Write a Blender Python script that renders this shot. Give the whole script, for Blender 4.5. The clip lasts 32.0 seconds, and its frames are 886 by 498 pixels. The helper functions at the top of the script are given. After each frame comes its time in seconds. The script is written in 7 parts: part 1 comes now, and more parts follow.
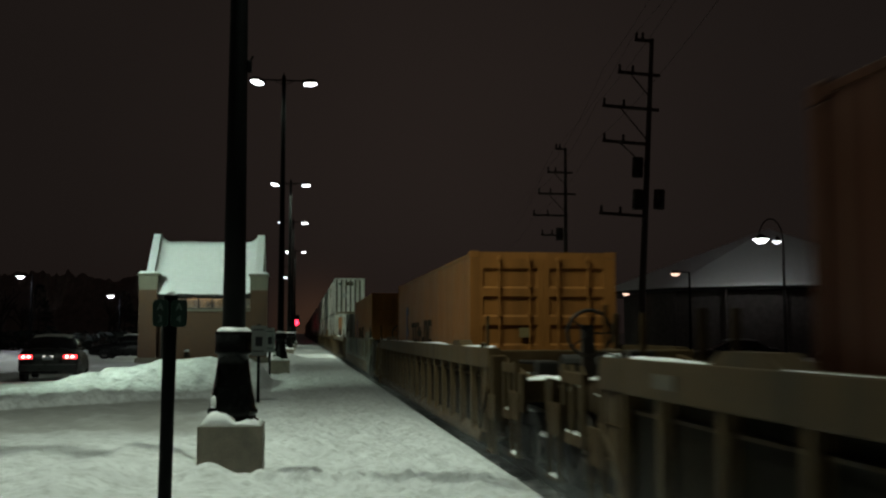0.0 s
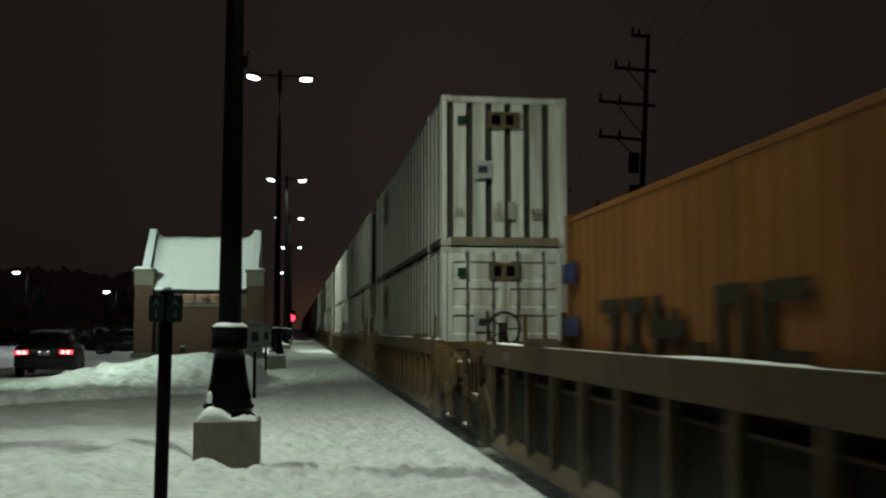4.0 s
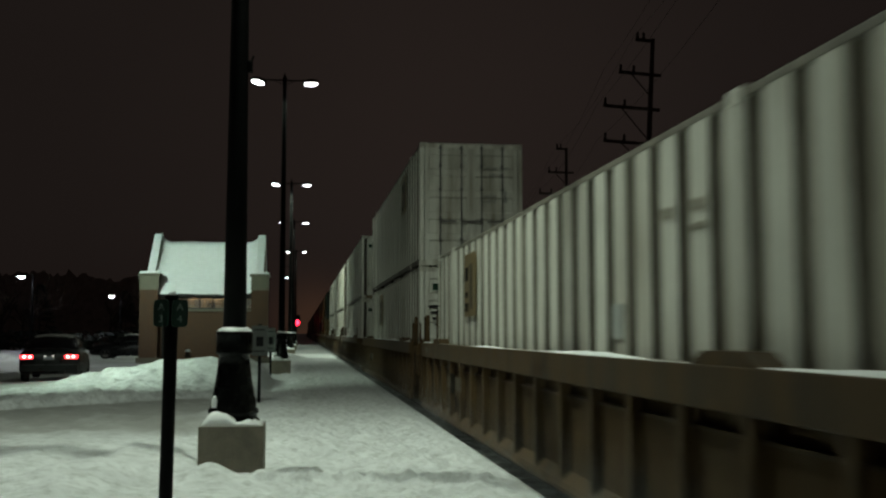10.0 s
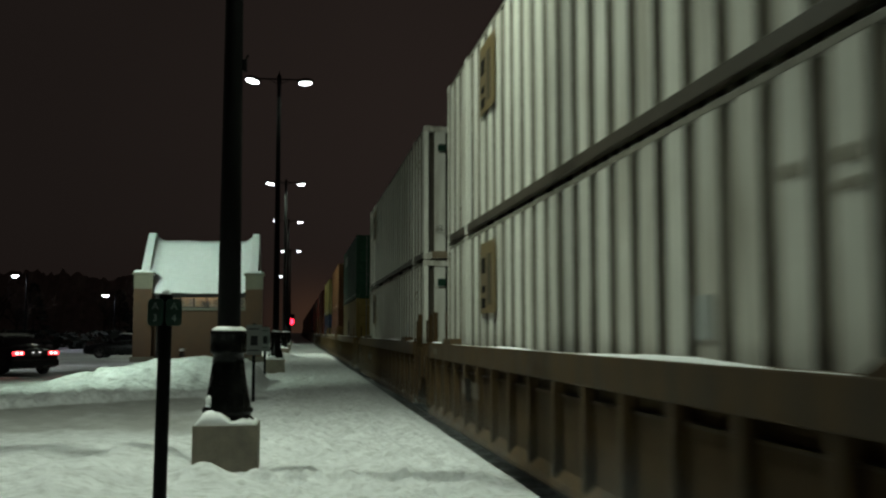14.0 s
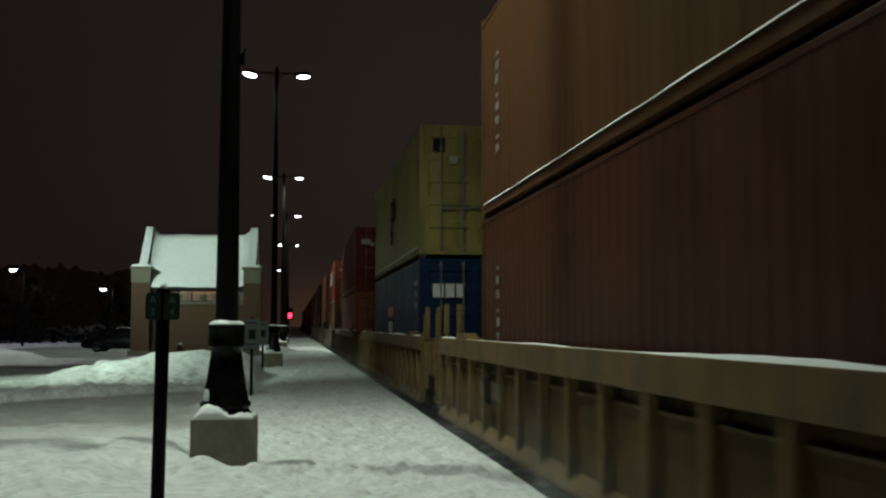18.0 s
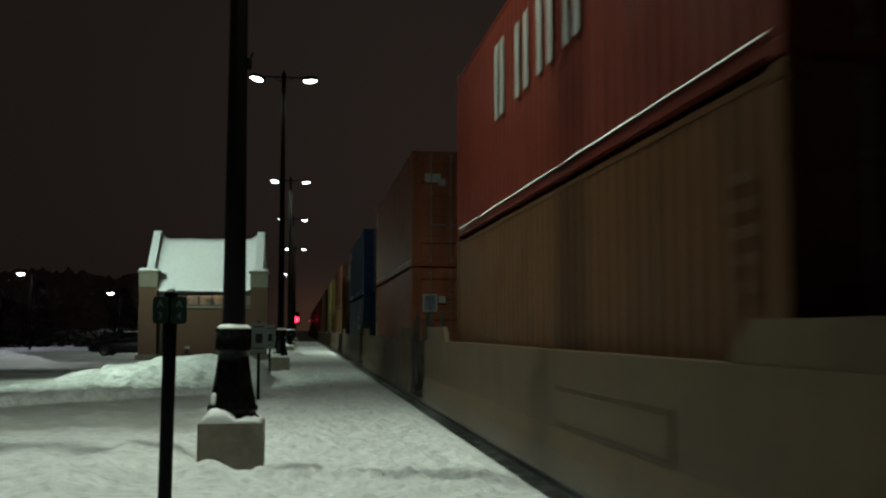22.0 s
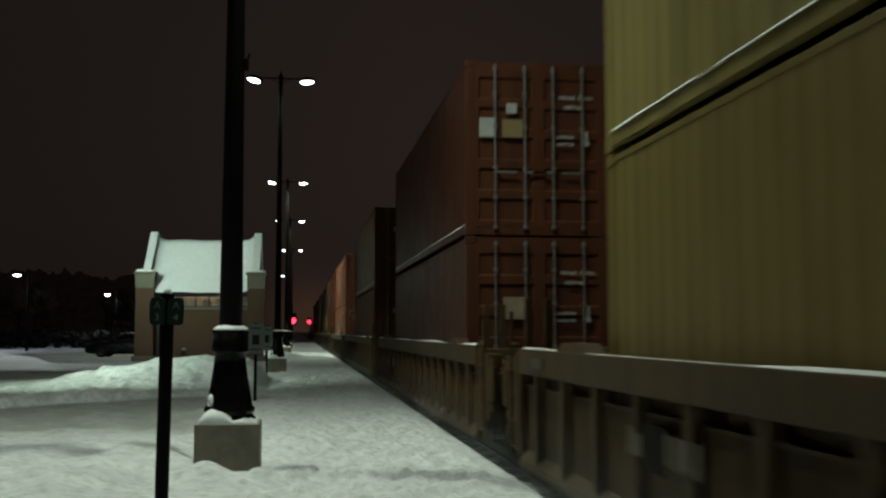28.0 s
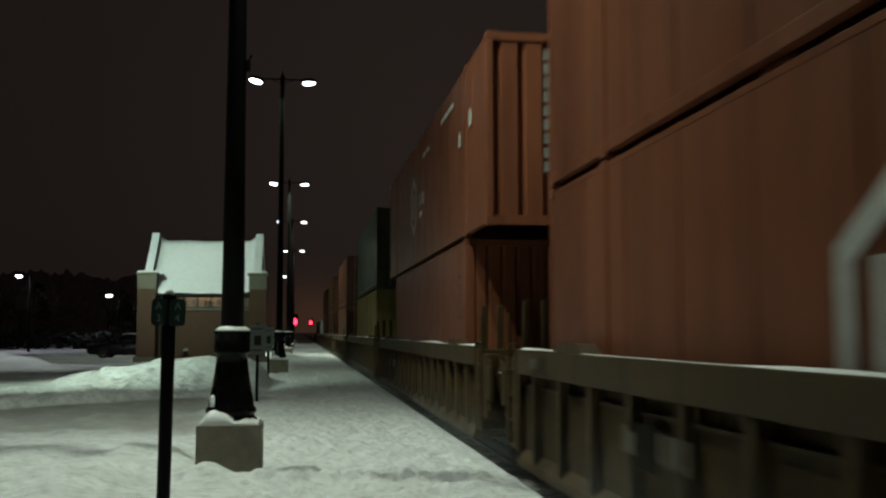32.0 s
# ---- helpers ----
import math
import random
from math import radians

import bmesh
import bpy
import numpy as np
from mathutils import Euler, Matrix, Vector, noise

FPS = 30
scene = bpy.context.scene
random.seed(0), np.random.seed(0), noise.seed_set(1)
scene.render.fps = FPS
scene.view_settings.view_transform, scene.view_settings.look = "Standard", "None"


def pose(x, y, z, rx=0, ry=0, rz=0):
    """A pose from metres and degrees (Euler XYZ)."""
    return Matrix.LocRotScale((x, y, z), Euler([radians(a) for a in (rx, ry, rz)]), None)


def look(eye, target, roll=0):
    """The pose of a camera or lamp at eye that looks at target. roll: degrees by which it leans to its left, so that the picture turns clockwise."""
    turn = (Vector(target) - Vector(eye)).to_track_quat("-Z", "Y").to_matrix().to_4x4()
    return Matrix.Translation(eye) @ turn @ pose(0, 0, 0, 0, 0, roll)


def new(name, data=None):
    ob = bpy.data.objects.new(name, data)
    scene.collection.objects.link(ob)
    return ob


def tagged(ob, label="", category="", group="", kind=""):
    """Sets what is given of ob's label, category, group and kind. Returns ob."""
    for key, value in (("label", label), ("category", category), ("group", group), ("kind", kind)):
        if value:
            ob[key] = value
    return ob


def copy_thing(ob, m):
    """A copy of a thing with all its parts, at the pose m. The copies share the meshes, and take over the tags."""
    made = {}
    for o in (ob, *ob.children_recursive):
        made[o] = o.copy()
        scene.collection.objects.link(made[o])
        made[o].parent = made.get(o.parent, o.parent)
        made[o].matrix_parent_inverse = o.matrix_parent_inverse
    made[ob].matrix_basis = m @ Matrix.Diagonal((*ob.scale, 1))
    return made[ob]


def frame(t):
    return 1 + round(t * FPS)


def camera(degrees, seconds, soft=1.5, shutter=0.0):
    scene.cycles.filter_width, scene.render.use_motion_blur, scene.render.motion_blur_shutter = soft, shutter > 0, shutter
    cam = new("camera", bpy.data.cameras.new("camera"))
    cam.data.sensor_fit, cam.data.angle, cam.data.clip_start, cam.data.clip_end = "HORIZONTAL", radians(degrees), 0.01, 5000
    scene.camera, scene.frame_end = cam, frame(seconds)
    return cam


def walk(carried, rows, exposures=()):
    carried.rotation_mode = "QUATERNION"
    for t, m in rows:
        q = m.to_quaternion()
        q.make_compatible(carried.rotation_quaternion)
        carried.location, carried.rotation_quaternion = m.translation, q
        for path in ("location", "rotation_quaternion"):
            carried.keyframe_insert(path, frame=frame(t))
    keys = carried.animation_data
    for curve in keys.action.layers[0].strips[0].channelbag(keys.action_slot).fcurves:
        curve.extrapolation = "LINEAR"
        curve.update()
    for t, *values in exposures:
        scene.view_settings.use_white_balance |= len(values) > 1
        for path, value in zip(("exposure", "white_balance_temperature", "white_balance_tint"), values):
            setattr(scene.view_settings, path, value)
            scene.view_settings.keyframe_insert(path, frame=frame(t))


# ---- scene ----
import itertools

FOV = 47.07
EYE = 1.55
cam = camera(FOV, 32.0, soft=2.3, shutter=0.38)
# hand-held on one spot: seconds, degrees of turn to the right, degrees of upward tilt
SWAY = [
    (0, 7.938, 4.732), (0.5, 7.962, 4.756), (1, 7.962, 4.685), (1.5, 8.032, 4.708), (2, 8.059, 4.732),
    (2.5, 8.105, 4.610), (3, 8.129, 4.587), (3.5, 8.154, 4.536), (5.5, 8.105, 4.392), (6, 8.059, 4.441),
    (6.5, 8.059, 4.441), (7, 8.059, 4.514), (7.5, 8.082, 4.539), (8, 8.082, 4.539), (8.5, 8.082, 4.634),
    (9, 8.010, 4.732), (9.5, 7.938, 4.756), (10, 7.888, 4.732), (10.5, 7.888, 4.708), (11, 7.771, 4.779),
    (11.5, 7.818, 4.732), (12, 7.867, 4.779), (12.5, 7.892, 4.779), (13, 7.962, 4.732), (13.5, 8.082, 4.732),
    (14, 8.201, 4.685), (14.5, 8.296, 4.587), (16.5, 8.319, 4.417), (17, 8.321, 4.345), (17.5, 8.296, 4.346),
    (18, 8.319, 4.343), (18.5, 8.179, 4.343), (19, 8.034, 4.392), (19.5, 7.985, 4.295), (20, 7.938, 4.417),
    (20.5, 7.915, 4.492), (21, 7.915, 4.394), (21.5, 7.938, 4.539), (22, 7.938, 4.563), (22.5, 7.915, 4.538),
    (23, 7.938, 4.587), (23.5, 7.938, 4.246), (24, 8.010, 4.441), (24.5, 8.059, 4.587), (25, 8.129, 4.539),
    (25.5, 8.130, 4.610), (27.5, 8.176, 4.538), (28, 8.105, 4.634), (28.5, 8.082, 4.732), (29, 8.059, 4.636),
    (29.5, 8.010, 4.636), (30, 7.962, 4.732), (30.5, 7.915, 4.659), (31, 7.915, 4.732), (31.5, 7.915, 4.732),
    (32, 8.010, 4.681),
]
walk(cam, [(t, pose(0, 0, EYE, 90 + tilt, 0, -turn)) for t, turn, tilt in SWAY])

# ---- light: night, low cloud lit by the town, metal-halide platform lamps ----
POST_X, POST_FIRST, HEAD_Z, HEAD_ARM = -0.775, 12.16, 11.60, 1.03
POST_Y = (12.16, 40.36, 68.6, 92.5, 126.0)
LAMP_TINT = (0.83, 1.0, 0.80)
NEAR_TINT = (0.855, 1.0, 0.81)

world = bpy.data.worlds.new("night_sky")
scene.world = world
world.use_nodes = True
wn, wl = world.node_tree.nodes, world.node_tree.links
wn.clear()
w_out, w_bg = wn.new("ShaderNodeOutputWorld"), wn.new("ShaderNodeBackground")
w_geo, w_sep = wn.new("ShaderNodeTexCoord"), wn.new("ShaderNodeSeparateXYZ")
w_ramp = wn.new("ShaderNodeValToRGB")
w_ramp.color_ramp.elements[0].position, w_ramp.color_ramp.elements[0].color = 0.0, (0.0082, 0.0056, 0.0049, 1)
w_ramp.color_ramp.elements[1].position, w_ramp.color_ramp.elements[1].color = 0.6, (0.0085, 0.0064, 0.0056, 1)
mid = w_ramp.color_ramp.elements.new(0.10)
mid.color = (0.0095, 0.0070, 0.0061, 1)
w_noise = wn.new("ShaderNodeTexNoise")
w_noise.inputs["Scale"].default_value, w_noise.inputs["Detail"].default_value = 2.2, 4.0
w_map = wn.new("ShaderNodeMapRange")
w_map.inputs["To Min"].default_value, w_map.inputs["To Max"].default_value = 0.82, 1.18
w_mul = wn.new("ShaderNodeVectorMath")
w_mul.operation = "SCALE"
wl.new(w_geo.outputs["Generated"], w_sep.inputs[0])
wl.new(w_sep.outputs["Z"], w_ramp.inputs[0])
wl.new(w_geo.outputs["Generated"], w_noise.inputs["Vector"])
wl.new(w_noise.outputs["Fac"], w_map.inputs["Value"])
wl.new(w_ramp.outputs["Color"], w_mul.inputs[0])
wl.new(w_map.outputs["Result"], w_mul.inputs["Scale"])
# town glow low over the line's far end
w_dot, w_pow, w_glow, w_add = (wn.new("ShaderNodeVectorMath"), wn.new("ShaderNodeMath"), wn.new("ShaderNodeVectorMath"), wn.new("ShaderNodeVectorMath"))
w_dot.operation, w_dot.inputs[1].default_value = "DOT_PRODUCT", (0.012, 1.0, 0.008)
w_pow.operation, w_pow.inputs[1].default_value, w_pow.use_clamp = "POWER", 1500.0, True
w_glow.operation, w_glow.inputs[0].default_value = "SCALE", (0.019, 0.0080, 0.0034)
wl.new(w_geo.outputs["Generated"], w_dot.inputs[0])
wl.new(w_dot.outputs["Value"], w_pow.inputs[0])
wl.new(w_pow.outputs[0], w_glow.inputs["Scale"])
wl.new(w_mul.outputs["Vector"], w_add.inputs[0])
wl.new(w_glow.outputs["Vector"], w_add.inputs[1])
# and a broad, faint one up the sky ahead
w_side, w_soft, w_wide, w_sum = (wn.new("ShaderNodeVectorMath"), wn.new("ShaderNodeMath"), wn.new("ShaderNodeVectorMath"), wn.new("ShaderNodeVectorMath"))
w_side.operation, w_side.inputs[1].default_value = "DOT_PRODUCT", (0.13, 0.97, 0.20)
w_soft.operation, w_soft.inputs[1].default_value, w_soft.use_clamp = "POWER", 34.0, True
w_wide.operation, w_wide.inputs[0].default_value = "SCALE", (0.0062, 0.0042, 0.0034)
wl.new(w_geo.outputs["Generated"], w_side.inputs[0])
wl.new(w_side.outputs["Value"], w_soft.inputs[0])
wl.new(w_soft.outputs[0], w_wide.inputs["Scale"])
wl.new(w_add.outputs["Vector"], w_sum.inputs[0])
wl.new(w_wide.outputs["Vector"], w_sum.inputs[1])
wl.new(w_sum.outputs["Vector"], w_bg.inputs["Color"])
wl.new(w_bg.outputs[0], w_out.inputs[0])
w_bg.inputs["Strength"].default_value = 1.16


def lamp(place, watts, tint, aim=None, size=0.36, spread=180):
    """A downward lamp disc, or one aimed at a point."""
    data = bpy.data.lights.new("lamp_light", "AREA")
    data.shape, data.size = "DISK", size
    data.energy, data.color, data.spread = watts, tint, radians(spread)
    ob = new("lamp_light", data)
    ob.matrix_world = look(place, aim) if aim else pose(*place)
    return ob


def platform_lamp(place, watts, tint):
    """A wide-throwing luminaire of even strength below its shield."""
    data = bpy.data.lights.new("lamp_light", "SPOT")
    data.energy, data.color, data.spot_size, data.spot_blend, data.shadow_soft_size = watts, tint, radians(151), 1.0, 0.07
    new("lamp_light", data).matrix_world = pose(*place)


LAMP_WATTS, ARM_TURN = 1730, -30.5
for k, (post_y, share) in enumerate(zip(POST_Y, (1.0, 0.19, 1.5, 0.55, 0.45))):
    for side in (-1, 1):
        turn = radians(ARM_TURN if k == 0 else 0)
        platform_lamp((POST_X + side * HEAD_ARM * math.cos(turn), post_y + side * HEAD_ARM * math.sin(turn), HEAD_Z - 0.37), LAMP_WATTS * share, LAMP_TINT if k else NEAR_TINT)
lamp((28.3, 59.6, 7.20), 150, (0.90, 0.97, 0.95), (34.0, 74, 8.5), spread=64)
lamp((-22.2, 85, 5.80), 180, (0.80, 0.84, 1.0))
lamp((-17.9, 100, 4.80), 180, (0.80, 0.84, 1.0))
# flood lamps out of view, made up to brighten shelter roof, bank and lot
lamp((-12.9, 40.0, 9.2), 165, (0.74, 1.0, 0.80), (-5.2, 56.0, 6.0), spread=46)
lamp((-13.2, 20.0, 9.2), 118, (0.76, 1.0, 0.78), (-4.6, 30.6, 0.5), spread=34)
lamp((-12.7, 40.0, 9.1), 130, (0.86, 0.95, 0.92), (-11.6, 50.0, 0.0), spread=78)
scene.view_settings.exposure = 0.0

# ---- materials ----
def material(name, colour, rough=0.6, metal=0.0, vary=0.25, scale=3.0, grain=40.0, bump=0.15, dirt=None, dirt_amount=0.5,
             dirt_scale=1.5, per_object=0.0, streak=False, detail_rough=0.15, relief=0.01, gloss=0.5):
    """Painted, cast or woven surface: colour varied at two scales, dirt patches or vertical streaks, fine bump."""
    m = bpy.data.materials.new(name)
    m.use_nodes = True
    n, l = m.node_tree.nodes, m.node_tree.links
    b = n["Principled BSDF"]
    b.inputs["Metallic"].default_value = metal
    b.inputs["Specular IOR Level"].default_value = gloss
    tc = n.new("ShaderNodeTexCoord")
    big, fine = n.new("ShaderNodeTexNoise"), n.new("ShaderNodeTexNoise")
    big.inputs["Scale"].default_value, big.inputs["Detail"].default_value = scale, 5.0
    fine.inputs["Scale"].default_value, fine.inputs["Detail"].default_value = grain, 3.0
    for t in (big, fine):
        l.new(tc.outputs["Object"], t.inputs["Vector"])
    add = n.new("ShaderNodeMath")
    add.operation = "MULTIPLY_ADD"
    l.new(fine.outputs["Fac"], add.inputs[0])
    add.inputs[1].default_value = 0.4
    l.new(big.outputs["Fac"], add.inputs[2])
    rng = n.new("ShaderNodeMapRange")
    rng.inputs["From Min"].default_value, rng.inputs["From Max"].default_value = 0.35, 1.05
    rng.inputs["To Min"].default_value, rng.inputs["To Max"].default_value = 1 - vary, 1 + vary
    l.new(add.outputs[0], rng.inputs["Value"])
    col = n.new("ShaderNodeVectorMath")
    col.operation = "SCALE"
    col.inputs[0].default_value = colour
    factor = rng.outputs["Result"]
    if per_object:
        info, pm, mul = n.new("ShaderNodeObjectInfo"), n.new("ShaderNodeMapRange"), n.new("ShaderNodeMath")
        pm.inputs["To Min"].default_value, pm.inputs["To Max"].default_value = 1 - per_object, 1 + per_object
        l.new(info.outputs["Random"], pm.inputs["Value"])
        mul.operation = "MULTIPLY"
        l.new(pm.outputs["Result"], mul.inputs[0])
        l.new(factor, mul.inputs[1])
        factor = mul.outputs[0]
    l.new(factor, col.inputs["Scale"])
    out = col.outputs["Vector"]
    if dirt:
        stain = n.new("ShaderNodeTexNoise")
        stain.inputs["Scale"].default_value, stain.inputs["Detail"].default_value = dirt_scale, 6.0
        stain.inputs["Roughness"].default_value = 0.62
        if streak:
            mp = n.new("ShaderNodeMapping")
            mp.inputs["Scale"].default_value = (2.2, 2.2, 0.22)
            l.new(tc.outputs["Object"], mp.inputs["Vector"])
            l.new(mp.outputs["Vector"], stain.inputs["Vector"])
        else:
            l.new(tc.outputs["Object"], stain.inputs["Vector"])
        sm = n.new("ShaderNodeMapRange")
        sm.inputs["From Min"].default_value, sm.inputs["From Max"].default_value = 0.46, 0.74
        sm.inputs["To Max"].default_value = dirt_amount
        l.new(stain.outputs["Fac"], sm.inputs["Value"])
        mix = n.new("ShaderNodeMix")
        mix.data_type = "RGBA"
        l.new(sm.outputs["Result"], mix.inputs["Factor"])
        l.new(out, mix.inputs[6])
        mix.inputs[7].default_value = (*dirt, 1)
        out = mix.outputs[2]
    l.new(out, b.inputs["Base Color"])
    rr = n.new("ShaderNodeMapRange")
    rr.inputs["To Min"].default_value, rr.inputs["To Max"].default_value = max(0.03, rough - detail_rough), min(1, rough + detail_rough)
    l.new(big.outputs["Fac"], rr.inputs["Value"])
    l.new(rr.outputs["Result"], b.inputs["Roughness"])
    if bump:
        bp = n.new("ShaderNodeBump")
        bp.inputs["Strength"].default_value, bp.inputs["Distance"].default_value = bump, relief
        l.new(add.outputs[0], bp.inputs["Height"])
        l.new(bp.outputs[0], b.inputs["Normal"])
    return m


def glowing(name, colour, strength):
    m = bpy.data.materials.new(name)
    m.use_nodes = True
    b = m.node_tree.nodes["Principled BSDF"]
    b.inputs["Base Color"].default_value = (*colour, 1)
    b.inputs["Emission Color"].default_value = (*colour, 1)
    b.inputs["Emission Strength"].default_value = strength
    return m


# grey mottling: trodden dirt and the small shading of lumps, both as colour
SNOW = material("snow", (0.70, 0.72, 0.73), 0.75, vary=0.20, scale=2.2, grain=11, bump=1.0, relief=0.07, dirt=(0.40, 0.41, 0.40), dirt_amount=0.85,
                dirt_scale=6.5)


def add_packed(m, colour):
    """Grey packed snow where wheels and feet have gone."""
    n, l = m.node_tree.nodes, m.node_tree.links
    b = n["Principled BSDF"]
    source = b.inputs["Base Color"].links[0].from_socket
    at, mix = n.new("ShaderNodeAttribute"), n.new("ShaderNodeMix")
    at.attribute_name, mix.data_type = "packed", "RGBA"
    l.new(at.outputs["Fac"], mix.inputs["Factor"])
    l.new(source, mix.inputs[6])
    mix.inputs[7].default_value = (*colour, 1)
    l.new(mix.outputs[2], b.inputs["Base Color"])


add_packed(SNOW, (0.37, 0.37, 0.355))
SNOW_CAP = material("snow_cap", (0.84, 0.86, 0.87), 0.8, vary=0.06, scale=4, grain=40, bump=0.4)
BLACK_PAINT = material("black_paint", (0.004, 0.0042, 0.0042), 0.6, vary=0.2, scale=6, bump=0.08, gloss=0.05)
IRON_BASE = material("cast_iron_paint", (0.004, 0.0042, 0.0042), 0.26, vary=0.2, scale=6, bump=0.25, gloss=0.09)
CONCRETE = material("concrete", (0.185, 0.160, 0.125), 0.85, vary=0.34, scale=5, grain=60, bump=0.5, dirt=(0.10, 0.09, 0.075), dirt_amount=0.6,
                    dirt_scale=3)
LENS = glowing("lamp_lens", (0.90, 0.95, 1.0), 10.0)
SIGNAL_RED = glowing("signal_red", (1.0, 0.02, 0.05), 9.0)
STEEL_DARK = material("dark_steel", (0.030, 0.027, 0.024), 0.7, metal=0.15, gloss=0.2, vary=0.3, dirt=(0.09, 0.06, 0.04), dirt_amount=0.5, bump=0.3)
OCHRE = material("ochre_paint", (0.132, 0.083, 0.031), 0.6, vary=0.42, scale=2.6, dirt=(0.042, 0.031, 0.018), dirt_amount=0.95, dirt_scale=1.5,
                 streak=True, per_object=0.08, gloss=0.2)
UMBER = material("drab_paint", (0.078, 0.051, 0.025), 0.6, vary=0.3, scale=2, dirt=(0.035, 0.03, 0.022), dirt_amount=0.85, dirt_scale=1.0,
                 streak=True, per_object=0.08, gloss=0.12)
OLD_OCHRE = material("grimed_ochre_paint", (0.066, 0.040, 0.0155), 0.65, vary=0.42, scale=2.6, dirt=(0.032, 0.024, 0.015), dirt_amount=0.95, dirt_scale=1.5,
                     streak=True, per_object=0.08, gloss=0.2)
# web colours: the cars' paints darkened for the shade between ribs, grime streaks added
WEB_OCHRE = material("shaded_stained_ochre_web", (0.084, 0.051, 0.020), 0.75, vary=0.35, scale=1.6, dirt=(0.040, 0.029, 0.016), dirt_amount=0.8, dirt_scale=1.2, streak=True, gloss=0.1)
WEB_DRAB = material("shaded_drab_web", (0.015, 0.012, 0.008), 0.8, vary=0.35, scale=1.6, dirt=(0.036, 0.026, 0.016), dirt_amount=0.6, dirt_scale=1.2, streak=True, gloss=0.06)
WEB_SHADE = material("shaded_grimed_web", (0.056, 0.034, 0.015), 0.75, vary=0.35, scale=1.6, dirt=(0.085, 0.062, 0.032), dirt_amount=0.6, dirt_scale=1.2, streak=True, gloss=0.1)
BUFF = material("buff_paint", (0.096, 0.065, 0.035), 0.6, vary=0.24, scale=1.2, dirt=(0.070, 0.050, 0.029), dirt_amount=0.8, dirt_scale=0.8,
                streak=True, gloss=0.2)
ROD = material("galvanised_steel", (0.15, 0.145, 0.14), 0.5, metal=0.5, vary=0.15, bump=0.1)
BALLAST = material("ballast", (0.16, 0.155, 0.15), 0.95, vary=0.5, scale=8, grain=30, bump=1.0, dirt=(0.6, 0.6, 0.6), dirt_amount=0.9,
                   dirt_scale=2.5)

# ---- mesh tools ----
def box(bm, x0, x1, y0, y1, z0, z1, bevel=0.0):
    r = bmesh.ops.create_cube(bm, size=1.0, matrix=Matrix.Translation(((x0 + x1) / 2, (y0 + y1) / 2, (z0 + z1) / 2))
                              @ Matrix.Diagonal((x1 - x0, y1 - y0, z1 - z0, 1)))
    if bevel:
        edges = list({e for v in r["verts"] for e in v.link_edges})
        bmesh.ops.bevel(bm, geom=edges, offset=bevel, segments=2, profile=0.6, affect="EDGES", clamp_overlap=True)
    return r["verts"]


def rod(bm, a, b, r1, r2=None, sides=12, caps=True):
    """A round bar from a to b."""
    a, b = Vector(a), Vector(b)
    m = Matrix.Translation((a + b) / 2) @ (b - a).to_track_quat("Z", "Y").to_matrix().to_4x4()
    bmesh.ops.create_cone(bm, cap_ends=caps, segments=sides, radius1=r1, radius2=r1 if r2 is None else r2, depth=(b - a).length, matrix=m)


def lathe(bm, profile, sides=24, centre=(0, 0, 0), cap=True):
    """Turns (radius, z) pairs about the upright axis."""
    rings = []
    for r, z in profile:
        rings.append([bm.verts.new((centre[0] + r * math.cos(2 * math.pi * i / sides), centre[1] + r * math.sin(2 * math.pi * i / sides),
                                    centre[2] + z)) for i in range(sides)])
    for lo, hi in zip(rings, rings[1:]):
        for i in range(sides):
            bm.faces.new((lo[i], lo[(i + 1) % sides], hi[(i + 1) % sides], hi[i]))
    if cap:
        bm.faces.new(rings[0][::-1])
        bm.faces.new(rings[-1])


def tube(bm, pts, r, sides=8):
    """One continuous round bar through points."""
    pts = [Vector(p) for p in pts]
    rings = []
    for i, p in enumerate(pts):
        way = (pts[min(i + 1, len(pts) - 1)] - pts[max(i - 1, 0)]).normalized()
        q = way.to_track_quat("Z", "Y")
        rings.append([bm.verts.new(p + q @ Vector((r * math.cos(2 * math.pi * k / sides), r * math.sin(2 * math.pi * k / sides), 0))) for k in range(sides)])
    for lo, hi in zip(rings, rings[1:]):
        for k in range(sides):
            bm.faces.new((lo[k], lo[(k + 1) % sides], hi[(k + 1) % sides], hi[k]))
    bm.faces.new(rings[0][::-1])
    bm.faces.new(rings[-1])


def prism(bm, outline, axis, a, b):
    """Pushes a flat outline along an axis from a to b; outline pairs are the two other axes in x, y, z order."""
    def at(p, h):
        return {"x": (h, p[0], p[1]), "y": (p[0], h, p[1]), "z": (p[0], p[1], h)}[axis]
    lo, hi = [bm.verts.new(at(p, a)) for p in outline], [bm.verts.new(at(p, b)) for p in outline]
    bm.faces.new(lo)
    bm.faces.new(hi[::-1])
    k = len(outline)
    for i in range(k):
        bm.faces.new((lo[i], hi[i], hi[(i + 1) % k], lo[(i + 1) % k]))


def mesh_of(name, bm, smooth=False):
    bmesh.ops.recalc_face_normals(bm, faces=bm.faces[:])
    me = bpy.data.meshes.new(name)
    bm.to_mesh(me)
    bm.free()
    if smooth:
        me.polygons.foreach_set("use_smooth", [True] * len(me.polygons))
    return me


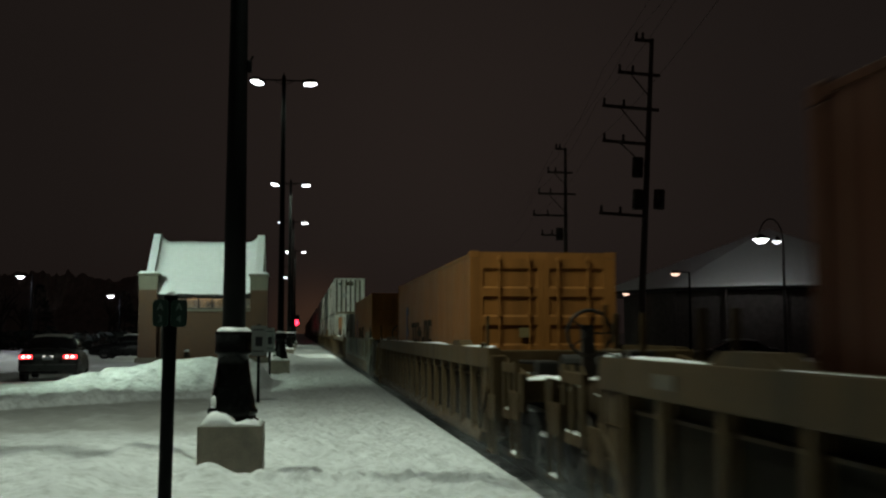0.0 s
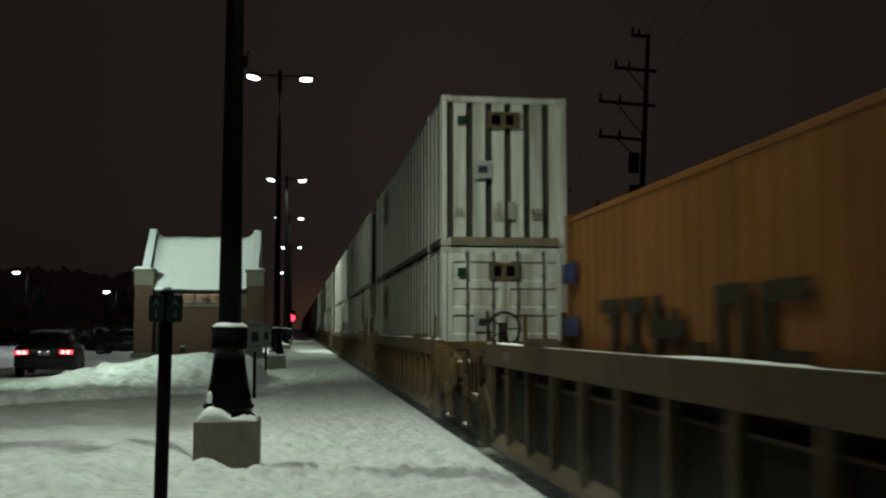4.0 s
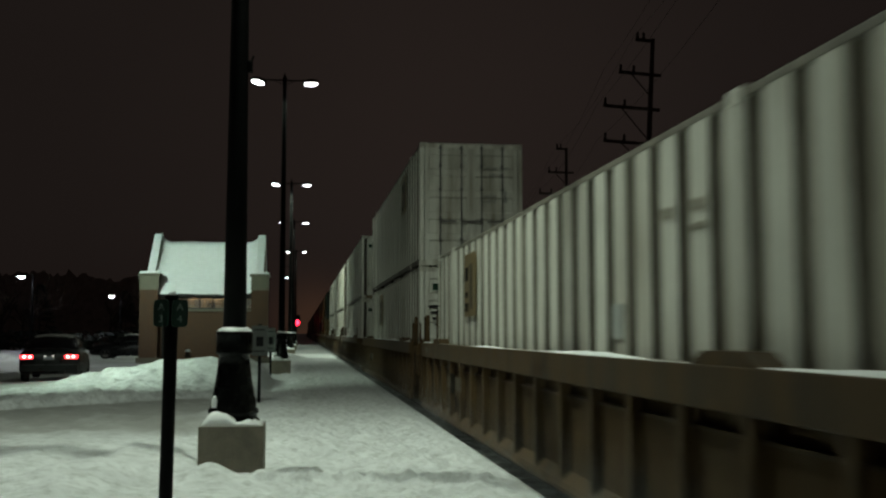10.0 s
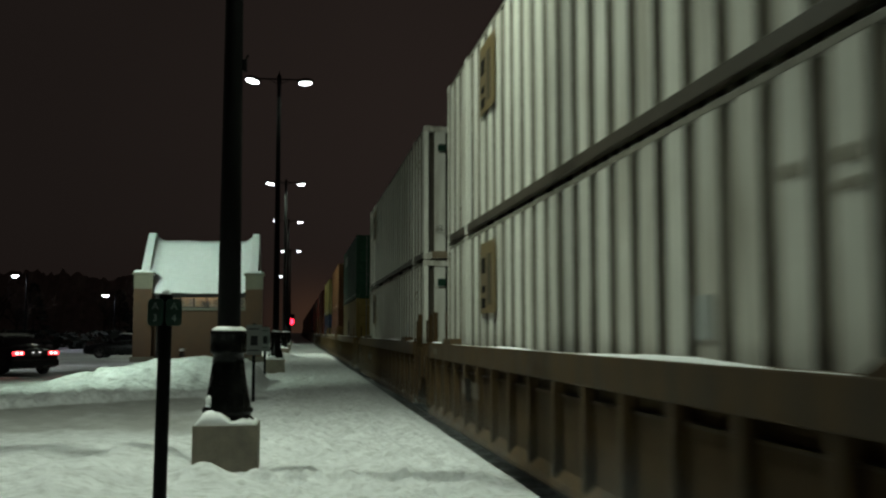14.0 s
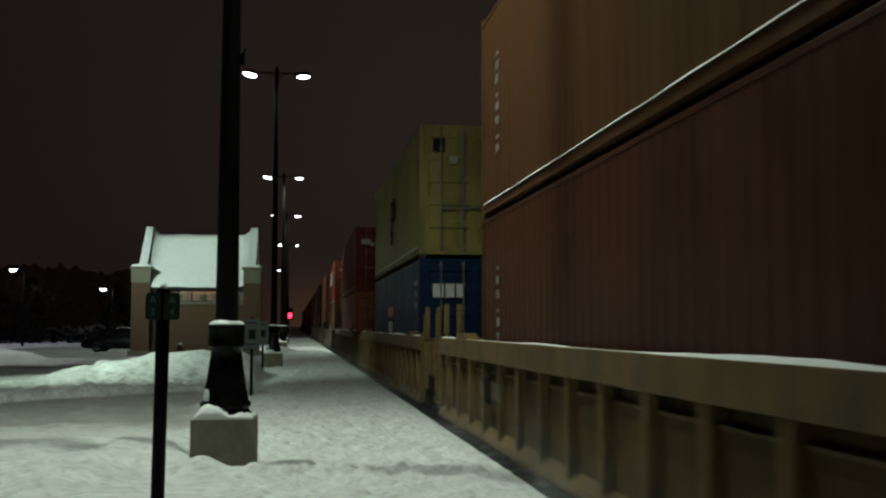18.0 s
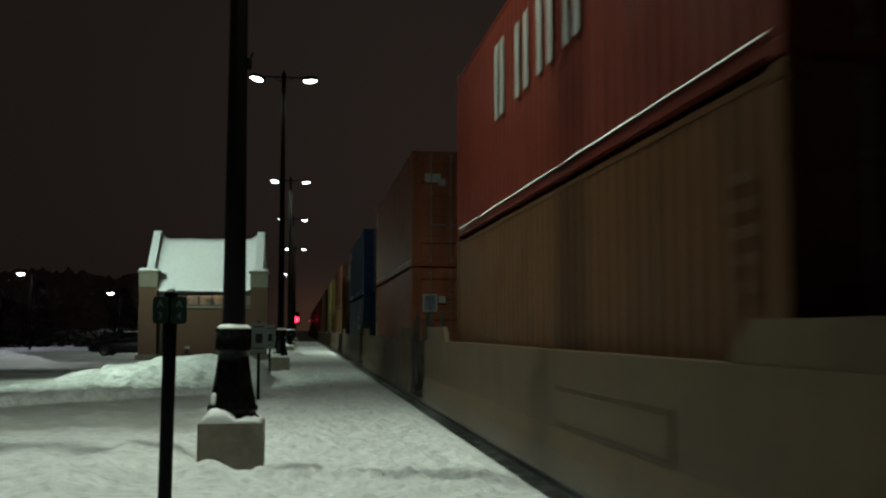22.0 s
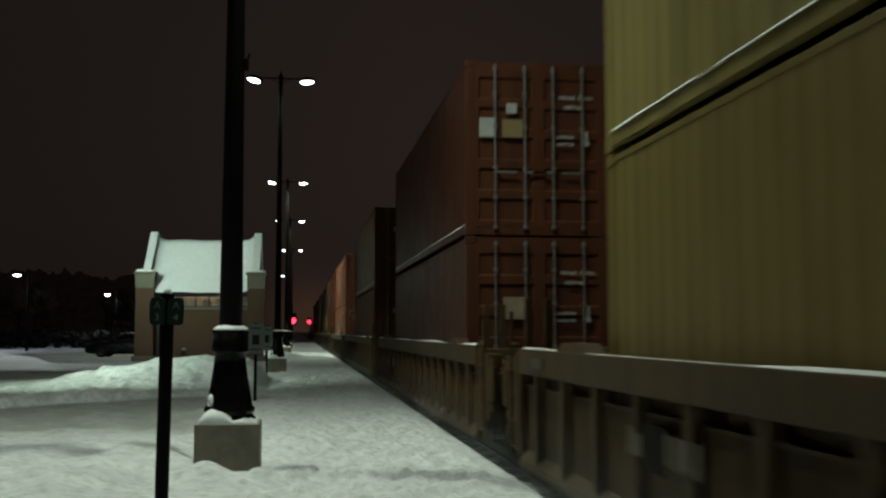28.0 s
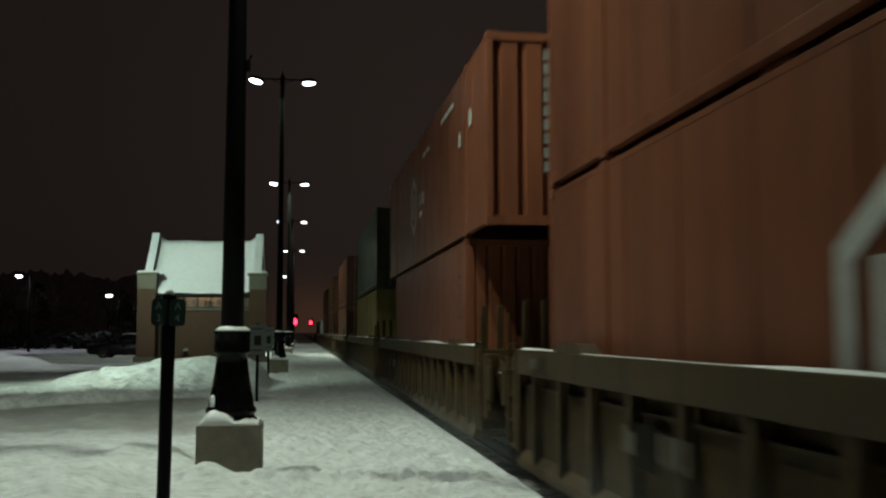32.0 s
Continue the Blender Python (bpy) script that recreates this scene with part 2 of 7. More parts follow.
def put(name, me, mat, parent=None, at=None, label="", second=None, third=None):
    """An object on a mesh that others may share, with a material of its own."""
    if not me.materials:
        me.materials.append(mat)
        if second:
            me.materials.append(second)
        if third:
            me.materials.append(third)
    ob = new(name, me)
    if second and me.materials[1] is not second:
        ob.material_slots[1].link = "OBJECT"
        ob.material_slots[1].material = second
    if third and me.materials[2] is not third:
        ob.material_slots[2].link = "OBJECT"
        ob.material_slots[2].material = third
    if me.materials[0] is not mat:
        ob.material_slots[0].link = "OBJECT"
        ob.material_slots[0].material = mat
    ob.parent = parent
    if at is not None:
        ob.matrix_basis = at
    return tagged(ob, label)


def part(name, bm, mat, parent=None, label="", at=None, smooth=False):
    return put(name, mesh_of(name, bm, smooth), mat, parent, at, label)


def thing(name, at, label, category, group="", kind=""):
    ob = new(name)
    ob.empty_display_size = 0.2
    ob.matrix_basis = at
    return tagged(ob, label, category, group, kind)


def waves(x, y, seed=0):
    """Smooth value noise on numpy arrays, about -1 to 1."""
    xi, yi = np.floor(x).astype(np.int64), np.floor(y).astype(np.int64)
    fx, fy = x - xi, y - yi
    fx, fy = fx * fx * (3 - 2 * fx), fy * fy * (3 - 2 * fy)

    def h(a, b):
        v = np.sin(a * 127.1 + b * 311.7 + seed * 74.7) * 43758.5453
        return (v - np.floor(v)) * 2 - 1
    return (h(xi, yi) * (1 - fx) + h(xi + 1, yi) * fx) * (1 - fy) + (h(xi, yi + 1) * (1 - fx) + h(xi + 1, yi + 1) * fx) * fy

# ---- ground: one sheet of snow, with the step down to the tracks ----
TRACK_X, RAIL_Z, EDGE_X = 3.92, -0.20, 2.30


def bump_at(x, y, cx, cy, rx, ry, h, turn=0.0):
    c, s = math.cos(turn), math.sin(turn)
    u, v = ((x - cx) * c + (y - cy) * s) / rx, (-(x - cx) * s + (y - cy) * c) / ry
    return h * np.exp(-(u * u + v * v))


def step(a, b, v):
    t = np.clip((v - a) / (b - a), 0, 1)
    return t * t * (3 - 2 * t)


def lane_edge(x):
    """Where the trodden lane ends against the ploughed bank."""
    return 24.5 + 0.95 * (np.minimum(x, -3.2) + 3.2) + 0.30 * waves(x * 0.9, x * 0, 27) + 0.13 * waves(x * 2.6, x * 0, 55)


def snow_height(x, y):
    near = 1 - step(60, 90, y)
    rough = 0.030 * waves(x * 1.3, y * 1.0, 1) + 0.020 * waves(x * 3.3, y * 2.6, 2) + 0.011 * waves(x * 8, y * 7, 3)
    trod = 0.024 * waves(x * 2.6, y * 1.8, 4) + 0.042 * waves(x * 5.0, y * 4.0, 5) + 0.030 * waves(x * 9.5, y * 7.5, 19) + 0.026 * np.abs(waves(x * 15, y * 12, 28))
    plat = step(-0.9, -0.2, x)
    lane = (1 - step(-1.6, -0.9, x)) * step(14.5, 17.5, y + 0.12 * x) * (1 - step(-0.9, 0.0, y - lane_edge(x)))
    z = rough * (1 - 0.25 * lane) * (1 - 0.35 * plat) + trod * plat * (1 - 0.85 * step(47, 54, y))
    deep = (1 - step(-1.3, -0.5, x)) * (1 - step(12.5, 16.0, y + 0.15 * x)) * (1 - bump_at(x, y, -0.85, 11.75, 0.75, 0.75, 1.0))
    z += deep * (0.06 + 0.05 * waves(x * 0.7 + 3, y * 0.55, 6) + 0.050 * waves(x * 1.9, y * 1.5, 7) + 0.022 * waves(x * 4.6, y * 3.8, 52))
    z += bump_at(x, y, -0.95, 11.15, 0.24, 0.30, 0.13) + bump_at(x, y, -0.50, 11.1, 0.3, 0.25, 0.04) - 0.02 * bump_at(x, y, -0.8, 11.8, 0.7, 0.6, 1.0)
    ridge = np.interp(x, (-8.2, -6.9, -5.9, -5.1, -4.1, -2.8, -1.5, -0.8), (0.02, 0.14, 0.38, 0.46, 0.72, 0.81, 0.66, 0.30)) + 0.03 * waves(x * 1.1, y * 0.4, 25)
    bank = ridge * step(-14, -8, x) * (1 - step(-1.15, -0.75, x)) * step(26.4, 31.0, y + 0.25 * waves(x * 1.4, y * 0, 26)) * (1 - step(32.4, 35.0, y))
    z += bank + np.minimum(bank * 4, 1) * (0.03 * waves(x * 1.3, y * 0.9, 11) + 0.085 * waves(x * 3.6, y * 2.8, 18) * (1 - 0.6 * step(-5.2, -3.4, x)))
    crust = y - lane_edge(x)
    foot = step(-0.06, 0.16, crust) * (1 - step(27.0, 29.5, y)) * (1 - step(-2.6, -1.6, x)) * step(-8.8, -6.8, x)
    lumps = np.clip(0.35 + 0.40 * waves(x * 1.25, y * 1.1, 12) + 0.8 * waves(x * 2.9, y * 2.2, 13), 0, 1.6)
    z += foot * (0.05 + 0.12 * lumps + 0.09 * np.abs(waves(x * 4.3, y * 3.2, 24)) + 0.07 * waves(x * 7.5, y * 5.5, 56)) * (0.65 + 0.35 * (1 - step(0.3, 2.6, crust)))
    ruts = (1 - step(-4.5, -3.0, x)) * step(27, 30, y) * (1 - step(60, 75, y))
    z += ruts * 0.05 * waves(x * 0.35 + y * 0.16, y * 0.9 - x * 0.35, 14)
    z += lane * (0.045 * waves(x * 2.8, y * 1.9, 41) + 0.022 * np.abs(waves(x * 6, y * 4.5, 42)))
    # wind-cut drift beside the path
    lip = -2.65 + 0.31 * (y - 10.8) + 0.16 * waves(y * 0.9, y * 0, 43) + 0.07 * waves(y * 2.7, x * 0, 44)
    z += 0.13 * step(lip - 0.16, lip + 0.05, x) * (1 - step(lip + 0.25, lip + 1.3, x)) * step(8.5, 10.5, y) * (1 - step(14.8, 17.0, y))
    # crusted edge of the trodden path, in clods
    edge = 11.02 - 0.14 * (x + 0.35) + 0.03 * waves(x * 4.6, y * 0, 31)
    clod = 0.024 + 0.052 * np.abs(np.sin(x * 17.5 + 1.5 * waves(x * 2.1, y * 0, 32))) + 0.02 * waves(x * 3.0, y * 0, 33)
    z += clod * step(edge - 0.012, edge + 0.012, y) * (1 - step(edge + 0.05, edge + 0.42, y)) * step(-0.6, -0.35, x)
    z += bump_at(x, y, 0.4, 60, 2.6, 4.0, 0.16) + bump_at(x, y, -0.8, 57, 1.0, 2.0, 0.35)
    z += np.exp(-((y - 45.5) / 0.35) ** 2) * 0.05 * waves(x * 3, y * 2, 15) * step(-1, 0, x)
    z += bump_at(x, y, -12.6, 47, 1.7, 2.4, 0.42) + bump_at(x, y, -15, 48, 2, 3, 0.62) + step(-17, -14, x) * (1 - step(-11.6, -10.6, x)) * step(44, 46, y) * (1 - step(49, 51, y)) * 0.10 * waves(x * 1.3, y, 51)
    z = np.where(x > 1.9, np.maximum(z * (1 - 0.96 * step(1.85, 2.2, x)), -0.02), z)
    return np.where(x > EDGE_X, -0.50 + 0.03 * waves(x * 2, y * 2, 16), z * near + 0.0)


def axis_steps(stops):
    """Runs of even steps: (start, end, step) one after another."""
    vals = []
    for a, b, d in stops:
        vals += list(np.arange(a, b - 1e-6, d))
    return np.array(vals + [stops[-1][1]])


def build_ground():
    xs = np.concatenate([axis_steps([(-1500, -120, 138), (-120, -30, 6), (-30, -12, 0.5), (-12, -7.5, 0.16), (-7.5, -1, 0.075), (-1, EDGE_X, 0.03)]),
                         [EDGE_X + 0.012], axis_steps([(2.6, 6.2, 0.6), (6.2, 60, 5.38), (60, 1500, 144)])])
    ys = axis_steps([(-400, -40, 40), (-40, 4, 2.2), (4, 7, 0.3), (7, 13, 0.035), (13, 18, 0.05), (18, 20, 0.1), (20, 29, 0.06), (29, 36, 0.12), (36, 66, 0.4), (66, 130, 2), (130, 400, 27),
                     (400, 3000, 200)])
    gx, gy = np.meshgrid(xs, ys)
    gz = snow_height(gx, gy)
    right = step(5.6, 7.2, gx)
    gz = np.where(gx > 5.0, gz * (1 - right) - 0.25 * right, gz)
    w, h = len(xs), len(ys)
    idx = np.arange(w * h).reshape(h, w)
    quads = np.stack([idx[:-1, :-1], idx[:-1, 1:], idx[1:, 1:], idx[1:, :-1]], axis=-1).reshape(-1, 4)
    me = bpy.data.meshes.new("ground")
    me.from_pydata(np.stack([gx, gy, gz], axis=-1).reshape(-1, 3).tolist(), [], quads.tolist())
    me.polygons.foreach_set("use_smooth", [True] * len(me.polygons))
    me.materials.append(SNOW)
    lane = (1 - step(-2.2, -1.3, gx + 0.3 * waves(gx, gy * 0.6, 21))) * step(14.8, 17.2, gy + 0.12 * gx + 0.7 * waves(gx * 0.5, gy * 0.5, 22)) * (1 - step(-0.22, 0.04, gy - lane_edge(gx)))
    tyre = (1 - step(-6.0, -4.5, gx)) * step(27.5, 33, gy - 0.5 * (gx + 6)) * (1 - step(80, 120, gy)) * np.clip(0.62 + 0.8 * waves(gx * 0.55 + gy * 0.22, gy * 0.5 - gx * 0.3, 23), 0, 1)
    walked = 0.40 * step(-0.6, 0.1, gx) * (gx < EDGE_X) * step(14, 24, gy) * (1 - step(46, 52, gy))
    layer = me.attributes.new("packed", "FLOAT", "POINT")
    layer.data.foreach_set("value", np.clip(lane * np.clip(0.98 + 0.22 * waves(gx * 2.4, gy * 1.5, 53) + 0.20 * waves(gx * 6, gy * 4, 54), 0.15, 1) + 0.8 * tyre + walked + 0.25 * step(74, 80, gy) * (np.abs(gx) < 4), 0, 1).ravel().astype(np.float32))
    tagged(new("ground", me), "trampled and drifted snow over platform and car park", "snow", kind="structure")


build_ground()

bed_bm = bmesh.new()
prism(bed_bm, [(2.45, -0.49), (2.75, -0.36), (5.1, -0.36), (5.7, -0.49)], "y", -120, 900)
bed = tagged(part("track_bed", bed_bm, BALLAST), "dark ballast track bed with blown snow", "track bed", kind="structure")
for side in (-1, 1):
    rail_bm = bmesh.new()
    x0 = TRACK_X + side * 0.755
    prism(rail_bm, [(x0 - 0.07, -0.36), (x0 + 0.07, -0.36), (x0 + 0.07, -0.34), (x0 + 0.012, -0.325), (x0 + 0.012, -0.245), (x0 + 0.036, -0.235),
                    (x0 + 0.036, RAIL_Z), (x0 - 0.036, RAIL_Z), (x0 - 0.036, -0.235), (x0 - 0.012, -0.245), (x0 - 0.012, -0.325), (x0 - 0.07, -0.34)],
          "y", -120, 900)
    part("rail", rail_bm, STEEL_DARK, bed, "worn steel rail")
edge_bm = bmesh.new()
prism(edge_bm, [(2.02, -0.5), (2.34, -0.5), (2.325, -0.06), (2.30, -0.05), (2.02, -0.05)], "y", -40, 260)
tagged(part("platform_edge", edge_bm, CONCRETE), "low concrete platform edge under snow", "platform edge", kind="structure")

# ---- platform lamp posts ----
def snow_blob(rx, ry, h, seed, n=14):
    """A soft cap of snow on a flat top, uneven."""
    bm = bmesh.new()
    rings = []
    for i in range(6):
        q = i / 5
        ring = []
        for j in range(n):
            a = 2 * math.pi * j / n
            c, s = math.cos(a), math.sin(a)
            sq = 1 / max(abs(c), abs(s)) ** 0.75
            k = (1 - q ** 2.2) * sq if i < 5 else 0.0
            z = h * (1 - (1 - q) ** 2.5) * (1 + 0.35 * noise.noise((c * 1.4 + seed, s * 1.4, q)))
            ring.append(bm.verts.new((rx * k * c, ry * k * s, z)))
            if i == 5:
                ring = [bm.verts.new((0, 0, h * (1 + 0.3 * noise.noise((seed, 0, 1)))))]
                break
        rings.append(ring)
    for lo, hi in zip(rings, rings[1:]):
        for j in range(n):
            if len(hi) == 1:
                bm.faces.new((lo[j], lo[(j + 1) % n], hi[0]))
            else:
                bm.faces.new((lo[j], lo[(j + 1) % n], hi[(j + 1) % n], hi[j]))
    bm.faces.new(rings[0][::-1])
    loose = [v for v in bm.verts if not v.link_faces]
    bmesh.ops.delete(bm, geom=loose, context="VERTS")
    return bm


def lumpy_cap(half, seed, n=22):
    """Wind-packed snow on a square top, heaped to one side."""
    bm = bmesh.new()
    grid = []
    for i in range(n + 1):
        row = []
        for j in range(n + 1):
            u, v = 2 * i / n - 1, 2 * j / n - 1
            fall = ((1 - abs(u) ** 5) * (1 - abs(v) ** 5)) ** 0.6
            h = 0.060 + 0.125 * math.exp(-((u + 0.40) ** 2 / 0.22) ** 2 - ((v + 0.55) ** 2 / 0.5) ** 2) + 0.035 * noise.noise((u * 2.2 + seed, v * 2.2, 1)) + 0.02 * noise.noise((u * 5 + seed, v * 5, 4))
            row.append(bm.verts.new((u * half, v * half, max(0.0, h) * fall)))
        grid.append(row)
    for i in range(n):
        for j in range(n):
            bm.faces.new((grid[i][j], grid[i + 1][j], grid[i + 1][j + 1], grid[i][j + 1]))
    rim = [grid[i][0] for i in range(n + 1)] + [grid[n][j] for j in range(1, n + 1)] + [grid[i][n] for i in range(n - 1, -1, -1)] + [grid[0][j] for j in range(n - 1, 0, -1)]
    bm.faces.new(rim[::-1])
    return bm


def lamp_post():
    post = thing("lamp_post", pose(POST_X, POST_FIRST, 0), "black fluted steel lamp post on a snow-capped concrete block", "lamp post",
                 "platform lamp posts")
    bm = bmesh.new()
    for z0, z1 in ((-0.15, 0.136), (0.1375, 0.319), (0.3205, 0.50)):
        box(bm, -0.362, 0.362, -0.362, 0.362, z0, z1, 0.004)
    box(bm, -0.357, 0.357, -0.357, 0.357, -0.14, 0.49)
    part("concrete_block", bm, CONCRETE, post, "weathered square concrete footing")
    part("block_snow", lumpy_cap(0.35, 3.1), SNOW_CAP, post, "snow cap on the footing", pose(0, 0, 0.5), True)
    bm = bmesh.new()
    lathe(bm, [(0.305, 0.50), (0.305, 0.555), (0.275, 0.575), (0.268, 0.61), (0.292, 0.63), (0.290, 0.67), (0.266, 0.69), (0.255, 0.76), (0.230, 0.88), (0.205, 1.03), (0.186, 1.18),
               (0.176, 1.30), (0.205, 1.305), (0.214, 1.33), (0.208, 1.36), (0.208, 1.52), (0.214, 1.53), (0.205, 1.568), (0.13, 1.575)], 32)
    part("pole_base", bm, IRON_BASE, post, "flared black cast-iron base", smooth=True)
    bm = bmesh.new()
    lathe(bm, [(0.206, 1.566), (0.194, 1.583), (0.165, 1.604), (0.135, 1.620), (0.105, 1.628)], 24)
    for v in bm.verts:
        v.co.z += 0.016 * noise.noise((v.co.x * 9, v.co.y * 9, 2)) * (v.co.z > 1.57)
    part("collar_snow", bm, SNOW_CAP, post, "ring of snow on the collar", smooth=True)
    part("clung_snow", snow_blob(0.035, 0.03, 0.13, 4.4, 10), SNOW_CAP, post, "lump of snow clinging to the base", pose(-0.205, -0.17, 0.70), True)
    bm = bmesh.new()
    lathe(bm, [(0.134, 1.55), (0.118, 3.5), (0.100, 6.2), (0.080, 11.33), (0.085, 11.38), (0.085, 11.73), (0.03, 11.80), (0.012, 11.92)], 20)
    part("pole", bm, BLACK_PAINT, post, smooth=True)
    bm = bmesh.new()
    box(bm, 0.10, 0.16, -0.05, 0.05, 4.66, 4.80, 0.015)
    rod(bm, (0.12, 0, 4.74), (0.17, 0, 4.86), 0.012)
    part("outlet_bracket", bm, BLACK_PAINT, post)
    for side in (-1, 1):
        bm = bmesh.new()
        rod(bm, (side * 0.07, 0, HEAD_Z), (side * 0.80, 0, HEAD_Z), 0.032, 0.028)
        rod(bm, (side * 0.07, 0, HEAD_Z - 0.18), (side * 0.42, 0, HEAD_Z - 0.01), 0.014)
        part("arm", bm, BLACK_PAINT, post)
        bm = bmesh.new()
        lathe(bm, [(0.26, -0.10), (0.29, -0.075), (0.285, -0.03), (0.22, 0.045), (0.10, 0.085), (0.02, 0.09)], 20)
        head = part("lamp_head", bm, BLACK_PAINT, post, "black cobra-style lamp head", Matrix.Translation((side * HEAD_ARM, 0, HEAD_Z - 0.02))
                    @ Euler((radians(-16 if side < 0 else -6), radians(12 if side < 0 else -3), 0)).to_matrix().to_4x4() @ Matrix.Diagonal((1.15, 0.72, 1, 1)), True)
        bm = bmesh.new()
        lathe(bm, [(0.02, -0.185), (0.12, -0.172), (0.20, -0.138), (0.235, -0.098)], 20)
        part("lens", bm, LENS, head, "glowing white lamp lens", smooth=True)
    return post


first_post = lamp_post()
for post_y in POST_Y[1:]:
    copy_thing(first_post, pose(POST_X, post_y, 0))
# past the platform's end the row goes on with one lamp a post
for post_x, post_y in ((-1.75, 155), (-1.70, 184), (-1.80, 241), (-1.90, 364)):
    far_post = copy_thing(first_post, pose(post_x, post_y, 0))
    for piece in list(far_post.children):
        if piece.name.startswith(("arm", "lamp_head")) and piece.matrix_basis.translation.x + (0.1 if piece.name.startswith("arm") and piece.data.vertices[0].co.x > 0 else -0.1) > 0:
            for low in list(piece.children):
                bpy.data.objects.remove(low)
            bpy.data.objects.remove(piece)
# the nearest post's arms are turned on the pole
for piece in first_post.children:
    if piece.name.startswith(("arm", "lamp_head")):
        piece.matrix_basis = pose(0, 0, 0, 0, 0, ARM_TURN) @ piece.matrix_basis

# ---- the train ----
SPEED = 15.98
moving = []
MESHES = {}


def shared(key, build, smooth=False):
    if key not in MESHES:
        MESHES[key] = mesh_of(key.split("/")[0], build(), smooth)
    return MESHES[key]


def paint(name, colour, rust=0.4, rough=0.42, **more):
    return material(name, colour, rough, vary=0.12, scale=1.3, grain=22, bump=0.12, dirt=tuple(c * 0.45 + 0.004 for c in colour),
                    dirt_amount=min(0.9, rust + 0.25), dirt_scale=1.1, streak=True, **{"gloss": 0.17, **more})


PAINTS = {
    "white": material("white_container_paint", (0.67, 0.665, 0.60), 0.52, vary=0.14, scale=1.3, grain=22, bump=0.12, dirt=(0.22, 0.185, 0.125), dirt_amount=0.85,
                      dirt_scale=1.3, streak=True, gloss=0.2, per_object=0.06),
    "pale_grey": paint("pale_grey_container_paint", (0.38, 0.4, 0.38), 0.45),
    "orange": paint("orange_container_paint", (0.25, 0.100, 0.025), 0.4),
    "rust": paint("rust_container_paint", (0.215, 0.072, 0.037), 0.45),
    "brown": paint("brown_container_paint", (0.090, 0.041, 0.018), 0.45, gloss=0.11),
    "maroon": paint("maroon_container_paint", (0.066, 0.0235, 0.0120), 0.45, gloss=0.12),
    "red": paint("red_container_paint", (0.115, 0.021, 0.013), 0.45),
    "green": paint("green_container_paint", (0.0145, 0.044, 0.027), 0.35),
    "yellow": material("yellow_container_paint", (0.235, 0.186, 0.062), 0.45, vary=0.2, scale=0.9, grain=22, bump=0.12, dirt=(0.075, 0.058, 0.026), dirt_amount=0.8, dirt_scale=0.9, streak=True, gloss=0.17, per_object=0.06),
    "mustard": paint("mustard_container_paint", (0.190, 0.137, 0.045), 0.45),
    "blue": paint("blue_container_paint", (0.0065, 0.019, 0.056), 0.4),
    "teal": paint("teal_container_paint", (0.0042, 0.031, 0.066), 0.35),
    "ochre": paint("ochre_container_paint", (0.094, 0.046, 0.013), 0.45),
    "olive": paint("olive_container_paint", (0.05, 0.053, 0.032), 0.4),
}
# groove tones for white walls: grime, with the grooves' shade put into the colour
GRIME_SHADE = material("grimed_shaded_paint", (0.20, 0.185, 0.15), 0.7, vary=0.3, scale=1.5, dirt=(0.045, 0.038, 0.028), dirt_amount=0.8, dirt_scale=1.0, streak=True)
DULL_WHITE = material("grimed_shaded_white", (0.40, 0.375, 0.31), 0.7, vary=0.3, scale=1.5, dirt=(0.12, 0.095, 0.06), dirt_amount=0.8, dirt_scale=1.0, streak=True, gloss=0.15)
NEAR_BLACK = material("near_black_brown", (0.045, 0.038, 0.028), 0.8, vary=0.35, scale=2, dirt=(0.12, 0.10, 0.07), dirt_amount=0.6, dirt_scale=1.4, streak=True)
RAIL_GRIME = material("grimed_rail_paint", (0.060, 0.048, 0.032), 0.6, vary=0.3, scale=2, dirt=(0.03, 0.025, 0.02), dirt_amount=0.7, dirt_scale=2)
RUSTY = material("rusted_rail", (0.19, 0.145, 0.09), 0.75, vary=0.35, scale=3, dirt=(0.30, 0.28, 0.24), dirt_amount=0.5, dirt_scale=2.0)
DECAL_BROWN = material("faded_brown_decal", (0.115, 0.085, 0.040), 0.55, vary=0.3, scale=4, bump=0.0, dirt=(0.06, 0.05, 0.035), dirt_amount=0.7)
SPRAY_BLACK = material("faded_black_spray", (0.035, 0.026, 0.016), 0.8, vary=0.5, scale=5, bump=0.0, gloss=0.1)
DIM_CHALK = material("grimed_white_marking", (0.115, 0.10, 0.078), 0.7, vary=0.3, scale=5, bump=0.0, gloss=0.15)
FADED = material("faded_marking", (0.135, 0.085, 0.055), 0.7, vary=0.3, scale=5, bump=0.0, gloss=0.1)
INK = material("dark_marking", (0.012, 0.012, 0.013), 0.8, vary=0.3, scale=6, bump=0.0, gloss=0.04)
CHALK = material("white_marking", (0.27, 0.27, 0.255), 0.6, vary=0.25, scale=5, bump=0.0)
BRIGHT_MARK = material("clean_white_marking", (0.52, 0.51, 0.48), 0.6, vary=0.25, scale=5, bump=0.0)
DECAL = material("amber_decal", (0.165, 0.120, 0.052), 0.5, vary=0.2, scale=4, bump=0.0, dirt=(0.10, 0.08, 0.05), dirt_amount=0.6)
DECAL_BLUE = material("blue_decal", (0.020, 0.030, 0.11), 0.5, vary=0.3, scale=5, bump=0.0)
DECAL_RED = material("orange_red_decal", (0.55, 0.12, 0.03), 0.5, vary=0.2, scale=5, bump=0.0)



